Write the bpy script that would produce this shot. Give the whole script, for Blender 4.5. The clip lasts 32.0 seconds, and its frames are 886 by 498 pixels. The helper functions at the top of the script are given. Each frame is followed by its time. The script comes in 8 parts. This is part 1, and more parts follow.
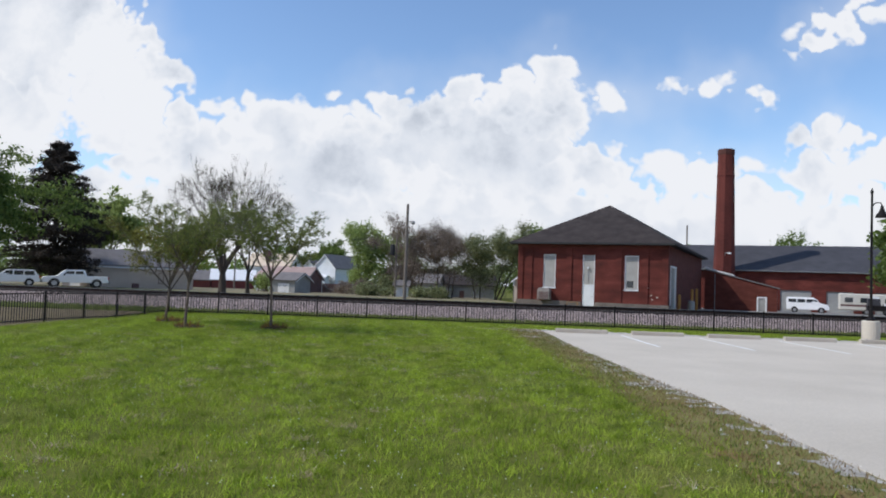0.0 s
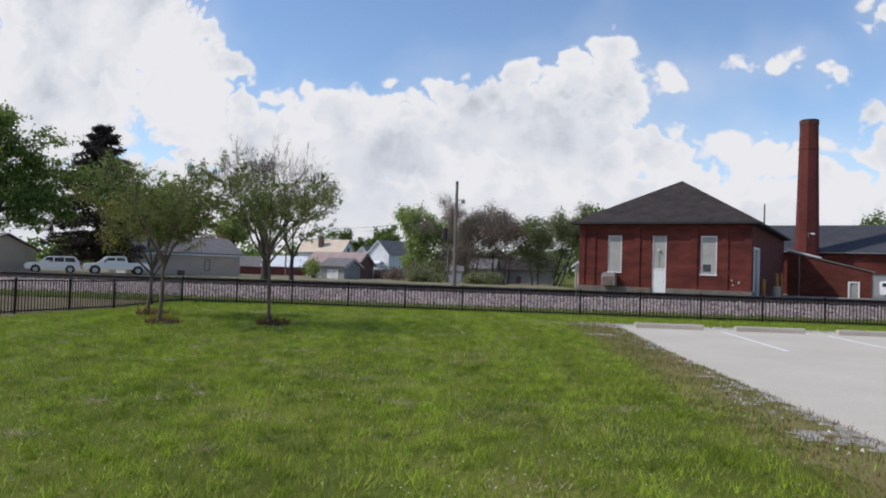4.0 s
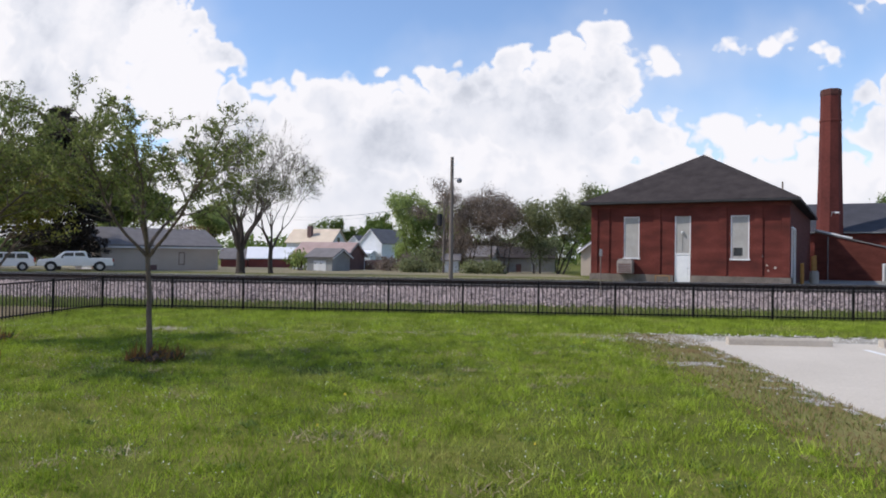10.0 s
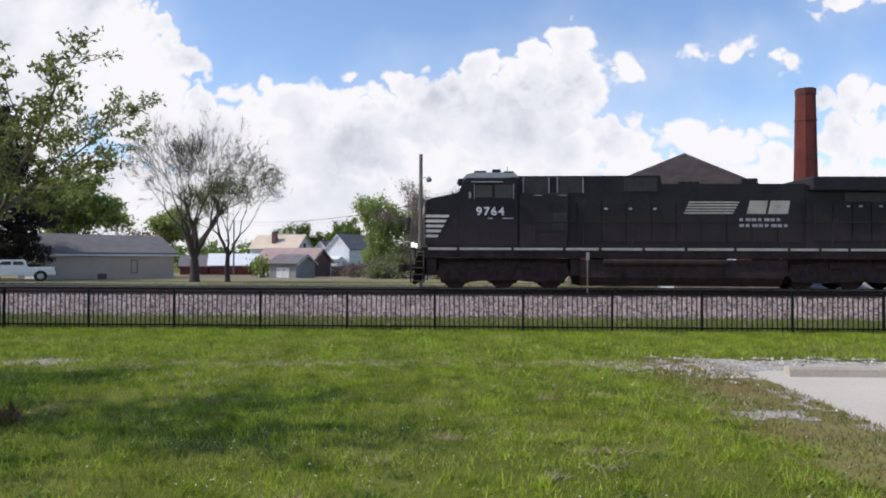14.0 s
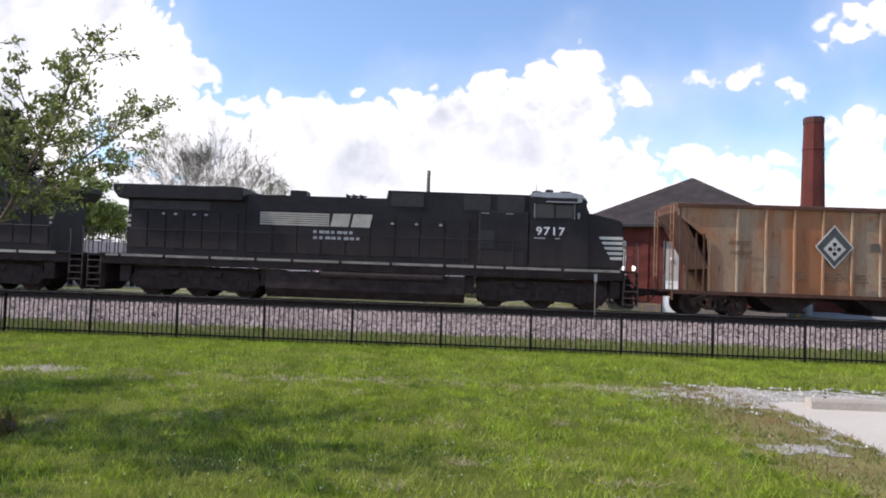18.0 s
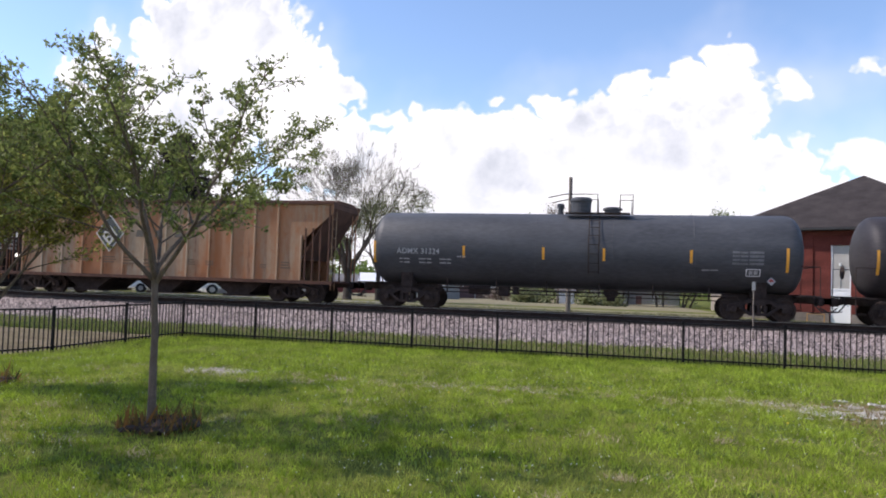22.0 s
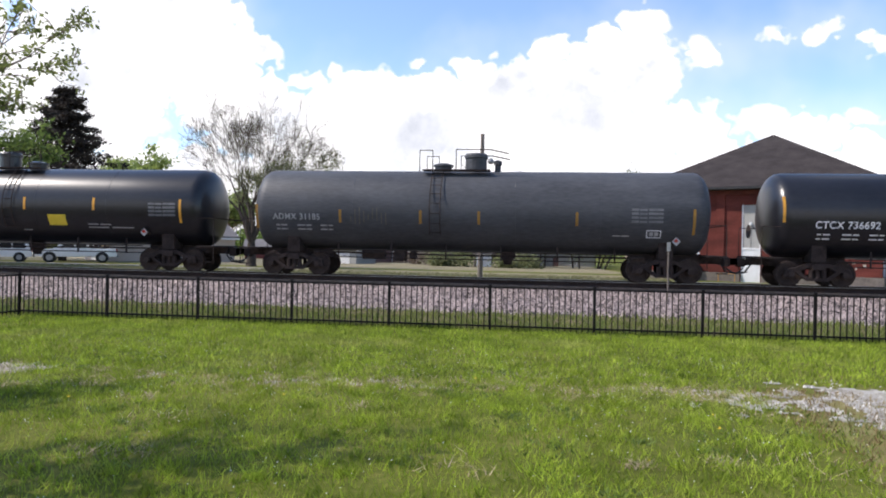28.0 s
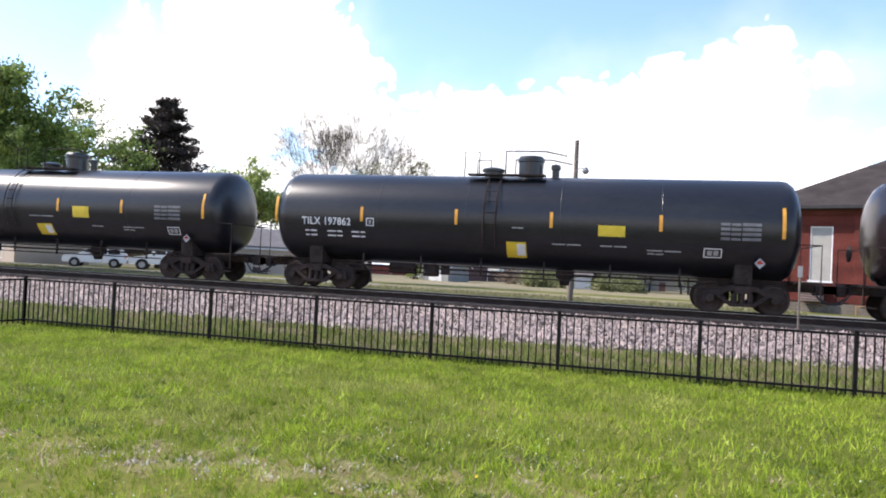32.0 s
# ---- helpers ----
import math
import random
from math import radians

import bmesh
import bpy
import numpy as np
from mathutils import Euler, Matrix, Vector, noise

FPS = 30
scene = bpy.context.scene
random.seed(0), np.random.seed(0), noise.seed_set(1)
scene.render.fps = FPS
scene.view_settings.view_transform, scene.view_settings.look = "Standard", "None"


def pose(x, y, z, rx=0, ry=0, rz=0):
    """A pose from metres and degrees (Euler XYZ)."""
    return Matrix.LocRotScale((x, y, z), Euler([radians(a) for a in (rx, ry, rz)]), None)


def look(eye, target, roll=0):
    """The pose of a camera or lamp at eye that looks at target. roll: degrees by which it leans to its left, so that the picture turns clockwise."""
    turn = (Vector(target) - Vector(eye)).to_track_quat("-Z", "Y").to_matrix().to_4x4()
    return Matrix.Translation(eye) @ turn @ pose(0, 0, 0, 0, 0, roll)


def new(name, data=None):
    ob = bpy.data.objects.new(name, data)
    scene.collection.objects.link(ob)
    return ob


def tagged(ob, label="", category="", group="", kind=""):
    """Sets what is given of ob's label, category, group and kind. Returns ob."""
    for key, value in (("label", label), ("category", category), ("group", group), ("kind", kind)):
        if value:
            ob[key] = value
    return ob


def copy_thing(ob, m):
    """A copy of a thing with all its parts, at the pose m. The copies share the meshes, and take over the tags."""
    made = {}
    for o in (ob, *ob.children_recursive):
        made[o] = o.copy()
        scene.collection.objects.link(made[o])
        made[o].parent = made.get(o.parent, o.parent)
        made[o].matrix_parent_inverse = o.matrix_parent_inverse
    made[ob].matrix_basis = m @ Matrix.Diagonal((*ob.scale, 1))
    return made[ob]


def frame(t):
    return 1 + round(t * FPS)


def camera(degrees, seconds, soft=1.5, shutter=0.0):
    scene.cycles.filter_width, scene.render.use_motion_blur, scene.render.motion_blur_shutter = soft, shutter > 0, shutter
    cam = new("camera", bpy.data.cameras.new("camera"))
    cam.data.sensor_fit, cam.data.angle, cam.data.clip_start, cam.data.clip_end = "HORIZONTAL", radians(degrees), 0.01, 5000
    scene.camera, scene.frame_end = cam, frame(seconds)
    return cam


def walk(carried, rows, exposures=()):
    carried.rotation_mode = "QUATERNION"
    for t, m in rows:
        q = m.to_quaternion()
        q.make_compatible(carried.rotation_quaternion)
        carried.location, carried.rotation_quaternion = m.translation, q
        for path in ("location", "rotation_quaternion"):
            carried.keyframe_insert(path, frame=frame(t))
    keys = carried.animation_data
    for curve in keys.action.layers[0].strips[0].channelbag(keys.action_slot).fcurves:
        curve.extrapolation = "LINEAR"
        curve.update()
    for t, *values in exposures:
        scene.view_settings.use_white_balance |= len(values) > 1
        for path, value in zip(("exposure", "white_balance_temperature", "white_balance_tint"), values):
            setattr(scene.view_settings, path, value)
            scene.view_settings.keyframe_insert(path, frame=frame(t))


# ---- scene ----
cam = camera(64.0, 32.0, soft=1.9)
PATH = [
    (0, (1.103, 0.992, 1.69), (1.097, 2.99, 1.78), 2.1),
    (0.5, (1.132, 1.564, 1.695), (1.207, 3.56, 1.787), 2.2),
    (1, (1.236, 2.212, 1.698), (1.365, 4.207, 1.756), -0.6),
    (1.5, (1.194, 2.814, 1.729), (1.295, 4.81, 1.799), 1.9),
    (2, (1.158, 3.696, 1.638), (0.934, 5.68, 1.76), -1.0),
    (2.5, (1.233, 4.367, 1.595), (0.942, 6.343, 1.679), -2.3),
    (3, (1.225, 4.868, 1.624), (0.922, 6.844, 1.675), -1.8),
    (3.5, (1.321, 5.514, 1.566), (1.148, 7.506, 1.611), 2.0),
    (5.5, (1.434, 7.929, 1.701), (1.292, 9.923, 1.749), 0.1),
    (6, (1.337, 8.466, 1.679), (0.982, 10.433, 1.751), 1.6),
    (6.5, (1.256, 9.168, 1.689), (0.928, 11.14, 1.749), 3.7),
    (7, (1.134, 9.782, 1.687), (0.804, 11.752, 1.788), 1.1),
    (7.5, (1.131, 10.312, 1.667), (0.833, 12.288, 1.755), -1.8),
    (8, (1.05, 10.921, 1.669), (0.852, 12.91, 1.763), 1.6),
    (8.5, (0.997, 11.407, 1.685), (0.833, 13.4, 1.748), -0.8),
    (9, (1.024, 11.72, 1.644), (0.884, 13.714, 1.726), 2.6),
    (9.5, (0.935, 12.303, 1.643), (0.696, 14.289, 1.621), 2.9),
    (10, (0.89, 12.948, 1.624), (0.738, 14.942, 1.637), 0.7),
    (10.5, (0.859, 13.502, 1.655), (0.683, 15.494, 1.685), 2.8),
    (11, (0.793, 14.033, 1.65), (0.761, 16.031, 1.74), 5.7),
    (11.5, (0.752, 14.436, 1.616), (0.781, 16.434, 1.693), 0.6),
    (12, (0.736, 14.893, 1.659), (0.703, 16.892, 1.712), 0.6),
    (12.5, (0.658, 15.28, 1.622), (0.589, 17.278, 1.675), -2.0),
    (13, (0.7, 15.743, 1.596), (0.657, 17.742, 1.601), -1.3),
    (13.5, (0.772, 16.057, 1.643), (0.752, 18.057, 1.657), 0.2),
    (14, (0.671, 16.342, 1.63), (0.605, 18.34, 1.658), 0.2),
    (14.5, (0.58, 16.609, 1.617), (0.435, 18.603, 1.667), -0.2),
    (15, (0.579, 16.777, 1.638), (0.222, 18.744, 1.69), 1.0),
    (15.5, (0.547, 16.724, 1.616), (-0.192, 18.582, 1.684), 0.9),
    (17.5, (0.485, 16.567, 1.617), (-0.056, 18.491, 1.705), 1.0),
    (18, (0.497, 16.591, 1.617), (0.423, 18.588, 1.694), 2.0),
    (18.5, (0.469, 16.546, 1.63), (0.635, 18.538, 1.704), 1.8),
    (19, (0.524, 16.516, 1.608), (0.75, 18.501, 1.686), 2.3),
    (19.5, (0.504, 16.552, 1.628), (0.64, 18.546, 1.702), 1.4),
    (20, (0.479, 16.574, 1.622), (0.469, 18.573, 1.688), 0.8),
    (20.5, (0.403, 16.551, 1.632), (0.137, 18.533, 1.693), 0.2),
    (21, (0.404, 16.548, 1.631), (-0.034, 18.498, 1.695), 1.5),
    (21.5, (0.39, 16.55, 1.632), (-0.087, 18.491, 1.705), 1.7),
    (22, (0.402, 16.54, 1.637), (-0.063, 18.484, 1.723), 1.8),
    (22.5, (0.421, 16.533, 1.626), (0.032, 18.492, 1.718), 1.0),
    (23, (0.405, 16.567, 1.633), (0.026, 18.529, 1.725), 0.9),
    (23.5, (0.42, 16.569, 1.631), (0.03, 18.528, 1.722), 1.2),
    (24, (0.439, 16.543, 1.629), (0.139, 18.519, 1.698), 1.4),
    (24.5, (0.424, 16.564, 1.641), (0.184, 18.548, 1.713), 0.6),
    (25, (0.497, 16.636, 1.636), (0.316, 18.627, 1.687), -0.8),
    (25.5, (0.6, 16.832, 1.597), (0.657, 18.831, 1.611), 0.6),
    (26, (0.649, 17.145, 1.583), (0.643, 19.144, 1.538), -0.2),
    (26.5, (0.597, 17.569, 1.624), (0.487, 19.566, 1.59), -0.1),
    (28.5, (0.804, 19.677, 1.657), (0.474, 21.649, 1.649), 0.5),
    (29, (0.836, 20.216, 1.642), (0.383, 22.164, 1.62), -1.4),
    (29.5, (0.954, 20.692, 1.592), (0.54, 22.648, 1.575), -1.1),
    (30, (1.0, 21.085, 1.608), (0.614, 23.045, 1.531), 0.9),
    (30.5, (1.011, 21.525, 1.61), (0.493, 23.456, 1.543), -2.4),
    (31, (1.093, 21.993, 1.552), (0.624, 23.936, 1.488), -1.0),
    (31.5, (1.133, 22.373, 1.567), (0.675, 24.32, 1.58), 1.5),
    (32, (1.175, 22.834, 1.566), (0.639, 24.761, 1.6), 2.8),
]
walk(cam, [(t, look(eye, target, roll)) for t, eye, target, roll in PATH], exposures=((0, -0.5, 6200, 11), (1, -0.83, 6100, 11), (3, -0.66, 6300, 12), (6, -0.56, 6350, 13), (7, -0.58, 6300, 14), (8, -0.62, 6300, 14), (9, -0.5, 6300, 15), (11, -0.36, 6400, 14), (12, -0.56, 6350, 14), (13, -0.45, 6400, 14), (15, -0.36, 6350, 15), (17.5, -0.1, 6450, 16), (19, -0.24, 6400, 16), (20, -0.45, 6350, 16), (21.5, -0.1, 6450, 17), (24, -0.15, 6450, 16), (26, -0.22, 6450, 16), (29, 0.08, 6500, 14), (30, 0.06, 6500, 14), (31, 0.38, 6550, 14), (32, 0.46, 6600, 15)))

# ---- light ----
SUN_FROM = Vector((-0.69, -0.11, 0.72)).normalized()
sun_data = bpy.data.lights.new("sun", "SUN")
sun_data.energy, sun_data.angle, sun_data.color = 4.9, radians(0.6), (1.0, 0.94, 0.85)
sun = new("sun", sun_data)
sun.matrix_world = look((0, 0, 60), Vector((0, 0, 60)) - SUN_FROM)

world = bpy.data.worlds.new("sky")
scene.world = world
world.use_nodes = True


def sky_nodes(tree):
    """Blue sky with heaped fair-weather clouds, laid out by direction."""
    N, L = tree.nodes, tree.links
    N.clear()

    def node(kind, **props):
        n = N.new(kind)
        for key, value in props.items():
            if key == "op":
                n.operation = value
        return n

    def link(a, b):
        L.new(a, b)

    def math_(op, a, b=None, c=None, clamp=False):
        n = N.new("ShaderNodeMath")
        n.operation, n.use_clamp = op, clamp
        for i, v in enumerate((a, b, c)):
            if v is None:
                continue
            if isinstance(v, (int, float)):
                n.inputs[i].default_value = v
            else:
                L.new(v, n.inputs[i])
        return n.outputs[0]

    sky = N.new("ShaderNodeTexSky")
    sky.sky_type, sky.sun_disc = "NISHITA", False
    sky.sun_elevation = math.asin(SUN_FROM.z)
    sky.sun_rotation = math.atan2(SUN_FROM.x, SUN_FROM.y)
    sky.air_density, sky.dust_density, sky.ozone_density = 1.0, 0.25, 3.0
    coord = N.new("ShaderNodeTexCoord")
    sep = N.new("ShaderNodeSeparateXYZ")
    L.new(coord.outputs["Generated"], sep.inputs[0])
    X, Y, Z = sep.outputs
    ay = math_("MAXIMUM", math_("ABSOLUTE", Y), 0.05)
    px, pz = math_("DIVIDE", X, ay), math_("DIVIDE", Z, ay)
    comb = N.new("ShaderNodeCombineXYZ")
    L.new(px, comb.inputs[0])
    L.new(pz, comb.inputs[1])
    L.new(Y, comb.inputs[2])

    def noise(scale, detail, rough, vec):
        n = N.new("ShaderNodeTexNoise")
        n.inputs["Scale"].default_value, n.inputs["Detail"].default_value, n.inputs["Roughness"].default_value = scale, detail, rough
        L.new(vec, n.inputs["Vector"])
        return n.outputs["Fac"]

    big, fine, curl = noise(7.0, 3, 0.55, comb.outputs[0]), noise(30.0, 7, 0.6, comb.outputs[0]), noise(15.0, 3, 0.5, comb.outputs[0])
    # round heads: the folds of a noise make billows rather than frayed edges
    fold = math_("ABSOLUTE", math_("SUBTRACT", curl, 0.5))
    wob = math_("ADD", math_("MULTIPLY", math_("SUBTRACT", big, 0.5), 0.05), math_("MULTIPLY", math_("SUBTRACT", fine, 0.5), 0.036))
    wob = math_("ADD", wob, math_("MULTIPLY", math_("SUBTRACT", fold, 0.05), 0.30))
    field = None
    for cx, cz, rx, rz in CLOUDS:
        dx = math_("DIVIDE", math_("SUBTRACT", px, cx), rx)
        dz = math_("DIVIDE", math_("SUBTRACT", pz, cz), rz)
        d = math_("SQRT", math_("ADD", math_("MULTIPLY", dx, dx), math_("MULTIPLY", dz, dz)))
        f = math_("MULTIPLY", math_("SUBTRACT", 1.0, d), min(rx, rz))
        field = f if field is None else math_("SMOOTH_MAX", field, f, 0.02)
    # low bank of cloud along the horizon, and scattered cloud overhead
    bank = math_("SUBTRACT", 0.15, pz)
    field = math_("MAXIMUM", field, bank)
    high = noise(2.2, 5, 0.6, coord.outputs["Generated"])
    over = math_("SUBTRACT", math_("SUBTRACT", high, 0.62), math_("MULTIPLY", math_("LESS_THAN", pz, 0.62), 9.0))
    field = math_("MAXIMUM", field, over)
    def smooth(value, lo, hi, top=1.0):
        n = N.new("ShaderNodeMapRange")
        n.interpolation_type = "SMOOTHSTEP"
        n.inputs["From Min"].default_value, n.inputs["From Max"].default_value, n.inputs["To Max"].default_value = lo, hi, top
        L.new(value, n.inputs["Value"])
        return n.outputs[0]

    dens = math_("ADD", field, math_("MULTIPLY", wob, smooth(field, -0.03, 0.012)))
    # firm heads over a thin veil that trails off round them
    mask = math_("MAXIMUM", smooth(dens, -0.004, 0.016), smooth(math_("ADD", field, math_("MULTIPLY", math_("SUBTRACT", big, 0.5), 0.16)), -0.05, 0.08, 0.4))
    # shading inside the clouds: bright heads, grey-blue hollows and bases
    off = N.new("ShaderNodeVectorMath")
    off.operation = "ADD"
    off.inputs[1].default_value = (0.03, -0.035, 3.1)
    L.new(comb.outputs[0], off.inputs[0])
    body = math_("ADD", math_("MULTIPLY", noise(6.5, 6, 0.55, off.outputs[0]), 0.75), math_("MULTIPLY", noise(19.0, 5, 0.6, off.outputs[0]), 0.25))
    ramp = N.new("ShaderNodeValToRGB")
    e = ramp.color_ramp.elements
    e[0].position, e[0].color = 0.345, (0.62, 0.66, 0.72, 1)
    e[1].position, e[1].color = 0.575, (1.0, 1.0, 1.0, 1)
    m = e.new(0.455)
    m.color = (0.84, 0.87, 0.91, 1)
    rim = math_("MULTIPLY", math_("SUBTRACT", 0.055, dens, clamp=True), 3.2)
    L.new(math_("ADD", body, rim), ramp.inputs[0])
    bg_sky, bg_cloud = N.new("ShaderNodeBackground"), N.new("ShaderNodeBackground")
    bg_sky.inputs["Strength"].default_value, bg_cloud.inputs["Strength"].default_value = 0.235, 1.24
    L.new(sky.outputs[0], bg_sky.inputs["Color"])
    L.new(ramp.outputs[0], bg_cloud.inputs["Color"])
    mix = N.new("ShaderNodeMixShader")
    L.new(mask, mix.inputs[0])
    L.new(bg_sky.outputs[0], mix.inputs[1])
    L.new(bg_cloud.outputs[0], mix.inputs[2])
    out = N.new("ShaderNodeOutputWorld")
    L.new(mix.outputs[0], out.inputs["Surface"])


# clouds: across and up the sky as slopes from straight ahead (+y), with half-widths
CLOUDS = [
    (-0.62, 0.36, 0.16, 0.13), (-0.50, 0.31, 0.075, 0.10), (-0.47, 0.24, 0.10, 0.09), (-0.72, 0.22, 0.22, 0.11), (-0.37, 0.17, 0.16, 0.07),
    (-0.86, 0.33, 0.05, 0.03), (-0.83, 0.385, 0.03, 0.03),
    (0.0, 0.19, 0.17, 0.085), (-0.2, 0.15, 0.2, 0.085), (0.06, 0.15, 0.2, 0.07), (-0.255, 0.205, 0.085, 0.062), (-0.15, 0.17, 0.13, 0.085), (-0.05, 0.19, 0.11, 0.075), (0.04, 0.215, 0.10, 0.075), (0.095, 0.25, 0.07, 0.065),
    (0.140, 0.28, 0.048, 0.055), (0.145, 0.24, 0.05, 0.07), (0.222, 0.268, 0.026, 0.013), (0.09, 0.17, 0.11, 0.10),
    (0.36, 0.287, 0.040, 0.011), (0.392, 0.305, 0.022, 0.016), (0.436, 0.278, 0.024, 0.021), (0.515, 0.36, 0.035, 0.026), (0.55, 0.385, 0.040, 0.026),
    (0.585, 0.41, 0.032, 0.020), (0.545, 0.215, 0.055, 0.042), (0.56, 0.17, 0.09, 0.045), (0.22, 0.16, 0.08, 0.035), (0.36, 0.155, 0.10, 0.038), (0.72, 0.2, 0.14, 0.05),
]
sky_nodes(world.node_tree)

# ---- materials ----
def ramp_mat(name, c1, c2, scale=6.0, rough=0.8, metal=0.0, bump=0.0, fine=60.0, c3=None, coord="Object", spread=0.18, stretch=(1, 1, 1), vary=0.0, spec=0.5):
    """A surface that varies between two or three colours at a large and a fine scale, with a fine relief."""
    mat = bpy.data.materials.new(name)
    mat.use_nodes = True
    N, L = mat.node_tree.nodes, mat.node_tree.links
    bsdf = N["Principled BSDF"]
    tc, mp = N.new("ShaderNodeTexCoord"), N.new("ShaderNodeMapping")
    mp.inputs["Scale"].default_value = stretch
    L.new(tc.outputs[coord], mp.inputs["Vector"])
    n1, n2 = N.new("ShaderNodeTexNoise"), N.new("ShaderNodeTexNoise")
    n1.inputs["Scale"].default_value, n1.inputs["Detail"].default_value = scale, 5
    n2.inputs["Scale"].default_value, n2.inputs["Detail"].default_value = fine, 4
    L.new(mp.outputs[0], n1.inputs["Vector"])
    L.new(mp.outputs[0], n2.inputs["Vector"])
    mixn = N.new("ShaderNodeMath")
    mixn.operation = "MULTIPLY_ADD"
    mixn.inputs[1].default_value = 0.45
    L.new(n2.outputs["Fac"], mixn.inputs[0])
    half = N.new("ShaderNodeMath")
    half.operation = "MULTIPLY"
    half.inputs[1].default_value = 0.55
    L.new(n1.outputs["Fac"], half.inputs[0])
    L.new(half.outputs[0], mixn.inputs[2])
    fac = mixn.outputs[0]
    if vary:
        info, add = N.new("ShaderNodeObjectInfo"), N.new("ShaderNodeMath")
        add.operation = "MULTIPLY_ADD"
        add.inputs[1].default_value = vary
        L.new(info.outputs["Random"], add.inputs[0])
        L.new(fac, add.inputs[2])
        sub = N.new("ShaderNodeMath")
        sub.operation = "SUBTRACT"
        sub.inputs[1].default_value = vary / 2
        L.new(add.outputs[0], sub.inputs[0])
        fac = sub.outputs[0]
    ramp = N.new("ShaderNodeValToRGB")
    e = ramp.color_ramp.elements
    e[0].position, e[0].color = 0.5 - spread, (*c1, 1)
    e[1].position, e[1].color = 0.5 + spread, (*c2, 1)
    if c3:
        m = e.new(0.5)
        m.color = (*c3, 1)
    L.new(fac, ramp.inputs[0])
    L.new(ramp.outputs[0], bsdf.inputs["Base Color"])
    bsdf.inputs["Roughness"].default_value, bsdf.inputs["Metallic"].default_value = rough, metal
    bsdf.inputs["Specular IOR Level"].default_value = spec
    if bump:
        b = N.new("ShaderNodeBump")
        b.inputs["Strength"].default_value, b.inputs["Distance"].default_value = bump, 0.02
        L.new(n2.outputs["Fac"], b.inputs["Height"])
        L.new(b.outputs[0], bsdf.inputs["Normal"])
    return mat


def leaf_mat(name, dark, light, through_light=0.3):
    """Leaves: each clump its own green, some light coming through."""
    mat = bpy.data.materials.new(name)
    mat.use_nodes = True
    N, L = mat.node_tree.nodes, mat.node_tree.links
    bsdf, out = N["Principled BSDF"], N["Material Output"]
    geo, ramp = N.new("ShaderNodeNewGeometry"), N.new("ShaderNodeValToRGB")
    ramp.color_ramp.elements[0].color, ramp.color_ramp.elements[1].color = (*dark, 1), (*light, 1)
    L.new(geo.outputs["Random Per Island"], ramp.inputs[0])
    L.new(ramp.outputs[0], bsdf.inputs["Base Color"])
    bsdf.inputs["Roughness"].default_value, bsdf.inputs["Specular IOR Level"].default_value = 0.6, 0.25
    tr, mix = N.new("ShaderNodeBsdfTranslucent"), N.new("ShaderNodeMixShader")
    L.new(ramp.outputs[0], tr.inputs["Color"])
    mix.inputs[0].default_value = through_light
    L.new(bsdf.outputs[0], mix.inputs[1])
    L.new(tr.outputs[0], mix.inputs[2])
    L.new(mix.outputs[0], out.inputs["Surface"])
    return mat


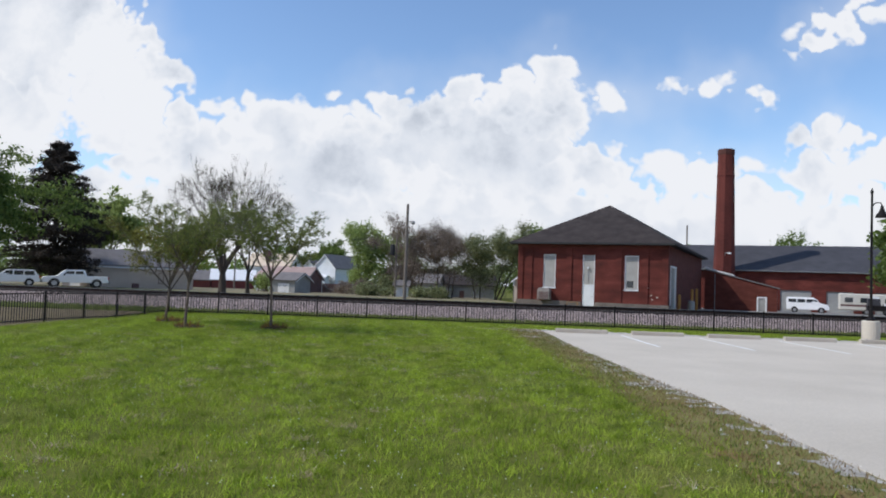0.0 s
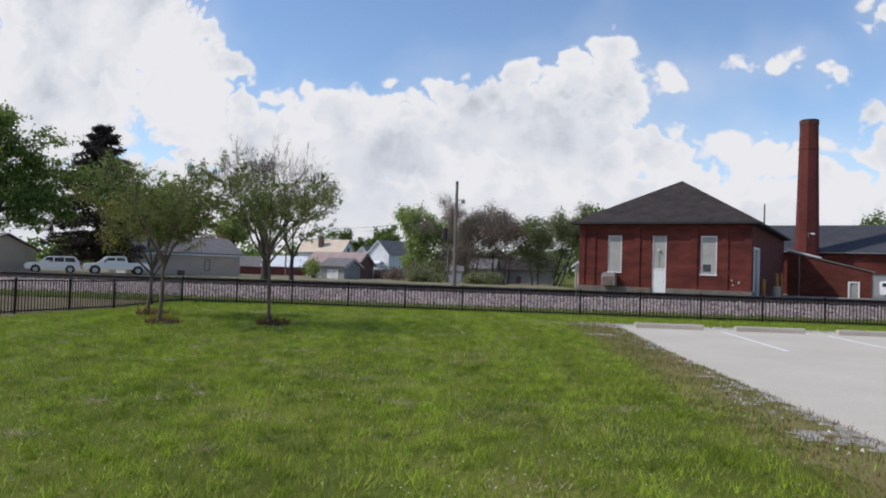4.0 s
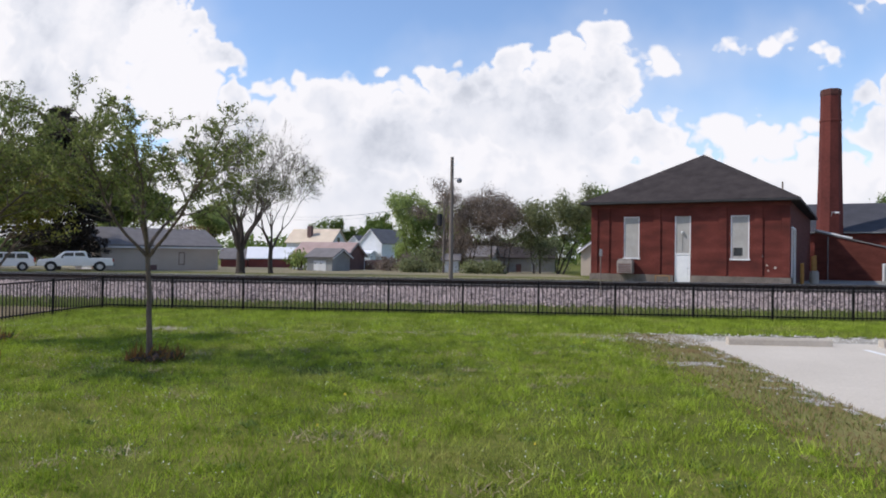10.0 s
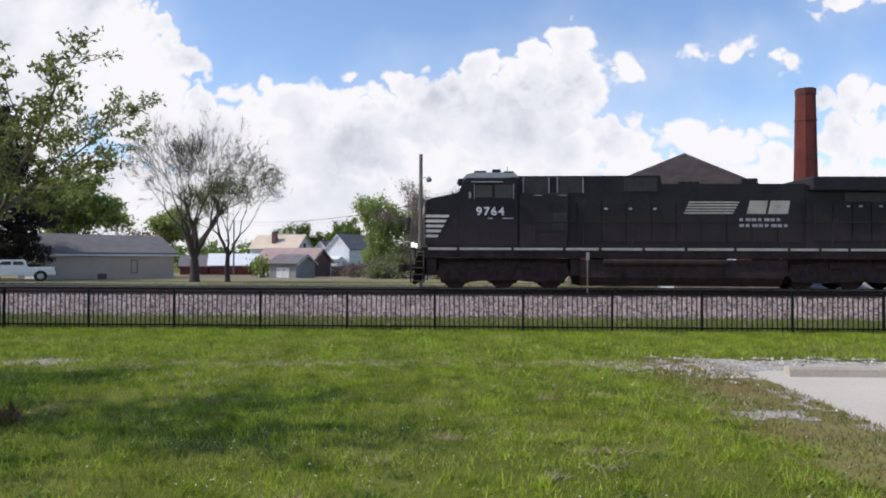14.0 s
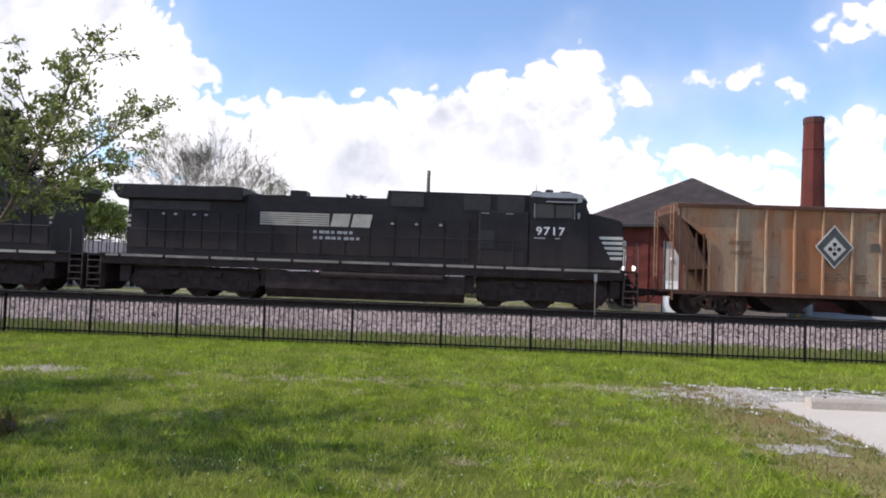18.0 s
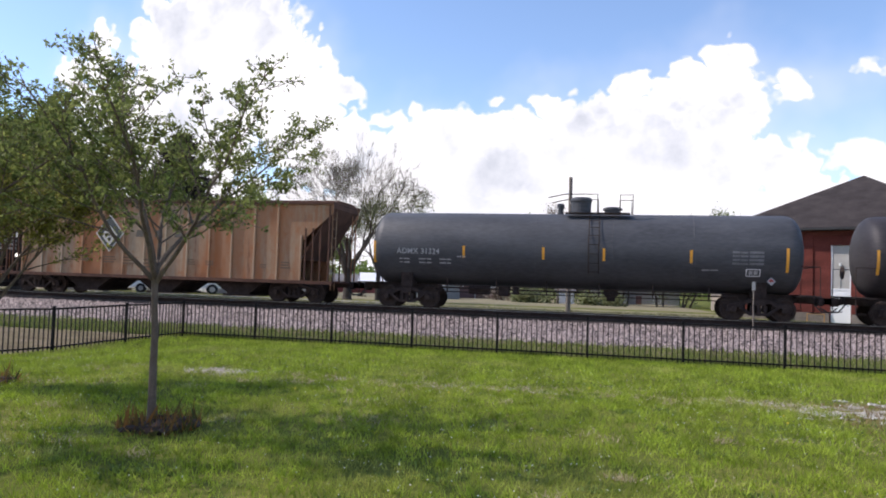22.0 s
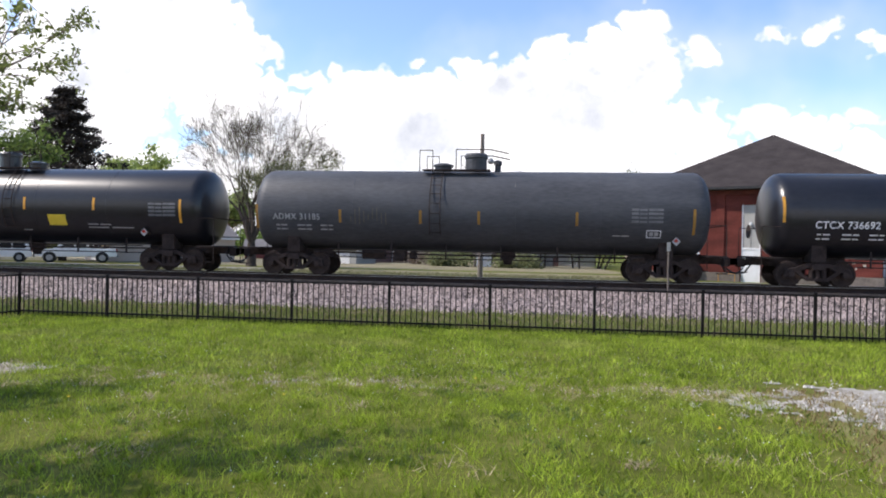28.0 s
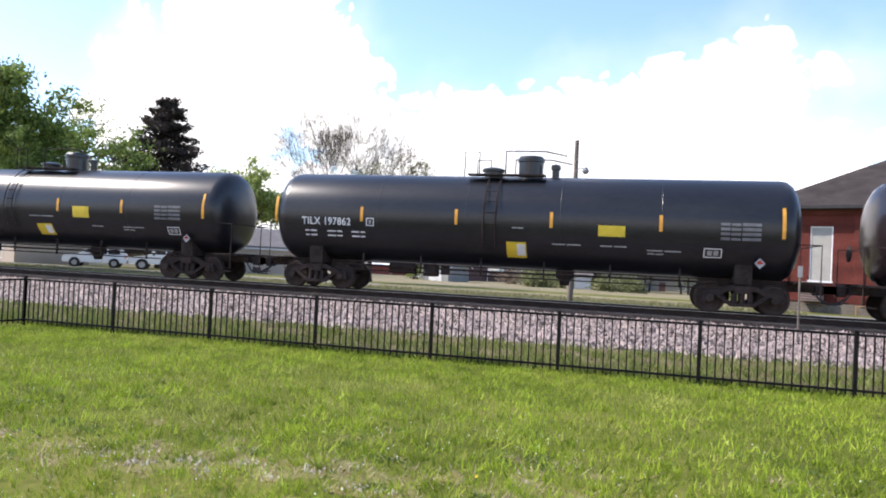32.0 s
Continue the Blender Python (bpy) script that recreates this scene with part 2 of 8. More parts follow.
M = {}
def grass_mat(name, dark, light, straw, through_light=0.3):
    """Blades: each its own green, yellowing in dry patches."""
    mat = leaf_mat(name, dark, light, through_light)
    N, L = mat.node_tree.nodes, mat.node_tree.links
    ramp = next(n for n in N if n.type == "VALTORGB")
    tc = N.new("ShaderNodeTexCoord")
    fac = None
    for scale, lo, hi in ((0.42, 0.55, 0.72), (1.9, 0.57, 0.74)):
        n, mr = N.new("ShaderNodeTexNoise"), N.new("ShaderNodeMapRange")
        n.inputs["Scale"].default_value, n.inputs["Detail"].default_value = scale, 4
        L.new(tc.outputs["Object"], n.inputs["Vector"])
        mr.inputs["From Min"].default_value, mr.inputs["From Max"].default_value, mr.inputs["To Max"].default_value = lo, hi, 0.5
        L.new(n.outputs["Fac"], mr.inputs["Value"])
        if fac is None:
            fac = mr.outputs[0]
        else:
            mx = N.new("ShaderNodeMath")
            mx.operation = "MAXIMUM"
            L.new(fac, mx.inputs[0])
            L.new(mr.outputs[0], mx.inputs[1])
            fac = mx.outputs[0]
    mix = N.new("ShaderNodeMix")
    mix.data_type = "RGBA"
    L.new(fac, mix.inputs["Factor"])
    L.new(ramp.outputs[0], mix.inputs[6])
    mix.inputs[7].default_value = (*straw, 1)
    # darker, lusher tussocks
    n, mr, dk = N.new("ShaderNodeTexNoise"), N.new("ShaderNodeMapRange"), N.new("ShaderNodeMix")
    n.inputs["Scale"].default_value, n.inputs["Detail"].default_value = 2.6, 5
    L.new(tc.outputs["Object"], n.inputs["Vector"])
    mr.inputs["From Min"].default_value, mr.inputs["From Max"].default_value, mr.inputs["To Max"].default_value = 0.46, 0.66, 0.8
    L.new(n.outputs["Fac"], mr.inputs["Value"])
    dk.data_type = "RGBA"
    L.new(mr.outputs[0], dk.inputs["Factor"])
    L.new(mix.outputs[2], dk.inputs[6])
    dk.inputs[7].default_value = (dark[0] * 0.55, dark[1] * 0.62, dark[2] * 0.6, 1)
    # faint mowing stripes
    xyz, wave, amp, stripe = N.new("ShaderNodeSeparateXYZ"), N.new("ShaderNodeMath"), N.new("ShaderNodeMath"), N.new("ShaderNodeVectorMath")
    skew = N.new("ShaderNodeMath")
    skew.operation, skew.inputs[1].default_value = "MULTIPLY_ADD", 0.14
    L.new(tc.outputs["Object"], xyz.inputs[0])
    L.new(xyz.outputs[1], skew.inputs[0])
    L.new(xyz.outputs[0], skew.inputs[2])
    turn = N.new("ShaderNodeMath")
    turn.operation, turn.inputs[1].default_value = "MULTIPLY", 3.3
    L.new(skew.outputs[0], turn.inputs[0])
    wave.operation, amp.operation, stripe.operation = "SINE", "MULTIPLY_ADD", "SCALE"
    L.new(turn.outputs[0], wave.inputs[0])
    amp.inputs[1].default_value, amp.inputs[2].default_value = 0.09, 1.0
    L.new(wave.outputs[0], amp.inputs[0])
    L.new(dk.outputs[2], stripe.inputs[0])
    L.new(amp.outputs[0], stripe.inputs["Scale"])
    for link in list(L):
        if link.from_node == ramp and link.to_node != mix:
            to = link.to_socket
            L.remove(link)
            L.new(stripe.outputs[0], to)
    N["Principled BSDF"].inputs["Specular IOR Level"].default_value = 0.08
    return mat


# base tone below that of the blades, shading the gaps between them
M["lawn"] = ramp_mat("lawn", (0.065, 0.075, 0.012), (0.20, 0.18, 0.05), 0.5, 0.95, bump=0.5, fine=14, c3=(0.105, 0.12, 0.02), spec=0.1)
M["blade"] = grass_mat("blade", (0.185, 0.25, 0.025), (0.465, 0.58, 0.068), (0.47, 0.38, 0.18), 0.36)
M["leaf_olive"] = leaf_mat("leaf_olive", (0.11, 0.11, 0.026), (0.31, 0.30, 0.075), 0.55)
M["clover"] = ramp_mat("clover", (0.45, 0.47, 0.37), (0.68, 0.68, 0.6), 8, 0.9)
M["dandelion"] = ramp_mat("dandelion", (0.5, 0.35, 0.02), (0.65, 0.48, 0.03), 8, 0.9)
M["weeds"] = leaf_mat("weeds", (0.07, 0.115, 0.016), (0.25, 0.28, 0.07), 0.3)
M["straw"] = leaf_mat("straw", (0.32, 0.25, 0.14), (0.56, 0.46, 0.30), 0.3)
M["red_weed"] = leaf_mat("red_weed", (0.06, 0.075, 0.022), (0.33, 0.14, 0.04), 0.3)
M["dry"] = leaf_mat("dry", (0.17, 0.105, 0.05), (0.34, 0.26, 0.115), 0.3)
M["far_grass"] = ramp_mat("far_grass", (0.15, 0.13, 0.075), (0.30, 0.26, 0.165), 0.3, 0.95, fine=8, spec=0.1)
M["concrete"] = ramp_mat("concrete", (0.455, 0.405, 0.33), (0.59, 0.53, 0.44), 0.4, 0.9, bump=0.15, fine=30, spec=0.3)
M["stop"] = ramp_mat("stop", (0.36, 0.31, 0.25), (0.52, 0.46, 0.38), 2, 0.9, bump=0.3, fine=40)
M["paint_line"] = ramp_mat("paint_line", (0.6, 0.6, 0.58), (0.78, 0.78, 0.76), 3, 0.8, fine=40)
M["gravel"] = ramp_mat("gravel", (0.17, 0.15, 0.11), (0.52, 0.49, 0.44), 3, 0.95, bump=1.0, fine=30, spec=0.2)
M["verge"] = ramp_mat("verge", (0.20, 0.10, 0.05), (0.30, 0.23, 0.11), 1.0, 0.95, bump=0.8, fine=18, c3=(0.17, 0.17, 0.055), spec=0.1)
M["trackside"] = ramp_mat("trackside", (0.09, 0.06, 0.045), (0.20, 0.145, 0.11), 1.4, 0.95, bump=0.6, fine=16, c3=(0.14, 0.115, 0.06), spec=0.1)
# bed far darker than its stones: shade of the gaps put into the colour
M["ballast"] = ramp_mat("ballast", (0.012, 0.010, 0.010), (0.12, 0.10, 0.095), 3, 0.95, bump=1.0, fine=18, c3=(0.045, 0.037, 0.036), spec=0.2)
M["stone"] = leaf_mat("stone", (0.025, 0.019, 0.019), (0.47, 0.385, 0.365), 0.0)
M["chip"] = leaf_mat("chip", (0.25, 0.23, 0.18), (0.67, 0.63, 0.55), 0.0)
M["chip_dull"] = leaf_mat("chip_dull", (0.22, 0.19, 0.15), (0.52, 0.48, 0.41), 0.0)
M["gravel_dull"] = ramp_mat("gravel_dull", (0.16, 0.135, 0.10), (0.42, 0.38, 0.32), 3, 0.95, bump=1.0, fine=30, spec=0.2)
# oil stain and the shadow along the track, both in one dark tone
M["oily_shaded"] = ramp_mat("oily_shaded", (0.02, 0.017, 0.015), (0.08, 0.066, 0.06), 3, 0.9, bump=0.8, fine=18)
M["tie"] = ramp_mat("tie", (0.016, 0.012, 0.010), (0.05, 0.038, 0.03), 5, 0.95, bump=0.4)
M["rail"] = ramp_mat("rail", (0.02, 0.013, 0.011), (0.055, 0.035, 0.027), 3, 0.8, spec=0.2)
M["rail_head"] = ramp_mat("rail_head", (0.25, 0.24, 0.23), (0.4, 0.39, 0.37), 3, 0.45, metal=0.9)
M["fence"] = ramp_mat("fence", (0.006, 0.005, 0.005), (0.016, 0.013, 0.013), 6, 0.6, spec=0.15)
M["asphalt"] = ramp_mat("asphalt", (0.16, 0.15, 0.14), (0.26, 0.25, 0.23), 0.5, 0.95, fine=30)
M["brick"] = ramp_mat("brick", (0.045, 0.017, 0.014), (0.20, 0.056, 0.042), 0.5, 0.9, bump=0.4, fine=12, c3=(0.115, 0.029, 0.022), stretch=(1, 1, 2.5), spec=0.2)
# second brick tone, with wall shade mixed into its colour
M["brick_shade"] = ramp_mat("brick_shaded", (0.07, 0.021, 0.016), (0.16, 0.05, 0.037), 0.8, 0.9, bump=0.3, fine=16, c3=(0.11, 0.033, 0.024), stretch=(1, 1, 2.5), spec=0.2)
M["chimney"] = ramp_mat("chimney", (0.06, 0.018, 0.015), (0.165, 0.045, 0.035), 0.5, 0.9, bump=0.3, fine=9, stretch=(1, 1, 0.6), spec=0.2)
M["soot"] = ramp_mat("soot", (0.05, 0.02, 0.016), (0.12, 0.04, 0.03), 1.5, 0.95)
M["foundation"] = ramp_mat("foundation", (0.09, 0.075, 0.062), (0.22, 0.185, 0.155), 1.2, 0.95, bump=0.5, fine=8)
M["shingle"] = ramp_mat("shingle", (0.024, 0.020, 0.019), (0.064, 0.053, 0.050), 1.2, 0.95, bump=0.5, fine=18, spec=0.15)
M["shingle_grey"] = ramp_mat("shingle_grey", (0.125, 0.115, 0.113), (0.205, 0.19, 0.187), 1.0, 0.95, bump=0.3, fine=14)
M["roof_slate"] = ramp_mat("roof_slate", (0.028, 0.028, 0.034), (0.06, 0.06, 0.07), 0.6, 0.9, bump=0.3, fine=8)
M["board"] = ramp_mat("board", (0.30, 0.29, 0.26), (0.42, 0.40, 0.37), 1.5, 0.85, fine=20)
M["white"] = ramp_mat("white", (0.68, 0.68, 0.67), (0.82, 0.82, 0.81), 1.2, 0.6, fine=14)
M["dark"] = ramp_mat("dark", (0.008, 0.008, 0.009), (0.03, 0.028, 0.027), 4, 0.6)
M["glass"] = ramp_mat("glass", (0.015, 0.017, 0.02), (0.04, 0.045, 0.05), 2, 0.08, spec=0.8)
M["cab_glass"] = ramp_mat("cab_glass", (0.012, 0.013, 0.015), (0.03, 0.033, 0.036), 2, 0.18, spec=0.4)
M["siding_tan"] = ramp_mat("siding_tan", (0.44, 0.36, 0.285), (0.54, 0.45, 0.365), 0.6, 0.85, fine=10)
M["siding_white"] = ramp_mat("siding_white", (0.55, 0.56, 0.57), (0.74, 0.75, 0.76), 0.5, 0.8, fine=8)
M["siding_grey"] = ramp_mat("siding_grey", (0.24, 0.24, 0.23), (0.38, 0.38, 0.36), 0.5, 0.85, fine=8)
M["siding_brown"] = ramp_mat("siding_brown", (0.10, 0.055, 0.05), (0.18, 0.10, 0.09), 0.6, 0.85, fine=9)
M["siding_red"] = ramp_mat("siding_red", (0.12, 0.03, 0.03), (0.2, 0.055, 0.05), 0.6, 0.85, fine=9)
M["roof_pink"] = ramp_mat("roof_pink", (0.30, 0.21, 0.19), (0.42, 0.31, 0.28), 0.8, 0.85, fine=7)
M["roof_cream"] = ramp_mat("roof_cream", (0.5, 0.40, 0.29), (0.66, 0.55, 0.42), 0.5, 0.8, fine=7)
M["roof_white"] = ramp_mat("roof_white", (0.75, 0.75, 0.75), (0.85, 0.85, 0.85), 0.8, 0.4, fine=7)
M["wood_pole"] = ramp_mat("wood_pole", (0.11, 0.09, 0.075), (0.24, 0.2, 0.165), 2, 0.95, fine=25, stretch=(6, 6, 0.6))
M["bark"] = ramp_mat("bark", (0.034, 0.025, 0.02), (0.092, 0.071, 0.057), 6, 0.95, bump=0.6, fine=40, stretch=(3, 3, 0.7))
M["bark_young"] = ramp_mat("bark_young", (0.075, 0.053, 0.04), (0.175, 0.13, 0.10), 10, 0.9, fine=60, stretch=(2, 2, 0.6))
M["leaf_young"] = leaf_mat("leaf_young", (0.085, 0.11, 0.028), (0.28, 0.32, 0.10), 0.55)
M["leaf_green"] = leaf_mat("leaf_green", (0.065, 0.105, 0.022), (0.24, 0.32, 0.08), 0.5)
M["leaf_light"] = leaf_mat("leaf_light", (0.17, 0.22, 0.06), (0.40, 0.48, 0.16), 0.55)
M["leaf_dull"] = leaf_mat("leaf_dull", (0.12, 0.14, 0.065), (0.31, 0.33, 0.16), 0.5)
M["leaf_brown"] = leaf_mat("leaf_brown", (0.14, 0.11, 0.085), (0.30, 0.24, 0.19), 0.4)
M["leaf_dark"] = leaf_mat("leaf_dark", (0.05, 0.05, 0.03), (0.14, 0.125, 0.075), 0.3)
M["leaf_rust"] = leaf_mat("leaf_rust", (0.13, 0.06, 0.03), (0.28, 0.15, 0.08), 0.3)
M["weeds_dull"] = leaf_mat("weeds_dull", (0.14, 0.14, 0.06), (0.31, 0.29, 0.15), 0.3)
M["needle"] = leaf_mat("needle", (0.014, 0.012, 0.009), (0.06, 0.043, 0.032), 0.15)
M["loco"] = ramp_mat("loco", (0.0105, 0.0098, 0.0112), (0.026, 0.0238, 0.0265), 1.2, 0.5, fine=12, spec=0.2)
def dusted(mat, dust, z0, z1, amount):
    """Road dust over a paint: thick low down, broken up by streaks, gone above z1."""
    N, L = mat.node_tree.nodes, mat.node_tree.links
    bsdf = N["Principled BSDF"]
    paint = bsdf.inputs["Base Color"].links[0].from_socket
    tc, xyz, mp, n, mr, mul, mix = (N.new(k) for k in ("ShaderNodeTexCoord", "ShaderNodeSeparateXYZ", "ShaderNodeMapping", "ShaderNodeTexNoise", "ShaderNodeMapRange", "ShaderNodeMath", "ShaderNodeMix"))
    mp.inputs["Scale"].default_value = (1.6, 1.6, 0.35)
    n.inputs["Scale"].default_value, n.inputs["Detail"].default_value = 1.3, 6
    L.new(tc.outputs["Object"], xyz.inputs[0])
    L.new(tc.outputs["Object"], mp.inputs["Vector"])
    L.new(mp.outputs[0], n.inputs["Vector"])
    mr.inputs["From Min"].default_value, mr.inputs["From Max"].default_value = z1, z0
    mr.inputs["To Max"].default_value = amount * 1.6
    L.new(xyz.outputs[2], mr.inputs["Value"])
    mul.operation, mul.use_clamp = "MULTIPLY", True
    L.new(mr.outputs[0], mul.inputs[0])
    L.new(n.outputs["Fac"], mul.inputs[1])
    mix.data_type = "RGBA"
    L.new(mul.outputs[0], mix.inputs["Factor"])
    L.new(paint, mix.inputs[6])
    mix.inputs[7].default_value = (*dust, 1)
    L.new(mix.outputs[2], bsdf.inputs["Base Color"])
    return mat


dusted(M["loco"], (0.058, 0.04, 0.035), 1.5, 3.4, 0.75)
M["loco_dirt"] = ramp_mat("loco_dirt", (0.022, 0.017, 0.0155), (0.065, 0.048, 0.043), 2.2, 0.9, bump=0.3, fine=14, spec=0.15)
M["truck"] = ramp_mat("truck", (0.02, 0.015, 0.0137), (0.06, 0.044, 0.039), 4, 0.9, bump=0.3, fine=20, spec=0.15)
M["wheel"] = ramp_mat("wheel", (0.026, 0.019, 0.017), (0.08, 0.058, 0.049), 5, 0.8, metal=0.2, spec=0.2)
M["step_edge"] = ramp_mat("step_edge", (0.05, 0.036, 0.03), (0.14, 0.10, 0.085), 6, 0.85)
M["rail_dust"] = ramp_mat("rail_dust", (0.05, 0.038, 0.033), (0.13, 0.10, 0.085), 6, 0.8)
M["lamp_on"] = bpy.data.materials.new("lamp_on")
M["lamp_on"].use_nodes = True
M["lamp_on"].node_tree.nodes["Principled BSDF"].inputs["Emission Color"].default_value = (1.0, 0.93, 0.8, 1)
M["lamp_on"].node_tree.nodes["Principled BSDF"].inputs["Emission Strength"].default_value = 2.5
M["cab_grey"] = ramp_mat("cab_grey", (0.25, 0.26, 0.27), (0.38, 0.39, 0.40), 2, 0.5)
M["stripe"] = ramp_mat("stripe", (0.30, 0.27, 0.21), (0.52, 0.49, 0.42), 3, 0.7, fine=20)
M["nose_white"] = ramp_mat("nose_white", (0.50, 0.47, 0.40), (0.68, 0.66, 0.58), 3, 0.6, fine=20)
M["sill_worn"] = ramp_mat("sill_worn", (0.12, 0.10, 0.08), (0.40, 0.37, 0.31), 2, 0.8, fine=12)
M["letter"] = ramp_mat("letter", (0.6, 0.6, 0.6), (0.85, 0.85, 0.85), 4, 0.6, fine=30)
M["ghost"] = ramp_mat("ghost", (0.09, 0.075, 0.06), (0.15, 0.13, 0.10), 3, 0.85, fine=20)
M["panel_grey"] = ramp_mat("panel_grey", (0.10, 0.10, 0.105), (0.2, 0.2, 0.205), 6, 0.7, fine=40)
M["letter_grey"] = ramp_mat("letter_grey", (0.25, 0.25, 0.25), (0.42, 0.42, 0.42), 4, 0.7, fine=30)
M["amber"] = ramp_mat("amber", (0.62, 0.27, 0.02), (0.85, 0.42, 0.05), 4, 0.5)
M["amber_dull"] = ramp_mat("amber_dull", (0.24, 0.12, 0.02), (0.42, 0.22, 0.04), 4, 0.7)
M["yellow"] = ramp_mat("yellow", (0.6, 0.42, 0.02), (0.8, 0.6, 0.06), 3, 0.6)
M["tank_black"] = ramp_mat("tank_black", (0.008, 0.0082, 0.0105), (0.02, 0.02, 0.024), 0.8, 0.30, fine=9, stretch=(0.4, 1, 1), spec=0.5)
M["tank_shiny"] = ramp_mat("tank_shiny", (0.012, 0.008, 0.009), (0.026, 0.018, 0.02), 0.8, 0.22, fine=9)
M["tank_brown"] = ramp_mat("tank_brown", (0.02, 0.0175, 0.019), (0.046, 0.04, 0.043), 0.7, 0.55, fine=7, stretch=(0.5, 1, 2), spec=0.25)
M["tank_pale"] = ramp_mat("tank_pale", (0.037, 0.038, 0.043), (0.082, 0.084, 0.091), 0.7, 0.55, fine=7, stretch=(0.5, 1, 2), spec=0.35)
def rusted_mat(name, paint, paint2, rust, dark, amount):
    """Old paint on ribbed steel: whole panels fade apart, rust runs down in streaks and breaks through in blotches."""
    mat = ramp_mat(name, paint, paint2, 0.8, 0.85, bump=0.15, fine=9, stretch=(1, 1, 0.5))
    N, L = mat.node_tree.nodes, mat.node_tree.links
    bsdf = N["Principled BSDF"]
    colour = bsdf.inputs["Base Color"].links[0].from_socket
    tc = N.new("ShaderNodeTexCoord")
    for stretch, scale, lo, hi, tone, top in (((0.42, 1, 0.10), 1.1, 0.40, 0.60, rust, 0.8), ((1.7, 1, 0.2), 1.0, 0.48, 0.68, rust, 0.8), ((1.0, 1, 0.8), 1.9, 0.55, 0.72, rust, 0.9), ((2.4, 1, 0.5), 1.7, 0.60, 0.74, dark, 0.8)):
        mp, n, mr, mix = N.new("ShaderNodeMapping"), N.new("ShaderNodeTexNoise"), N.new("ShaderNodeMapRange"), N.new("ShaderNodeMix")
        mp.inputs["Scale"].default_value = stretch
        mp.inputs["Location"].default_value = (scale * 3.1, 0, scale)
        n.inputs["Scale"].default_value, n.inputs["Detail"].default_value, n.inputs["Roughness"].default_value = scale, 6, 0.6
        L.new(tc.outputs["Object"], mp.inputs["Vector"])
        L.new(mp.outputs[0], n.inputs["Vector"])
        mr.inputs["From Min"].default_value, mr.inputs["From Max"].default_value, mr.inputs["To Max"].default_value = lo, hi, top * amount
        L.new(n.outputs["Fac"], mr.inputs["Value"])
        mix.data_type = "RGBA"
        L.new(mr.outputs[0], mix.inputs["Factor"])
        L.new(colour, mix.inputs[6])
        mix.inputs[7].default_value = (*tone, 1)
        colour = mix.outputs[2]
    L.new(colour, bsdf.inputs["Base Color"])
    return mat


M["hopper"] = rusted_mat("hopper", (0.29, 0.195, 0.115), (0.385, 0.295, 0.195), (0.33, 0.115, 0.036), (0.15, 0.055, 0.03), 1.0)
# side paint lightened for the posts, their highlights put into the colour
M["hopper_post_lit"] = rusted_mat("hopper_post_lit", (0.35, 0.255, 0.16), (0.45, 0.36, 0.25), (0.38, 0.16, 0.06), (0.2, 0.08, 0.04), 0.7)
M["emblem"] = ramp_mat("emblem", (0.055, 0.06, 0.056), (0.10, 0.105, 0.10), 3, 0.9, fine=20)
M["ghost_rust"] = ramp_mat("ghost_rust", (0.13, 0.075, 0.045), (0.24, 0.16, 0.10), 3, 0.9, fine=14)
M["hopper_rust"] = ramp_mat("hopper_rust", (0.055, 0.022, 0.014), (0.15, 0.07, 0.04), 1.5, 0.9)
M["car_white"] = ramp_mat("car_white", (0.84, 0.84, 0.84), (0.88, 0.88, 0.88), 1, 0.25, fine=5)
M["tyre"] = ramp_mat("tyre", (0.012, 0.012, 0.012), (0.03, 0.03, 0.03), 8, 0.9)
M["rim"] = ramp_mat("rim", (0.3, 0.3, 0.31), (0.5, 0.5, 0.51), 8, 0.35, metal=0.8)
M["tail_light"] = ramp_mat("tail_light", (0.3, 0.012, 0.01), (0.45, 0.03, 0.02), 8, 0.2)
M["camper"] = ramp_mat("camper", (0.5, 0.47, 0.4), (0.66, 0.63, 0.56), 1, 0.6)
M["mulch"] = ramp_mat("mulch", (0.03, 0.02, 0.015), (0.11, 0.07, 0.05), 6, 0.95, bump=1.0, fine=30)
M["metal_grey"] = ramp_mat("metal_grey", (0.2, 0.2, 0.2), (0.32, 0.32, 0.32), 3, 0.5, metal=0.6)
M["cooler"] = ramp_mat("cooler", (0.20, 0.17, 0.15), (0.32, 0.28, 0.25), 3, 0.8)
M["bollard"] = ramp_mat("bollard", (0.3, 0.14, 0.03), (0.45, 0.24, 0.06), 3, 0.8)

# ---- shape helpers ----
def part(name, bm, material, parent=None, label="", at=None, smooth=False):
    """Links a bmesh as one mesh object under a thing or a part."""
    me = bpy.data.meshes.new(name)
    bm.to_mesh(me)
    bm.free()
    me.materials.append(material)
    if smooth:
        me.polygons.foreach_set("use_smooth", [True] * len(me.polygons))
    ob = new(name, me)
    ob.parent = parent
    if at is not None:
        ob.matrix_basis = at
    if label:
        ob["label"] = label
    return ob


def thing(name, label, category, at=None, group="", kind=""):
    ob = new(name)
    ob.empty_display_size = 0.2
    if at is not None:
        ob.matrix_basis = at
    return tagged(ob, label, category, group, kind)


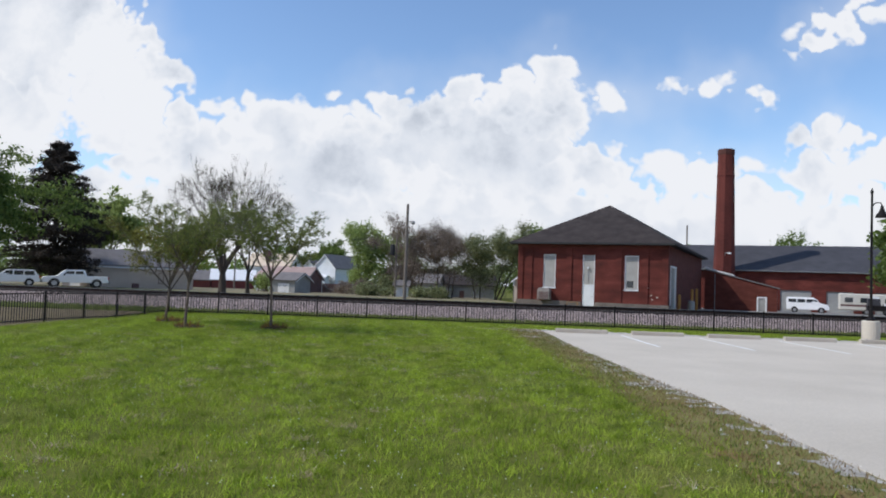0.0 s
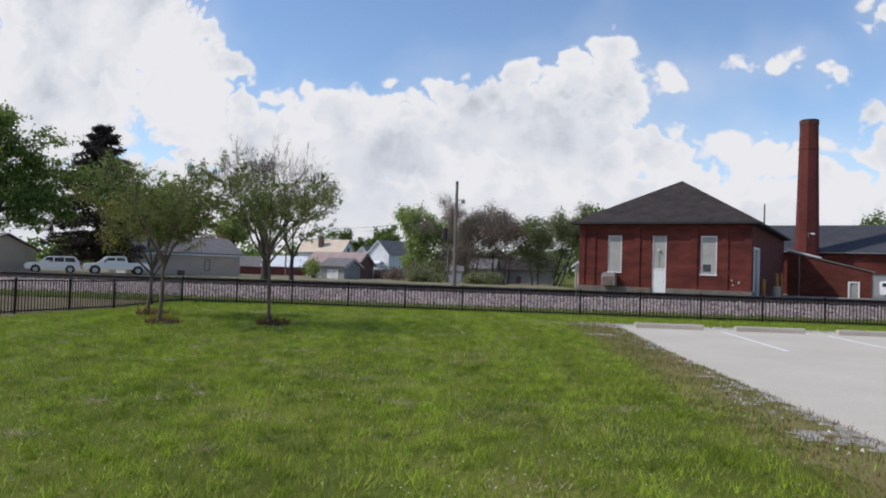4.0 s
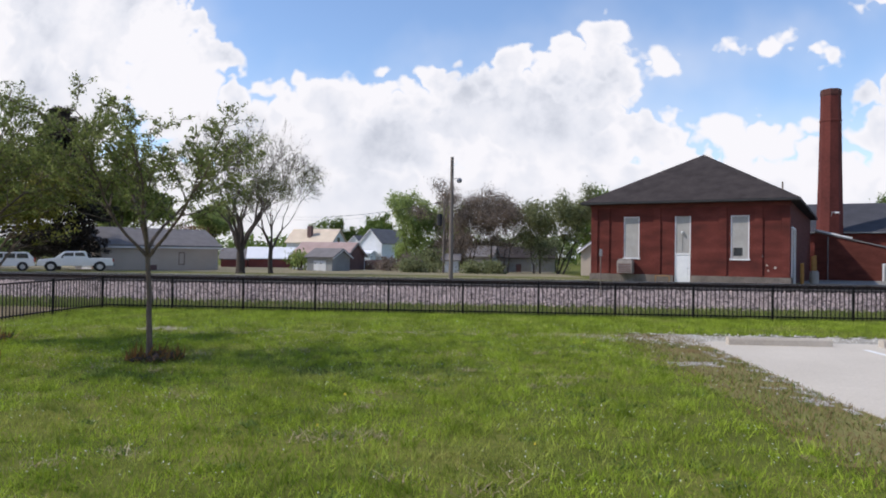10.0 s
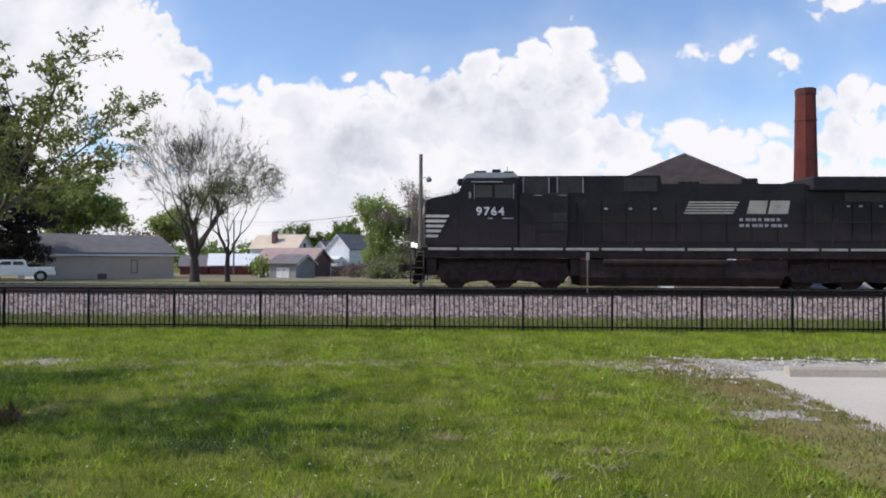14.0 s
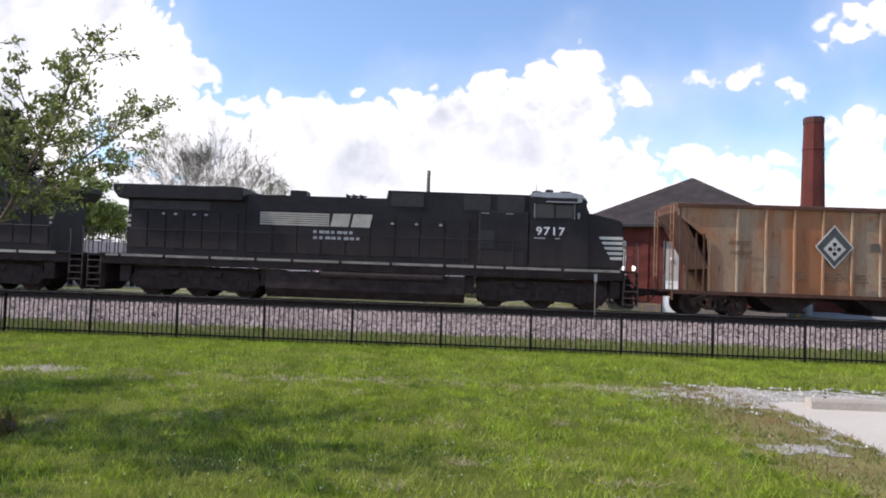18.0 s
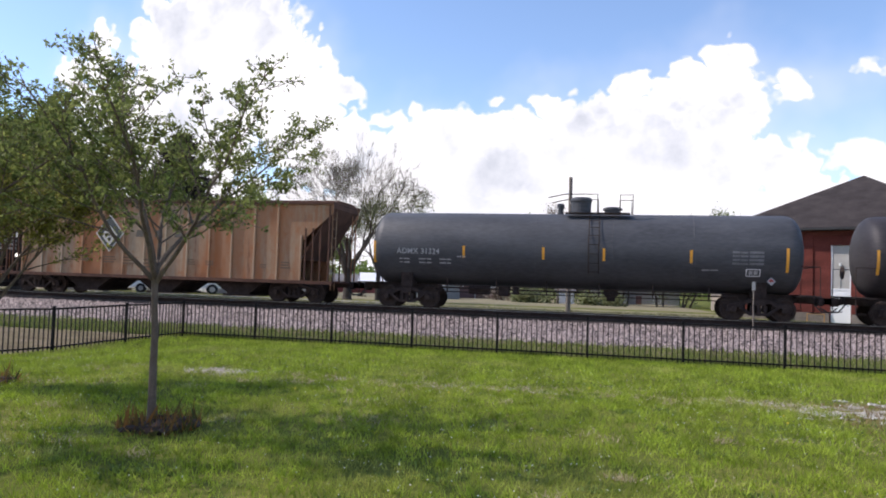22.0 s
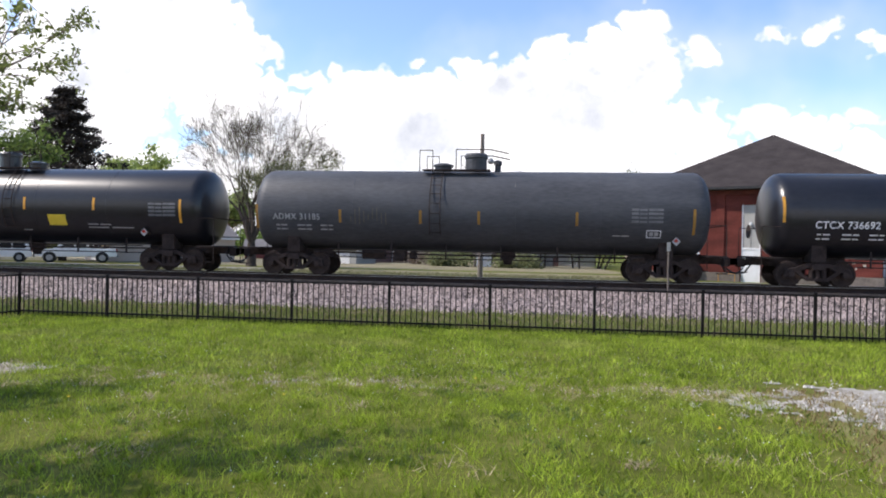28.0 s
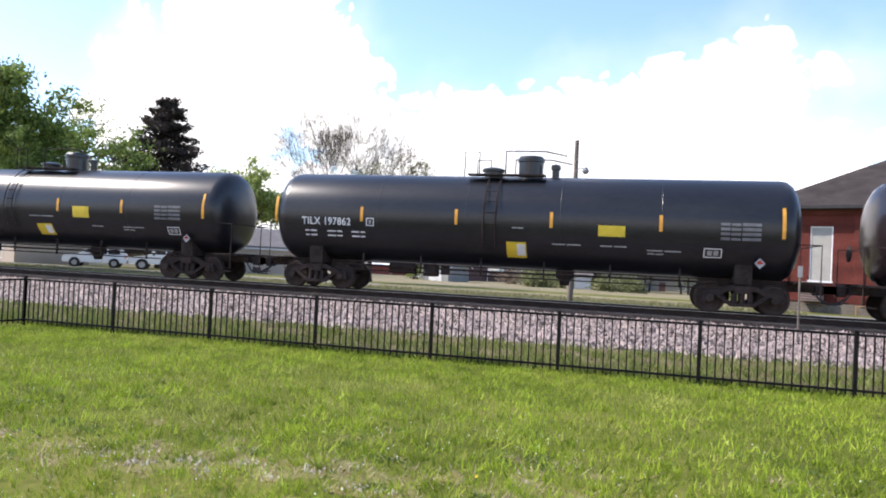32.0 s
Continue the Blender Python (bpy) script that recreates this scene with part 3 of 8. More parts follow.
def box(bm, x0, y0, z0, x1, y1, z1, bevel=0.0):
    v = [bm.verts.new(p) for p in ((x0, y0, z0), (x1, y0, z0), (x1, y1, z0), (x0, y1, z0), (x0, y0, z1), (x1, y0, z1), (x1, y1, z1), (x0, y1, z1))]
    f = [bm.faces.new([v[i] for i in q]) for q in ((0, 3, 2, 1), (4, 5, 6, 7), (0, 1, 5, 4), (1, 2, 6, 5), (2, 3, 7, 6), (3, 0, 4, 7))]
    if bevel:
        bmesh.ops.bevel(bm, geom=list({e for q in f for e in q.edges}), offset=bevel, segments=1, affect="EDGES")
    return bm


def boxes(*rows, bevel=0.0):
    bm = bmesh.new()
    for r in rows:
        box(bm, *r, bevel=bevel)
    return bm


def prism(bm, outline, y0, y1, axis="y"):
    """An outline in x, z pushed from y0 to y1 (axis x: an outline in y, z pushed along x)."""
    def p(a, b, d):
        return (a, d, b) if axis == "y" else (d, a, b)
    a = [bm.verts.new(p(*q, y0)) for q in outline]
    b = [bm.verts.new(p(*q, y1)) for q in outline]
    n = len(a)
    bm.faces.new(a)
    bm.faces.new(b[::-1])
    for i in range(n):
        bm.faces.new((a[i], b[i], b[(i + 1) % n], a[(i + 1) % n]))
    bmesh.ops.recalc_face_normals(bm, faces=bm.faces[:])
    return bm


def tube(bm, p0, p1, r0, r1=None, n=8, cap=True):
    p0, p1 = Vector(p0), Vector(p1)
    r1 = r0 if r1 is None else r1
    z = (p1 - p0).normalized()
    x = z.orthogonal().normalized()
    y = z.cross(x)
    rings = []
    for p, r in ((p0, r0), (p1, r1)):
        rings.append([bm.verts.new(p + (x * math.cos(a) + y * math.sin(a)) * r) for a in (2 * math.pi * i / n for i in range(n))])
    for i in range(n):
        bm.faces.new((rings[0][i], rings[0][(i + 1) % n], rings[1][(i + 1) % n], rings[1][i]))
    if cap:
        bm.faces.new(rings[0][::-1])
        bm.faces.new(rings[1])
    return bm


def pipe(bm, pts, r, n=6):
    """One bent tube through all the points, its rings turned along it without a twist."""
    pts = [Vector(q) for q in pts]
    way = [(b - a).normalized() for a, b in zip(pts, pts[1:])]
    side = way[0].orthogonal().normalized()
    rings = []
    for i, q in enumerate(pts):
        d = (way[max(0, i - 1)] + way[min(i, len(way) - 1)])
        d = d.normalized() if d.length > 1e-6 else way[min(i, len(way) - 1)]
        side = (side - d * side.dot(d)).normalized()
        up = d.cross(side)
        rings.append([bm.verts.new(q + (side * math.cos(a) + up * math.sin(a)) * r) for a in (2 * math.pi * k / n for k in range(n))])
    for a, b in zip(rings, rings[1:]):
        for k in range(n):
            bm.faces.new((a[k], a[(k + 1) % n], b[(k + 1) % n], b[k]))
    bm.faces.new(rings[0][::-1])
    bm.faces.new(rings[-1])
    return bm


def lathe(bm, profile, axis="z", n=24, centre=(0, 0, 0)):
    """Turns (radius, height) pairs round an axis."""
    c = Vector(centre)
    rings = []
    for r, h in profile:
        ring = []
        for i in range(n):
            a = 2 * math.pi * i / n
            u, w = r * math.cos(a), r * math.sin(a)
            ring.append(bm.verts.new(c + Vector({"z": (u, w, h), "x": (h, u, w), "y": (w, h, u)}[axis])))
        rings.append(ring)
    for a, b in zip(rings, rings[1:]):
        for i in range(n):
            bm.faces.new((a[i], a[(i + 1) % n], b[(i + 1) % n], b[i]))
    bm.faces.new(rings[0][::-1])
    bm.faces.new(rings[-1])
    bmesh.ops.recalc_face_normals(bm, faces=bm.faces[:])
    return bm


def soup(name, verts, faces, material, smooth=False):
    """One mesh from arrays of places and corner numbers."""
    me = bpy.data.meshes.new(name)
    verts, faces = np.asarray(verts, np.float32), np.asarray(faces, np.int32)
    k = faces.shape[1]
    me.vertices.add(len(verts))
    me.vertices.foreach_set("co", verts.ravel())
    me.loops.add(faces.size)
    me.loops.foreach_set("vertex_index", faces.ravel())
    me.polygons.add(len(faces))
    me.polygons.foreach_set("loop_start", np.arange(0, faces.size, k, dtype=np.int32))
    me.update(calc_edges=True)
    me.materials.append(material)
    if smooth:
        me.polygons.foreach_set("use_smooth", [True] * len(me.polygons))
    return new(name, me)


def word(text, size, material, parent, at, name="lettering", depth=0.004, spacing=1.0):
    """Lettering in the built-in font, as a mesh, standing in its own x, z plane and facing -y."""
    cu = bpy.data.curves.new(name, "FONT")
    cu.body, cu.size, cu.extrude, cu.offset = text, size, depth, size * 0.018
    cu.space_character = spacing
    tmp = bpy.data.objects.new(name, cu)
    me = bpy.data.meshes.new_from_object(tmp)
    bpy.data.objects.remove(tmp)
    me.materials.append(material)
    ob = new(name, me)
    ob.parent = parent
    ob.matrix_basis = at @ pose(0, 0, 0, 90)
    return ob


RNG = np.random.default_rng(7)


def ground_zs(x, y):
    """The same for arrays: it also falls away to the side fence."""
    z = np.interp(y, [-40, 26, 31, 36, 43, 56, 75, 105, 135, 600], [0, 0, -0.14, -0.37, -0.42, -0.15, -0.35, -0.85, -1.2, -2.0])
    return z - 0.3 * np.clip((-8.0 - np.asarray(x)) / 5.0, 0, 1) * np.clip((36.0 - np.asarray(y)) / 5.0, 0, 1)


def ground_z(x, y):
    """Height of the open ground: level by the lot, dipping to the fence, up to the far side."""
    return float(ground_zs(x, y))

# ---- ground, lot, track, fence ----
YS = [-60, -20, 0, 10, 20, 26, 28, 29.5, 31, 32, 33, 34, 35, 36, 39, 43, 50, 56, 65, 75, 90, 105, 120, 135, 200, 400, 900]
XS = [-900, -300, -120, -60, -40, -25, -13, -12, -10.5, -9, -8, -6, 0, 5, 13, 25, 40, 60, 120, 300, 900]
gv = [(x, y, ground_z(x, y)) for y in YS for x in XS]
nx = len(XS)
gf = [(j * nx + i, j * nx + i + 1, (j + 1) * nx + i + 1, (j + 1) * nx + i) for j in range(len(YS) - 1) for i in range(nx - 1)]
tagged(soup("ground", gv, gf, M["lawn"], smooth=True), "mown green lawn ground sloping gently to the fence", "lawn", kind="structure")


def sheet(name, material, x0, x1, y0, y1, lift, label, category, edge=0.0, step=1.0, seed=1):
    """A thin layer that follows the ground, with an uneven edge where edge is given."""
    nxs, nys = max(2, int((x1 - x0) / step)), max(2, int((y1 - y0) / step))
    vs, fs = [], []
    for j in range(nys + 1):
        for i in range(nxs + 1):
            x, y = x0 + (x1 - x0) * i / nxs, y0 + (y1 - y0) * j / nys
            if edge:
                k = noise.noise(Vector((x * 0.7, y * 0.7, seed)))
                if i in (0, nxs):
                    x += k * edge
                if j in (0, nys):
                    y += k * edge
            vs.append((x, y, ground_z(x, y) + lift))
    for j in range(nys):
        for i in range(nxs):
            a = j * (nxs + 1) + i
            fs.append((a, a + 1, a + nxs + 2, a + nxs + 1))
    ob = soup(name, vs, fs, material)
    return tagged(ob, label, category, kind="structure")


# concrete lot, with its brown verge and stray gravel
LOT_Y, LOT_X = (2.0, 12.0, 15.0, 18.0, 22.0, 26.3, 30.0), (5.2, 5.22, 5.0, 4.86, 4.74, 4.74, 4.74)
VERGE_X = (4.12, 4.1, 3.9, 3.8, 3.6, 3.4, 3.1)


def lot_edge(y):
    return float(np.interp(y, LOT_Y, LOT_X))


rim = [(75, -40), (75, 26.9), (5.05, 26.9), (4.82, 26.7)]
rim += [(lot_edge(y) + 0.05 * noise.noise(Vector((y * 1.1, 3, 0))), y) for y in np.arange(26.4, 1.0, -0.35)] + [(5.2, -40)]
bm = bmesh.new()
slab = [bm.verts.new((x, y, 0.012)) for x, y in rim]
foot = [bm.verts.new((x, y, -0.2)) for x, y in rim]
bm.faces.new(slab)
for i in range(len(rim)):
    bm.faces.new((slab[i], slab[(i + 1) % len(rim)], foot[(i + 1) % len(rim)], foot[i]))
bmesh.ops.recalc_face_normals(bm, faces=bm.faces[:])
lot = tagged(part("parking_lot", bm, M["concrete"]), "pale worn concrete parking lot beside the lawn", "parking lot", kind="structure")


def patch(name, material, x0, x1, y0, y1, lift, inside, label, category, cell=0.12):
    """A ragged patch on the ground: small cells kept where inside(x, y) is over zero."""
    vs, fs, seen = [], [], {}
    nxs, nys = int((x1 - x0) / cell), int((y1 - y0) / cell)

    def corner(i, j):
        if (i, j) not in seen:
            x = x0 + cell * i + 0.4 * cell * noise.noise(Vector((i * 0.9, j * 0.9, 7)))
            y = y0 + cell * j + 0.4 * cell * noise.noise(Vector((i * 0.9, j * 0.9, 17)))
            seen[i, j] = len(vs)
            vs.append((x, y, ground_z(x, y) + lift))
        return seen[i, j]

    for j in range(nys):
        for i in range(nxs):
            if inside(x0 + cell * (i + 0.5), y0 + cell * (j + 0.5)) > 0:
                fs.append((corner(i, j), corner(i + 1, j), corner(i + 1, j + 1), corner(i, j + 1)))
    return tagged(soup(name, vs, fs, material), label, category, kind="structure")


def ragged(x, y, big, small, seed):
    return big * noise.noise(Vector((x * 0.8, y * 0.8, seed))) + small * noise.noise(Vector((x * 3.7, y * 3.7, seed + 5)))


def in_verge(x, y):
    return x - float(np.interp(y, LOT_Y, VERGE_X)) + ragged(x, y, 0.35, 0.5, 1)


def in_edge_gravel(x, y):
    return x - lot_edge(y) + 0.02 + 0.2 * max(0.0, min(1.0, (20 - y) / 4)) + ragged(x, y, 0.35, 0.9, 4)


def in_corner_gravel(x, y):
    d = math.hypot((x - 6.0) / 2.8, (y - 27.6) / 1.25) if x < 6.0 else abs(y - 27.7) / 1.0
    return 0.9 - d + ragged(x, y, 0.5, 0.8, 9)


def in_patch(x, y):
    return 1.0 - math.hypot((x + 6.05) / 0.52, (y - 27.5) / 0.42) + ragged(x, y, 0.4, 1.0, 3)


def in_dirt(x, y):
    d = math.hypot(max(0.0, abs(x + 0.4) - 3.4) / 1.2, (y - 27.7 - 0.3 * math.sin(x * 0.7 + 1.0)) / 0.95)
    return 0.35 - d + ragged(x, y, 0.9, 1.0, 5)


def in_side_gravel(x, y):
    return 1.0 - math.hypot((x - 3.95) / 0.4, (y - 23.9) / 0.22) + ragged(x, y, 0.3, 0.8, 15)


patch("verge", M["verge"], 2.3, 5.3, 2, 28.2, 0.004, in_verge, "brown weedy verge along the concrete edge", "verge")
patch("lot_edge_gravel", M["gravel"], 3.6, 5.3, 2, 28.2, 0.008, in_edge_gravel, "loose pale gravel along the lot edge", "gravel", cell=0.1)
patch("corner_gravel", M["gravel"], 2.0, 26, 26.2, 29.4, 0.010, in_corner_gravel, "pale crushed gravel beyond the parking bays", "gravel")
patch("side_gravel", M["gravel"], 3.0, 4.7, 23.0, 24.9, 0.012, in_side_gravel, "small pale gravel spill on the verge", "gravel", cell=0.08)
patch("gravel_patch", M["gravel_dull"], -7.5, -4.8, 26.3, 28.6, 0.006, in_patch, "pale gravel patch worn into the grass", "gravel", cell=0.08)
patch("dirt_patch", M["verge"], -5.4, 4.6, 26.2, 29.4, 0.003, in_dirt, "bare reddish dirt showing through the grass", "dirt", cell=0.06)
for i, x in enumerate((7.4, 10.15, 12.95, 15.7, 18.5, 21.3)):
    bm = boxes((x - 0.05, 21.6, 0.012, x + 0.05, 26.0, 0.016))
    tagged(part("parking_line", bm, M["paint_line"]), "faded white painted bay line on concrete", "road marking", kind="structure")


def wheel_stop():
    bm = bmesh.new()
    prism(bm, [(-0.10, 0), (0.10, 0), (0.085, 0.10), (0.06, 0.14), (-0.06, 0.14), (-0.085, 0.10)], -0.92, 0.92, axis="x")
    ob = thing("wheel_stop", "weathered concrete wheel stop at the head of a parking bay", "wheel stop", pose(6.08, 26.45, 0.012), group="wheel stops")
    part("block", bm, M["stop"], ob)
    for x in (-0.7, 0.7):
        part("pin", tube(bmesh.new(), (x, 0, 0.13), (x, 0, 0.15), 0.02), M["rail"], ob, "rusty steel pin head")
    return ob


stop = wheel_stop()
for i in range(1, 7):
    copy_thing(stop, pose(6.08 + 2.72 * i, 26.45, 0.012, 0, 0, (0, 1.2, -0.8, 0.5)[i % 4]))

# ballast bed and track
bed = bmesh.new()
prism(bed, [(40.4, -0.6), (40.6, -0.42), (45.2, 0.03), (45.55, 0.07), (48.45, 0.07), (48.8, 0.03), (50.6, -0.25), (52.0, -0.6)], -320, 340, axis="x")
ballast = tagged(part("ballast_bed", bed, M["ballast"]), "ballast bed under the track, coloured dark as shade between the stones", "ballast", kind="structure")
TRACK_Y, RAIL_Z = 47.0, 0.40
tagged(part("track_bed", boxes((-320, 45.52, 0.0, 340, 48.48, 0.205)), M["oily_shaded"]), "dark oil-stained ballast between the ties, track shade in its tone", "ballast", kind="structure")
track = thing("railway_track", "single railway track of steel rails on dark timber ties", "railway track", kind="structure")
for y in (-0.755, 0.755):
    prof = [(-0.07, 0.22), (0.07, 0.22), (0.07, 0.24), (0.012, 0.26), (0.012, 0.345), (0.036, 0.36), (0.036, 0.385), (-0.036, 0.385), (-0.036, 0.36), (-0.012, 0.345), (-0.012, 0.26), (-0.07, 0.24)]
    part("rail", prism(bmesh.new(), [(TRACK_Y + y + a, b) for a, b in prof], -320, 340, axis="x"), M["rail"], track, "rusty rail side")
    part("rail_head", boxes((-320, TRACK_Y + y - 0.034, 0.385, 340, TRACK_Y + y + 0.034, RAIL_Z)), M["rail_head"], track, "bright worn rail head")
tie_mesh = None
for i in range(130):
    x = -36 + 0.56 * i
    if tie_mesh is None:
        tie = part("tie", boxes((-0.115, -1.3, 0.03, 0.115, 1.3, 0.222), bevel=0.01), M["tie"], track, at=pose(x, TRACK_Y, 0))
        tie_mesh = tie.data
    else:
        t = new("tie", tie_mesh)
        t.parent, t.matrix_basis = track, pose(x, TRACK_Y, 0, 0, 0, (i * 37 % 7 - 3) * 0.4)

sheet("trackside_strip", M["trackside"], -70, 70, 37.0, 41.2, 0.006, "bare brown cinder strip between fence and ballast", "dirt", edge=0.8, step=0.7)
sheet("cinder_bank", M["trackside"], -75, -12.95, 12.0, 36.9, 0.007, "bare brown cinder ground beyond the side fence", "dirt", edge=0.3, step=1.4)
# far side: gravel street, grass strip
sheet("gravel_street", M["asphalt"], -300, 300, 50.8, 55.0, 0.01, "pale gravel street beyond the railway", "street", step=20)
sheet("far_verge", M["far_grass"], -300, 9.0, 55.0, 150.0, 0.012, "rough grass strip beyond the railway", "grass", step=12)
sheet("yard", M["asphalt"], 9.0, 220, 55.0, 62.0, 0.012, "dusty gravel yard by the brick works", "yard", step=10)
sheet("yard_back", M["asphalt"], 24.0, 220, 62.0, 112.0, 0.012, "dusty gravel yard before the long shed", "yard", step=10, seed=8)
sheet("far_street", M["asphalt"], -300, -16.0, 66.0, 70.0, 0.014, "pale street in front of the houses", "street", step=12)

# iron fence
FENCE_Y, PITCH = 36.0, 2.44
runs = []
for i in range(26):
    runs.append(((-12.4 + PITCH * i, FENCE_Y), (-12.4 + PITCH * (i + 1), FENCE_Y)))
for i in range(9):
    a, b = PITCH * i, PITCH * (i + 1)
    runs.append(((-12.4 - 0.065 * a, FENCE_Y - a), (-12.4 - 0.065 * b, FENCE_Y - b)))
fence = thing("iron_fence", "low black iron picket fence between lawn and railway", "fence")
post_me = picket_me = None
count = 0
rest_v, rest_f = [], []
for (x0, y0), (x1, y1) in runs:
    z0, z1 = ground_z(x0, y0), ground_z(x1, y1)
    zm = (z0 + z1) / 2
    ang = math.degrees(math.atan2(y1 - y0, x1 - x0))
    if post_me is None:
        bm = boxes((-0.032, -0.032, -0.1, 0.032, 0.032, 1.10), (-0.04, -0.04, 1.10, 0.04, 0.04, 1.125), bevel=0.006)
        post = part("post", bm, M["fence"], fence, at=pose(x0, y0, z0))
        post_me = post.data
    else:
        p = new("post", post_me)
        p.parent, p.matrix_basis = fence, pose(x0, y0, z0)
    for h in (0.13, 1.05):
        bm = boxes((0.03, -0.02, -0.02, PITCH - 0.03, 0.02, 0.02))
        part("fence_rail", bm, M["fence"], fence, at=pose(x0, y0, z0 + h, 0, -math.degrees(math.atan2(z1 - z0, PITCH)), ang))
    near = y0 == FENCE_Y and -10 < x0 < 20
    for k in range(1, 18):
        f = k / 18
        x, y, z = x0 + (x1 - x0) * f, y0 + (y1 - y0) * f, z0 + (z1 - z0) * f
        if near and count < 260:
            count += 1
            if picket_me is None:
                pk = part("picket", boxes((-0.011, -0.011, 0.05, 0.011, 0.011, 1.06)), M["fence"], fence, at=pose(x, y, z, 0, 0, ang))
                picket_me = pk.data
            else:
                p = new("picket", picket_me)
                p.parent, p.matrix_basis = fence, pose(x, y, z, 0, 0, ang)
        else:
            b = len(rest_v)
            for zz in (z + 0.05, z + 1.06):
                rest_v += [(x - 0.011, y - 0.011, zz), (x + 0.011, y - 0.011, zz), (x + 0.011, y + 0.011, zz), (x - 0.011, y + 0.011, zz)]
            rest_f += [(b + q, b + (q + 1) % 4, b + 4 + (q + 1) % 4, b + 4 + q) for q in range(4)] + [(b + 4, b + 5, b + 6, b + 7)]
rest = soup("picket_run", rest_v, rest_f, M["fence"])
rest.parent = fence
rest["kind"] = "stuff"

# ---- brick works across the track ----
WORKS = pose(13.46, 64.29, 0, 0, 0, -25.5)


def window_part(parent, x0, x1, z0, z1, y, frame_mat, pane_mat, proud=0.03, label="", name="window"):
    """A window in a wall that faces -y: a frame with a pane set into it, as a part with sub-parts."""
    w = 0.07
    fr = part(name, boxes((x0, y - proud, z0, x0 + w, y + 0.05, z1), (x1 - w, y - proud, z0, x1, y + 0.05, z1), (x0 + w, y - proud, z1 - w, x1 - w, y + 0.05, z1), (x0 + w, y - proud, z0, x1 - w, y + 0.05, z0 + w)), frame_mat, parent, label)
    part("pane", boxes((x0 + w, y + 0.005, z0 + w, x1 - w, y + 0.03, z1 - w)), pane_mat, fr)
    return fr


def brick_house():
    W0, W1, D, H = -6.1, 7.35, 27.0, 5.55
    ob = thing("brick_workshop", "old red brick railway workshop with dark hipped shingle roof", "workshop", WORKS)
    T = 0.35
    ops = [(-3.66, -2.52, 1.5, 4.47), (-0.02, 1.06, -0.3, 4.47), (3.68, 4.86, 1.52, 4.47)]
    bm = bmesh.new()
    x = W0
    for a, b, z0, z1 in ops:
        box(bm, x, 0, -0.5, a, T, H)
        box(bm, a, 0, z1, b, T, H)
        if z0 > 0:
            box(bm, a, 0, -0.5, b, T, z0)
        x = b
    box(bm, x, 0, -0.5, W1, T, H)
    front = part("front_wall", bm, M["brick"], ob, "weathered red brick front wall")
    part("side_wall", boxes((W0, T, -0.5, W0 + T, D - T, H)), M["brick_shade"], ob)
    part("side_wall", boxes((W1 - T, T, -0.5, W1, 1.0, H), (W1 - T, 1.0, 3.7, W1, 4.4, H), (W1 - T, 4.4, -0.5, W1, D - T, H)), M["brick_shade"], ob)
    part("back_wall", boxes((W0, D - T, -0.5, W1, D, H)), M["brick_shade"], ob)
    for a in (W0 + 0.0, -5.2, -1.5, 2.95, 5.2, W1 - 0.5):
        part("pilaster", boxes((a, -0.09, 0.32, a + 0.5, -0.002, H - 0.45), bevel=0.01), M["brick"], ob)
    part("cornice", boxes((W0 - 0.05, -0.14, H - 0.45, W1 + 0.05, -0.003, H)), M["brick_shade"], ob, "corbelled brick cornice")
    part("foundation", boxes((W0 - 0.08, -0.14, -0.6, -0.08, -0.004, 0.30), (1.12, -0.14, -0.6, W1 + 0.08, -0.004, 0.30), (W1 + 0.004, 0.0, -0.6, W1 + 0.12, 1.0, 0.30), bevel=0.015), M["foundation"], ob, "grey stone foundation course")
    # hipped roof with a thick eave
    e, z = 0.62, H + 0.02
    cx, apex = (W0 + W1) / 2, 9.75
    half = (W1 - W0) / 2
    pts = [(W0 - e, -e, z), (W1 + e, -e, z), (W1 + e, D + e, z), (W0 - e, D + e, z), (cx, half + 0.7, apex), (cx, D - half - 0.7, apex)]
    bm = bmesh.new()
    v = [bm.verts.new(p) for p in pts]
    lo = [bm.verts.new((p[0], p[1], p[2] - 0.2)) for p in pts[:4]]
    for q in ((0, 1, 4), (1, 2, 5, 4), (2, 3, 5), (3, 0, 4, 5)):
        bm.faces.new([v[i] for i in q])
    for i in range(4):
        bm.faces.new((lo[i], lo[(i + 1) % 4], v[(i + 1) % 4], v[i]))
    bm.faces.new(lo[::-1])
    bmesh.ops.recalc_face_normals(bm, faces=bm.faces[:])
    part("roof", bm, M["shingle"], ob, "dark asphalt shingle hip roof")
    part("gutter", boxes((W0 - e - 0.05, -e - 0.1, z - 0.17, W1 + e, -e - 0.004, z - 0.03)), M["dark"], ob, "dark sagging gutter")
    # openings
    for i, (a, b, z0, z1) in enumerate((ops[0], ops[2])):
        fr = part("window", boxes((a, 0.04, z0, a + 0.07, 0.2, z1), (b - 0.07, 0.04, z0, b, 0.2, z1), (a + 0.07, 0.04, z1 - 0.07, b - 0.07, 0.2, z1), (a - 0.06, -0.05, z0 - 0.1, b + 0.06, 0.2, z0)), M["white"], ob, "boarded tall window with white frame")
        part("board", boxes((a + 0.07, 0.08, z0 + (0.75 if i else 0.0), b - 0.07, 0.14, z1 - 0.07)), M["board"], fr)
        if i:
            part("pane", boxes((a + 0.17, 0.10, z0 + 0.18, b - 0.42, 0.13, z0 + 0.75)), M["glass"], fr)
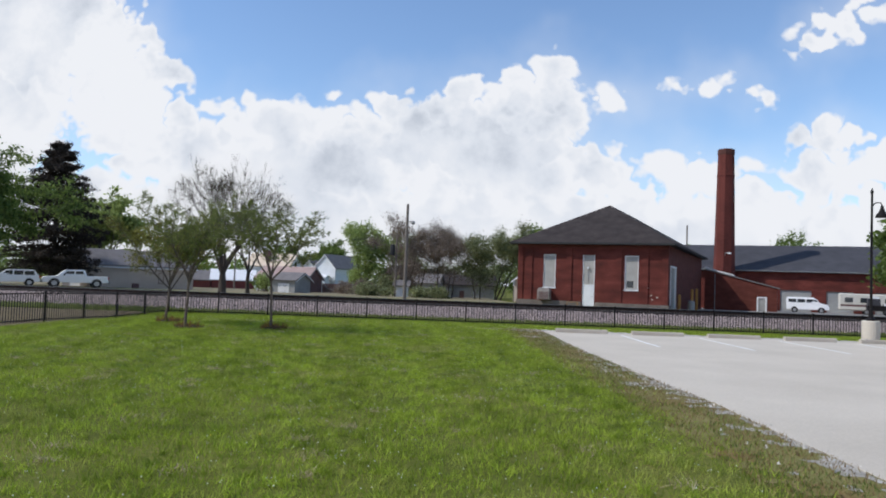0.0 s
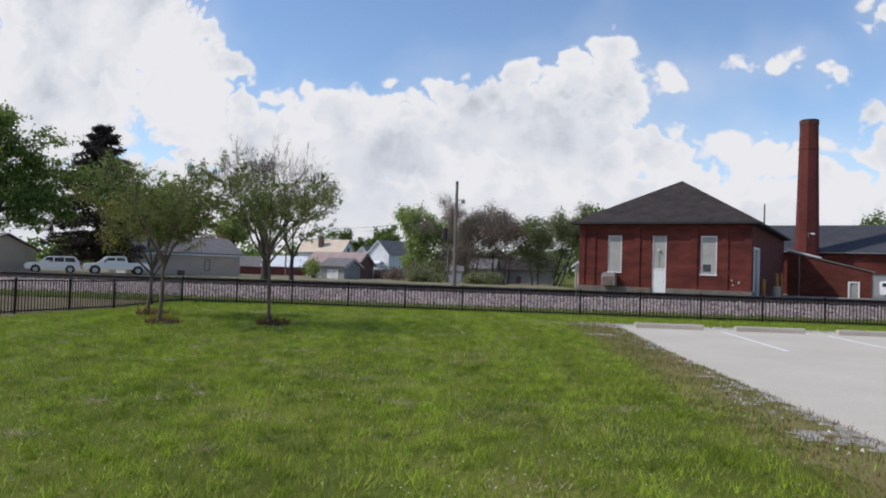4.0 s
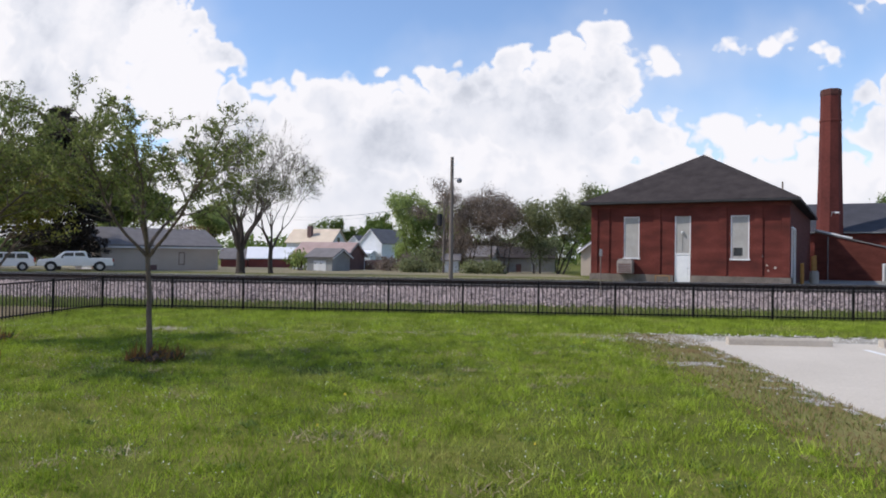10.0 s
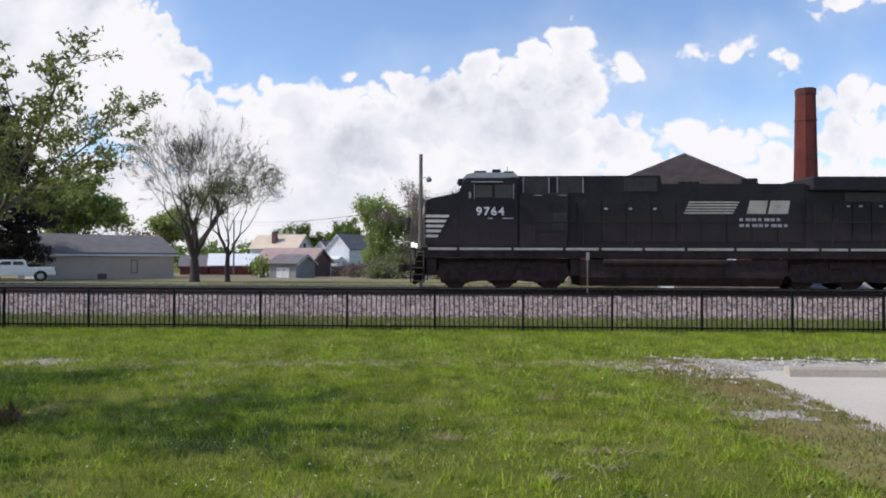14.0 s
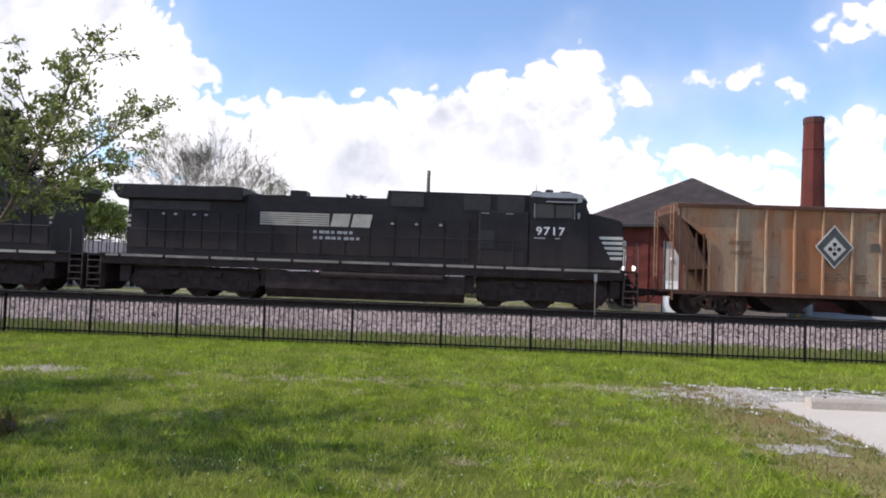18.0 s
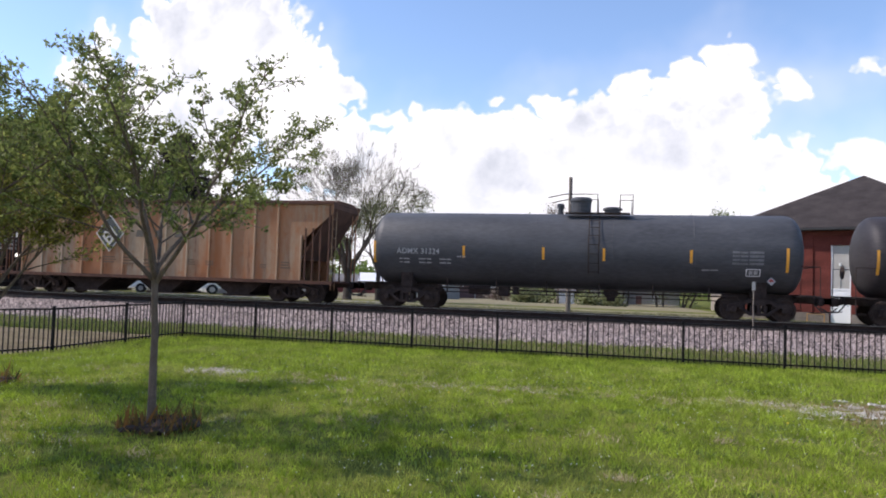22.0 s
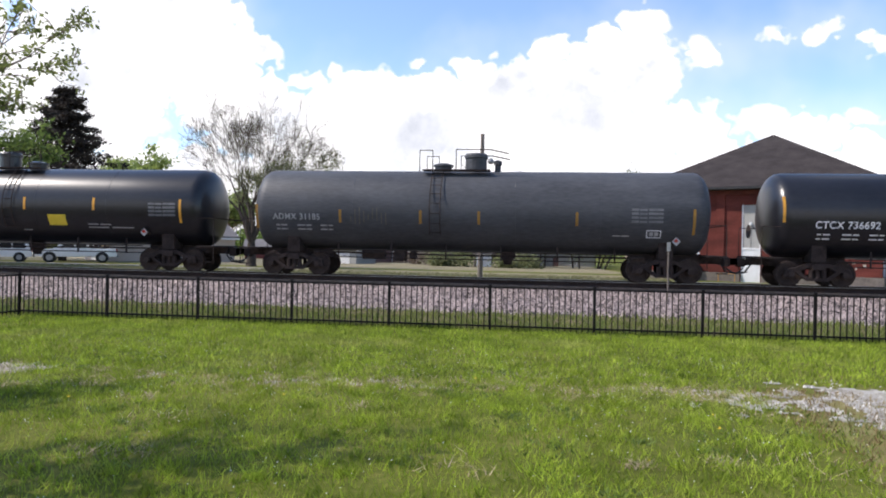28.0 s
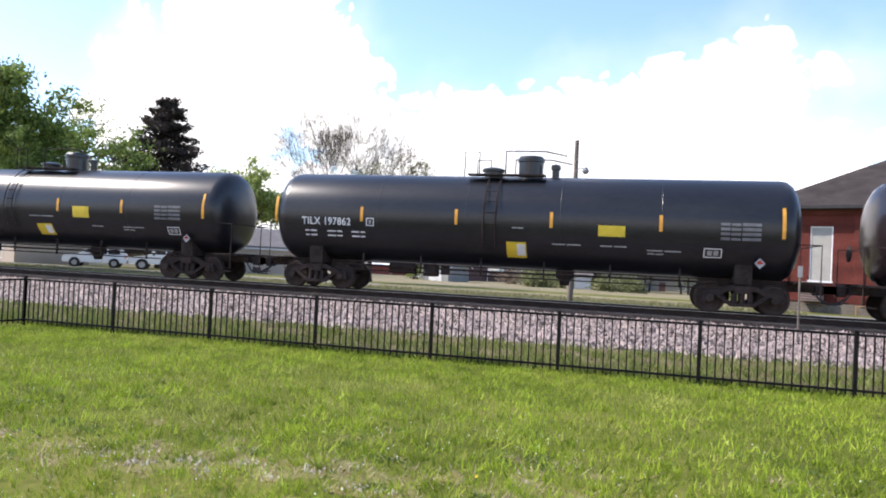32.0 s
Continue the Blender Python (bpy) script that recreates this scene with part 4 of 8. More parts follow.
            part("board", boxes((a + 0.07, 0.08, z0, a + 0.17, 0.14, z0 + 0.75), (b - 0.42, 0.08, z0, b - 0.07, 0.14, z0 + 0.75), (a + 0.17, 0.08, z0, b - 0.42, 0.14, z0 + 0.18)), M["board"], fr)
    a, b, z0, z1 = ops[1]
    dr = part("door", boxes((a + 0.07, 0.07, -0.28, b - 0.07, 0.12, 1.74)), M["white"], ob, "plain white steel door")
    part("door_panel", boxes((a + 0.2, 0.055, 0.9, b - 0.2, 0.068, 1.6), (a + 0.2, 0.055, -0.1, b - 0.2, 0.068, 0.75)), M["white"], dr)
    part("handle", tube(bmesh.new(), (b - 0.17, 0.0, 0.8), (b - 0.17, 0.07, 0.8), 0.03), M["metal_grey"], dr)
    part("door_frame", boxes((a, 0.03, -0.3, a + 0.07, 0.2, z1), (b - 0.07, 0.03, -0.3, b, 0.2, z1), (a + 0.07, 0.03, 1.74, b - 0.07, 0.2, 1.84)), M["white"], ob)
    part("transom_board", boxes((a + 0.07, 0.08, 1.84, b - 0.07, 0.14, z1)), M["board"], ob, "tall grey board over the door")
    lampb = part("wall_lamp", boxes((a + 0.44, -0.12, 3.22, a + 0.58, 0.08, 3.4), bevel=0.02), M["white"], ob, "small white wall lamp")
    part("conduit", tube(bmesh.new(), (a + 0.52, 0.06, 1.85), (a + 0.52, 0.06, 3.22), 0.014), M["metal_grey"], ob)
    # cooler unit under the first window
    cool = part("cooler", boxes((-3.95, -0.75, 0.36, -2.82, -0.16, 1.2), bevel=0.03), M["cooler"], ob, "rusty evaporative cooler box")
    part("cooler_hood", prism(bmesh.new(), [(-3.95, 1.2), (-2.82, 1.2), (-2.95, 1.42), (-3.82, 1.42)], -0.72, -0.16), M["cooler"], cool)
    for k in range(5):
        part("louvre", boxes((-3.85, -0.775, 0.46 + k * 0.13, -2.92, -0.752, 0.52 + k * 0.13)), M["siding_brown"], cool)
    part("rail_frame", pipe(bmesh.new(), [(-1.2, -0.6, -0.3), (-1.2, -0.6, 0.25), (-0.25, -0.6, 0.25), (-0.25, -0.6, -0.3)], 0.035), M["bollard"], ob, "small rusty yellow pipe rail")
    # side door; a dark sheet in the opening stands for the shade inside
    sd = part("doorway_shade", boxes((W1 - 0.22, 1.12, -0.2, W1 - 0.16, 4.28, 3.6)), M["dark"], ob, "dark sheet standing for the shade inside the open doorway")
    part("side_door_frame", boxes((W1 - 0.1, 1.0, -0.2, W1 + 0.08, 1.14, 3.7), (W1 - 0.1, 4.26, -0.2, W1 + 0.08, 4.4, 3.7), (W1 - 0.1, 1.14, 3.56, W1 + 0.08, 4.26, 3.7)), M["white"], ob)
    part("door_leaf", boxes((W1 - 0.15, 2.6, -0.1, W1 - 0.06, 4.24, 3.54)), M["board"], ob, "grey sliding door leaf")
    for x, zz, w in ((5.45, 1.72, 0.26), (5.9, 1.1, 0.12), (6.4, 0.95, 0.14), (6.0, 0.75, 0.1)):
        part("patch", boxes((x, -0.012, zz - w / 2, x + w, -0.003, zz + w / 2)), M["white"] if w > 0.2 else M["stop"], ob, "pale spalled patch")
    return ob


brick_house()


def lean_to():
    ob = thing("lean_to", "low brick lean-to with sloping roof and small white door", "outbuilding", WORKS)
    x0, x1, y0, y1 = 7.75, 15.55, 26.6, 34.0
    za, zb, zl = 4.15, 2.2, -0.75
    bm = bmesh.new()
    prism(bm, [(x0, zl), (13.4, zl), (13.4, za - (13.4 - x0) * 0.25), (x0, za)], y0, y0 + 0.3)
    prism(bm, [(14.5, zl), (x1, zl), (x1, zb), (14.5, zb + 0.2625)], y0, y0 + 0.3)
    prism(bm, [(13.4, 1.2), (14.5, 1.2), (14.5, zb + 0.2625), (13.4, za - (13.4 - x0) * 0.25)], y0, y0 + 0.3)
    box(bm, x1 - 0.3, y0 + 0.3, zl, x1, y1, zb)
    box(bm, x0, y1 - 0.3, zl, x1 - 0.3, y1, zb)
    part("wall", bm, M["brick_shade"], ob)
    part("roof", prism(bmesh.new(), [(x0, za + 0.02), (x1 + 0.3, zb - 0.055), (x1 + 0.3, zb + 0.075), (x0, za + 0.15)], y0 - 0.12, y1), M["shingle_grey"], ob, "low pitched roof with white coping")
    part("coping", prism(bmesh.new(), [(x0, za + 0.16), (x0 + 3.2, za - 0.64), (x0 + 3.2, za - 0.5), (x0, za + 0.34)], y0 - 0.16, y0 + 0.4), M["white"], ob, "white flashing along the roof edge")
    fr = part("door_frame", boxes((13.42, y0 - 0.05, -0.55, 13.58, y0 + 0.1, 1.19), (14.32, y0 - 0.05, -0.55, 14.48, y0 + 0.1, 1.19), (13.58, y0 - 0.05, 1.04, 14.32, y0 + 0.1, 1.19)), M["white"], ob)
    part("door", boxes((13.58, y0 + 0.04, -0.6, 14.32, y0 + 0.09, 1.04)), M["siding_grey"], fr)
    part("downpipe", tube(bmesh.new(), (8.9, y0 - 0.08, zl), (8.9, y0 - 0.08, 3.7), 0.05), M["metal_grey"], ob)


lean_to()


def chimney():
    at = WORKS @ pose(8.65, 44.0, -0.8) @ Matrix.Diagonal((0.92, 0.92, 1.01, 1))
    ob = thing("brick_chimney", "tall tapered red brick factory chimney with dark rim", "chimney", at)
    bm = lathe(bmesh.new(), [(1.62, 0), (1.55, 5.2), (1.52, 6.5), (1.18, 21.4)], n=8)
    part("shaft", bm, M["chimney"], ob)
    part("rim", lathe(bmesh.new(), [(1.19, 21.4), (1.24, 21.55), (1.24, 22.05), (1.2, 22.2), (0.9, 22.2)], n=8), M["soot"], ob, "sooty corbelled rim")
    part("band", lathe(bmesh.new(), [(1.30, 18.4), (1.32, 18.45), (1.31, 18.6), (1.28, 18.65)], n=8), M["chimney"], ob)
    part("lamp_arm", pipe(bmesh.new(), [(0.2, -1.6, 7.3), (0.3, -2.1, 7.7), (0.7, -2.3, 7.7)], 0.05), M["metal_grey"], ob)
    part("lamp_head", boxes((0.6, -2.45, 7.55, 1.1, -2.15, 7.72), bevel=0.03), M["white"], ob)


chimney()


def long_shed():
    ob = thing("long_shed", "long red brick shed with dark slate roof and grey loading doors", "shed", WORKS)
    x0, x1, y0, y1, h = -14.0, 75.0, 46.0, 62.0, 4.6
    doors = [(15.8, 19.6), (21.4, 24.6), (27.0, 30.2), (33.0, 36.2), (39, 42.2)]
    bm = bmesh.new()
    x = x0
    for a, b in doors:
        box(bm, x, y0, -1.2, a, y0 + 0.4, h)
        box(bm, a, y0, 2.15, b, y0 + 0.4, h)
        x = b
    box(bm, x, y0, -1.2, x1, y0 + 0.4, h)
    part("front_wall", bm, M["brick"], ob)
    part("back_wall", boxes((x0, y1 - 0.4, -1.2, x1, y1, h), (x0, y0 + 0.4, -1.2, x0 + 0.4, y1 - 0.4, h), (x1 - 0.4, y0 + 0.4, -1.2, x1, y1 - 0.4, h)), M["brick_shade"], ob)
    for a, b in doors:
        part("loading_door", boxes((a, y0 + 0.15, -1.1, b, y0 + 0.25, 2.15)), M["siding_grey"], ob, "grey roll-up loading door")
    ym = (y0 + y1) / 2
    bm = bmesh.new()
    prism(bm, [(y0 - 0.5, h), (y0 - 0.5, h + 0.25), (ym, 8.75), (y1 + 0.5, h + 0.25), (y1 + 0.5, h)], x0 - 0.4, x1 + 0.4, axis="x")
    part("roof", bm, M["roof_slate"], ob, "dark slate pitched roof")
    part("gutter", boxes((x0, y0 - 0.62, h + 0.06, x1, y0 - 0.505, h + 0.2)), M["metal_grey"], ob)


long_shed()

# ---- houses beyond the railway ----
def house(name, label, at, w, d, h, ridge, wall, roof, along="x", over=0.35, windows=(), doors=(), chimney_at=None, gable_mat=None, trims=None, sash=None):
    """A gabled house; the front faces local -y; along: the way the ridge runs."""
    ob = thing(name, label, "house" if "house" in name else name.split("_")[-1], at)
    T = 0.2
    sides = [boxes((0, 0, -1, w, T, h)), boxes((0, d - T, -1, w, d, h)), boxes((0, T, -1, T, d - T, h)), boxes((w - T, T, -1, w, d - T, h))]
    if along == "x":
        for q, a in ((2, 0), (3, w - T)):
            prism(sides[q], [(0, h), (d, h), (d / 2, ridge - 0.12)], a, a + T, axis="x")
    else:
        for q, a in ((0, 0), (1, d - T)):
            prism(sides[q], [(0, h), (w, h), (w / 2, ridge - 0.12)], a, a + T)
    for q, bm in enumerate(sides):
        part("wall", bm, gable_mat if gable_mat and (q > 1) == (along == "x") else wall, ob)
    half, t = (d if along == "x" else w) / 2, 0.14
    slope = (ridge - h) / half
    bm = bmesh.new()
    for s in (0, 1):
        o = -over if s == 0 else 2 * half + over
        ze = h - over * slope
        quad = [(o, ze), (half, ridge), (half, ridge + t), (o, ze + t)]
        prism(bm, quad, -over, (w if along == "x" else d) + over, axis="x" if along == "x" else "y")
    part("roof", bm, roof, ob)
    for x0, x1, z0, z1 in windows:
        window_part(ob, x0, x1, z0, z1, 0.0, sash or M["white"], M["glass"])
    for x0, x1, z1, m in doors:
        part("door", boxes((x0, -0.05, -0.9, x1, -0.004, z1)), m, ob)
    if chimney_at:
        cx, cy, cz, cw, cm = chimney_at
        part("chimney", boxes((cx, cy, h, cx + cw, cy + cw, cz), (cx - 0.06, cy - 0.06, cz, cx + cw + 0.06, cy + cw + 0.06, cz + 0.15)), cm, ob)
    if trims:
        if along == "y":
            bm = bmesh.new()
            for s in (0, 1):
                o = -over if s == 0 else w + over
                ze = h - over * slope
                prism(bm, [(o, ze), (w / 2, ridge), (w / 2, ridge - 0.22), (o, ze - 0.22)], -over - 0.04, -over - 0.003)
            part("barge_board", bm, trims, ob)
    return ob


def far(x, y, rz=0):
    return pose(x, y, ground_z(x, y), 0, 0, rz)


# tan house with grey roof and garage door on its end wall
h1 = house("tan_house", "low tan sided house with grey shingle roof", far(-40.3, 84.0, 50), 13.2, 7.7, 2.7, 4.5, M["siding_tan"], M["shingle_grey"], windows=((8.4, 9.1, 0.5, 1.9),), sash=M["siding_brown"])
part("garage_door", boxes((-0.06, 2.6, -0.9, -0.004, 5.4, 1.75)), M["white"], h1, "white panelled garage door")
for k in range(3):
    part("door_panel", boxes((-0.075, 2.75, -0.5 + 0.75 * k, -0.061, 5.25, 0.1 + 0.75 * k)), M["white"], h1)
part("fascia", boxes((-0.36, -0.37, 2.33, 13.56, -0.352, 2.5)), M["white"], h1)
part("meter_box", boxes((5.0, -0.28, -0.6, 5.8, -0.004, 0.5), bevel=0.03), M["siding_brown"], h1, "dark utility cabinet")
# neighbours to its side
h2 = house("bungalow_house", "low grey-brown bungalow house behind trees", far(-60.1, 74.4, -20), 11.5, 6.4, 2.2, 3.7, M["siding_tan"], M["shingle_grey"], windows=((2, 3.2, 0.3, 1.5), (8, 9.4, 0.3, 1.5)))
h3 = house("cottage_house", "small tan cottage house with grey roof", far(-78, 84, 30), 10, 8, 2.6, 4.2, M["siding_tan"], M["shingle_grey"], windows=((2, 3.2, 0.6, 1.8),))
# cluster in the middle distance
house("red_shed", "low dark red shed with bright tin roof", far(-42.6, 134.4, 16), 7.8, 6, 1.7, 3.5, M["siding_red"], M["roof_white"])
house("grey_roof_shed", "low dark shed with grey roof", far(-47.0, 133.0, 16), 4.4, 6, 1.5, 3.2, M["siding_red"], M["shingle_grey"])
cream = house("cream_house", "two storey house with cream roof and brick chimney", far(-42.0, 155.0, -12), 10.0, 7.0, 4.9, 7.5, M["siding_white"], M["roof_cream"], windows=((7.4, 8.4, 3.0, 4.4), (2.0, 3.0, 3.0, 4.4)), chimney_at=(4.1, 1.0, 8.0, 0.9, M["siding_brown"]))
part("window", boxes((10.004, 2.9, 4.6, 10.05, 3.9, 5.9)), M["glass"], cream, "small gable window")
pink = house("pink_roof_house", "low pale house with faded pink roof and brown gable end", far(-30.4, 120.0, -15), 9.1, 6.4, 2.2, 4.1, M["siding_white"], M["roof_pink"], windows=((1.2, 2.0, 0.5, 1.6),), gable_mat=M["siding_brown"])
part("barge_board", prism(prism(bmesh.new(), [(-0.35, 2.0), (3.2, 4.1), (3.2, 3.92), (-0.35, 1.8)], 9.452, 9.5, axis="x"), [(6.75, 2.0), (3.2, 4.1), (3.2, 3.92), (6.75, 1.8)], 9.452, 9.5, axis="x"), M["board"], pink)
shed = house("garden_shed", "small grey garden shed with white double doors", far(-23.7, 103.6, -15), 3.6, 5.0, 1.85, 2.85, M["siding_grey"], M["shingle_grey"])
for a in (0.95, 1.85):
    leafp = part("door", boxes((a, -0.05, -0.3, a + 0.85, -0.004, 1.35)), M["white"], shed, "white plank door")
    part("hinge", boxes((a + 0.05, -0.07, 0.95, a + 0.35, -0.051, 1.02), (a + 0.05, -0.07, 0.0, a + 0.35, -0.051, 0.07)), M["dark"], leafp)
part("barge_board", prism(prism(bmesh.new(), [(-0.35, 1.72), (2.5, 2.85), (2.5, 2.7), (-0.35, 1.56)], 3.952, 3.99, axis="x"), [(5.35, 1.72), (2.5, 2.85), (2.5, 2.7), (5.35, 1.56)], 3.952, 3.99, axis="x"), M["white"], shed)
bf = thing("board_fence", "dark brown vertical board fence beside the sheds", "fence", far(-20.4, 124.5, -4))
for k in range(22):
    part("board", boxes((0.19 * k, 0, -0.3, 0.19 * k + 0.17, 0.03, 1.55 + 0.04 * (k % 3))), M["siding_brown"], bf)
part("fence_rail", boxes((0, 0.034, 0.3, 4.2, 0.09, 0.4), (0, 0.034, 1.1, 4.2, 0.09, 1.2)), M["siding_brown"], bf)
house("white_house", "white gabled wooden house with grey roof", far(-30.6, 173.9, -26), 6.2, 12, 5.2, 8.3, M["siding_white"], M["shingle_grey"], along="y", windows=((2.7, 3.6, 5.2, 6.8), (1.0, 1.9, 1.2, 2.8), (4.0, 4.9, 1.2, 2.8)), trims=M["white"])
house("white_wing_house", "lower white wing house with porch roof", far(-34.2, 176.0, -20), 4.4, 8, 4.6, 6.8, M["siding_white"], M["shingle_grey"], along="y", windows=((1.6, 2.6, 2.4, 4.0),), trims=M["white"])
house("porch_house", "low white porch with flat roof before a house", far(-31.6, 169.5, -14), 4.6, 3, 2.8, 3.3, M["siding_white"], M["roof_white"])
house("grey_house", "weathered pale house behind dense shrubs", far(0.2, 122, -2), 9.5, 8, 2.2, 3.8, M["siding_grey"], M["shingle"], windows=((1.5, 2.5, 0.2, 1.4), (6, 7, 0.2, 1.4)), doors=((3.6, 4.4, 1.2, M["siding_brown"]),))
house("little_white_shed", "little white shed under the trees", far(-6.0, 103.7, 0), 1.9, 2.4, 1.7, 2.3, M["siding_white"], M["shingle_grey"])
house("pale_garage", "low pale garage with white roof under bare trees", far(-3.4, 117, -8), 3.6, 6, 2.3, 3.7, M["siding_grey"], M["shingle_grey"], doors=((0.8, 2.6, 1.7, M["board"]),))
house("tan_lean_shed", "small tan shed beside the brick workshop", far(10.3, 93.6, -20), 3.2, 5, 2.9, 4.1, M["siding_tan"], M["shingle_grey"], along="y", trims=M["white"])

# ---- trees ----
def leaf_cloud(name, centres, radius, count, size, material, parent, rng, flat=0.6, blow=(0, 0, 0)):
    """Many small leaves scattered round a set of twig ends."""
    c = np.asarray(centres, float)
    pick = c[rng.integers(0, len(c), count)]
    off = rng.normal(0, 1, (count, 3)) * np.array([radius, radius, radius * flat]) * 0.6 + np.asarray(blow) * rng.random((count, 1))
    p = pick + off
    a = rng.normal(0, 1, (count, 3))
    a /= np.linalg.norm(a, axis=1)[:, None]
    b = np.cross(a, rng.normal(0, 1, (count, 3)))
    b /= np.linalg.norm(b, axis=1)[:, None]
    s = size * (0.6 + 0.8 * rng.random((count, 1)))
    v = np.stack([p - a * s, p + b * s * 0.45, p + a * s, p - b * s * 0.45], 1).reshape(-1, 3)
    f = np.arange(4 * count).reshape(-1, 4)
    ob = soup(name, v, f, material)
    ob.parent = parent
    return ob


def grow(bm, rng, base, way, length, radius, depth, tips, spread=0.5, shrink=0.72, kids=(2, 3), gnarl=0.15, up=0.1, sides=6, min_r=0.004, all_points=None, reach=1):
    """A branch of three bent pieces that forks into thinner ones."""
    p, d, r = Vector(base), Vector(way).normalized(), radius
    for k in range(3):
        d = (d + Vector(rng.normal(0, gnarl, 3)) + Vector((0, 0, up * 0.3))).normalized()
        q = p + d * length / 3
        r2 = max(min_r, r * 0.86)
        tube(bm, p, q, r, r2, n=sides, cap=False)
        p, r = q, r2
        if depth <= reach:
            tips.append(tuple(p))
        if all_points is not None:
            all_points.append(tuple(p))
    if depth == 0:
        return
    n = int(rng.integers(kids[0], kids[1] + 1))
    turn = rng.random() * 6.28
    for k in range(n):
        side = d.orthogonal().normalized()
        side.rotate(Matrix.Rotation(turn + 6.283 * k / n + rng.normal(0, 0.3), 3, d))
        w = (d + side * spread * (0.7 + 0.6 * rng.random()) + Vector((0, 0, up))).normalized()
        grow(bm, rng, p, w, length * shrink * (0.8 + 0.4 * rng.random()), max(min_r, r * 0.68), depth - 1, tips, spread, shrink, kids, gnarl, up, max(3, sides - 1), min_r, all_points, reach)


def fit_crown(bm, tips, foot, wide, high):
    """Centres a grown crown over its foot and brings it to a half-width and a height; the trunk below foot keeps its place."""
    t = np.array(tips)
    mid = (np.percentile(t[:, :2], 4, axis=0) + np.percentile(t[:, :2], 96, axis=0)) / 2
    half = (np.percentile(t[:, :2], 96, axis=0) - np.percentile(t[:, :2], 4, axis=0)).mean() / 2
    top = np.percentile(t[:, 2], 99)
    sx, sz = wide / half, (high - foot) / (top - foot)

    def moved(c):
        k = min(1.0, max(0.0, (c[2] - foot) / (top - foot)))
        g = k ** 0.5
        return (c[0] * (1 + (sx - 1) * g) - mid[0] * sx * k, c[1] * (1 + (sx - 1) * g) - mid[1] * sx * k, c[2] if c[2] < foot else foot + (c[2] - foot) * sz)

    for v in bm.verts:
        v.co = moved(v.co)
    return [moved(c) for c in tips]


def tree(name, label, at, trunk_h, trunk_r, limb, depth, leaf_n, leaf_s, leaf_r, leaf, bark, seed, spread=0.5, shrink=0.74, kids=(2, 3), up=0.12, lean=(0, 0, 1), fork=3, blow=(0, 0, 0), group="", min_r=0.006, gnarl=0.15, reach=1, flat=0.6, crown=None):
    rng = np.random.default_rng(seed)
    ob = thing(name, label, "tree", at, group)
    bm, tips = bmesh.new(), []
    top = Vector(lean).normalized() * trunk_h
    mid = top * 0.5 + Vector((rng.normal(0, 0.02), rng.normal(0, 0.02), 0)) * trunk_h
    tube(bm, (0, 0, -0.15), mid * 0.25, trunk_r * 1.35, trunk_r, n=10, cap=False)
    tube(bm, mid * 0.25, mid, trunk_r, trunk_r * 0.92, n=10, cap=False)
    tube(bm, mid, top, trunk_r * 0.92, trunk_r * 0.8, n=10, cap=False)
    a0 = rng.random() * 6.28
    for k in range(fork):
        a = a0 + 6.283 * k / fork + rng.normal(0, 0.25)
        w = Vector((math.cos(a) * spread, math.sin(a) * spread, 1.0)).normalized()
        grow(bm, rng, top * (0.92 + 0.08 * rng.random()), w, limb * (0.85 + 0.3 * rng.random()), trunk_r * 0.6, depth, tips, spread, shrink, kids, gnarl, up, 6, min_r, None, reach)
    if crown:
        tips = fit_crown(bm, tips, trunk_h * 0.9, *crown)
    part("trunk", bm, bark, ob, smooth=True)
    if leaf_n:
        leaf_cloud("crown", tips, leaf_r, leaf_n, leaf_s, leaf, ob, rng, flat=flat, blow=blow)
    return ob


def mulch(x, y, r, seed):
    rng = np.random.default_rng(seed)
    z = ground_z(x, y)
    ob = thing("mulch_ring", "ring of dark mulch and dry reddish weeds round a young tree", "mulch", pose(x, y, z), group="mulch rings")
    bm = bmesh.new()
    lathe(bm, [(r, -0.05), (r * 0.8, 0.05), (r * 0.4, 0.08), (0.05, 0.09)], n=18)
    for v in bm.verts:
        v.co += Vector(rng.normal(0, 0.025, 3))
    part("mulch", bm, M["mulch"], ob)
    for k in range(34):
        a, q, t = rng.random() * 6.28, math.sqrt(rng.random()) * r * 1.05, 0.025 + 0.035 * rng.random()
        clod = bmesh.new()
        bmesh.ops.create_icosphere(clod, subdivisions=1, radius=t)
        for v in clod.verts:
            v.co = Vector((v.co.x * 1.5, v.co.y, v.co.z * 0.7)) + Vector(rng.normal(0, t * 0.2, 3))
        part("mulch_clod", clod, M["mulch"], ob, at=pose(math.cos(a) * q, math.sin(a) * q, 0.05, 0, 0, rng.random() * 360))
    n = 360
    a, q = rng.random(n) * 6.28, np.sqrt(rng.random(n)) * r * 1.15
    h = 0.03 + 0.24 * rng.random(n) ** 3
    p = np.stack([np.cos(a) * q, np.sin(a) * q, np.zeros(n) + 0.02], 1)
    d = rng.normal(0, 0.06, (n, 3)) + np.stack([0 * h, 0 * h, h], 1)
    side = rng.normal(0, 1, (n, 3)) * 0.012
    v = np.stack([p - side, p + side, p + d], 1).reshape(-1, 3)
    w = soup("weed_tuft", v, np.arange(3 * n).reshape(-1, 3), M["red_weed"])
    w.parent = ob
    tagged(w, "orange-red and green weeds", kind="stuff")
    return ob


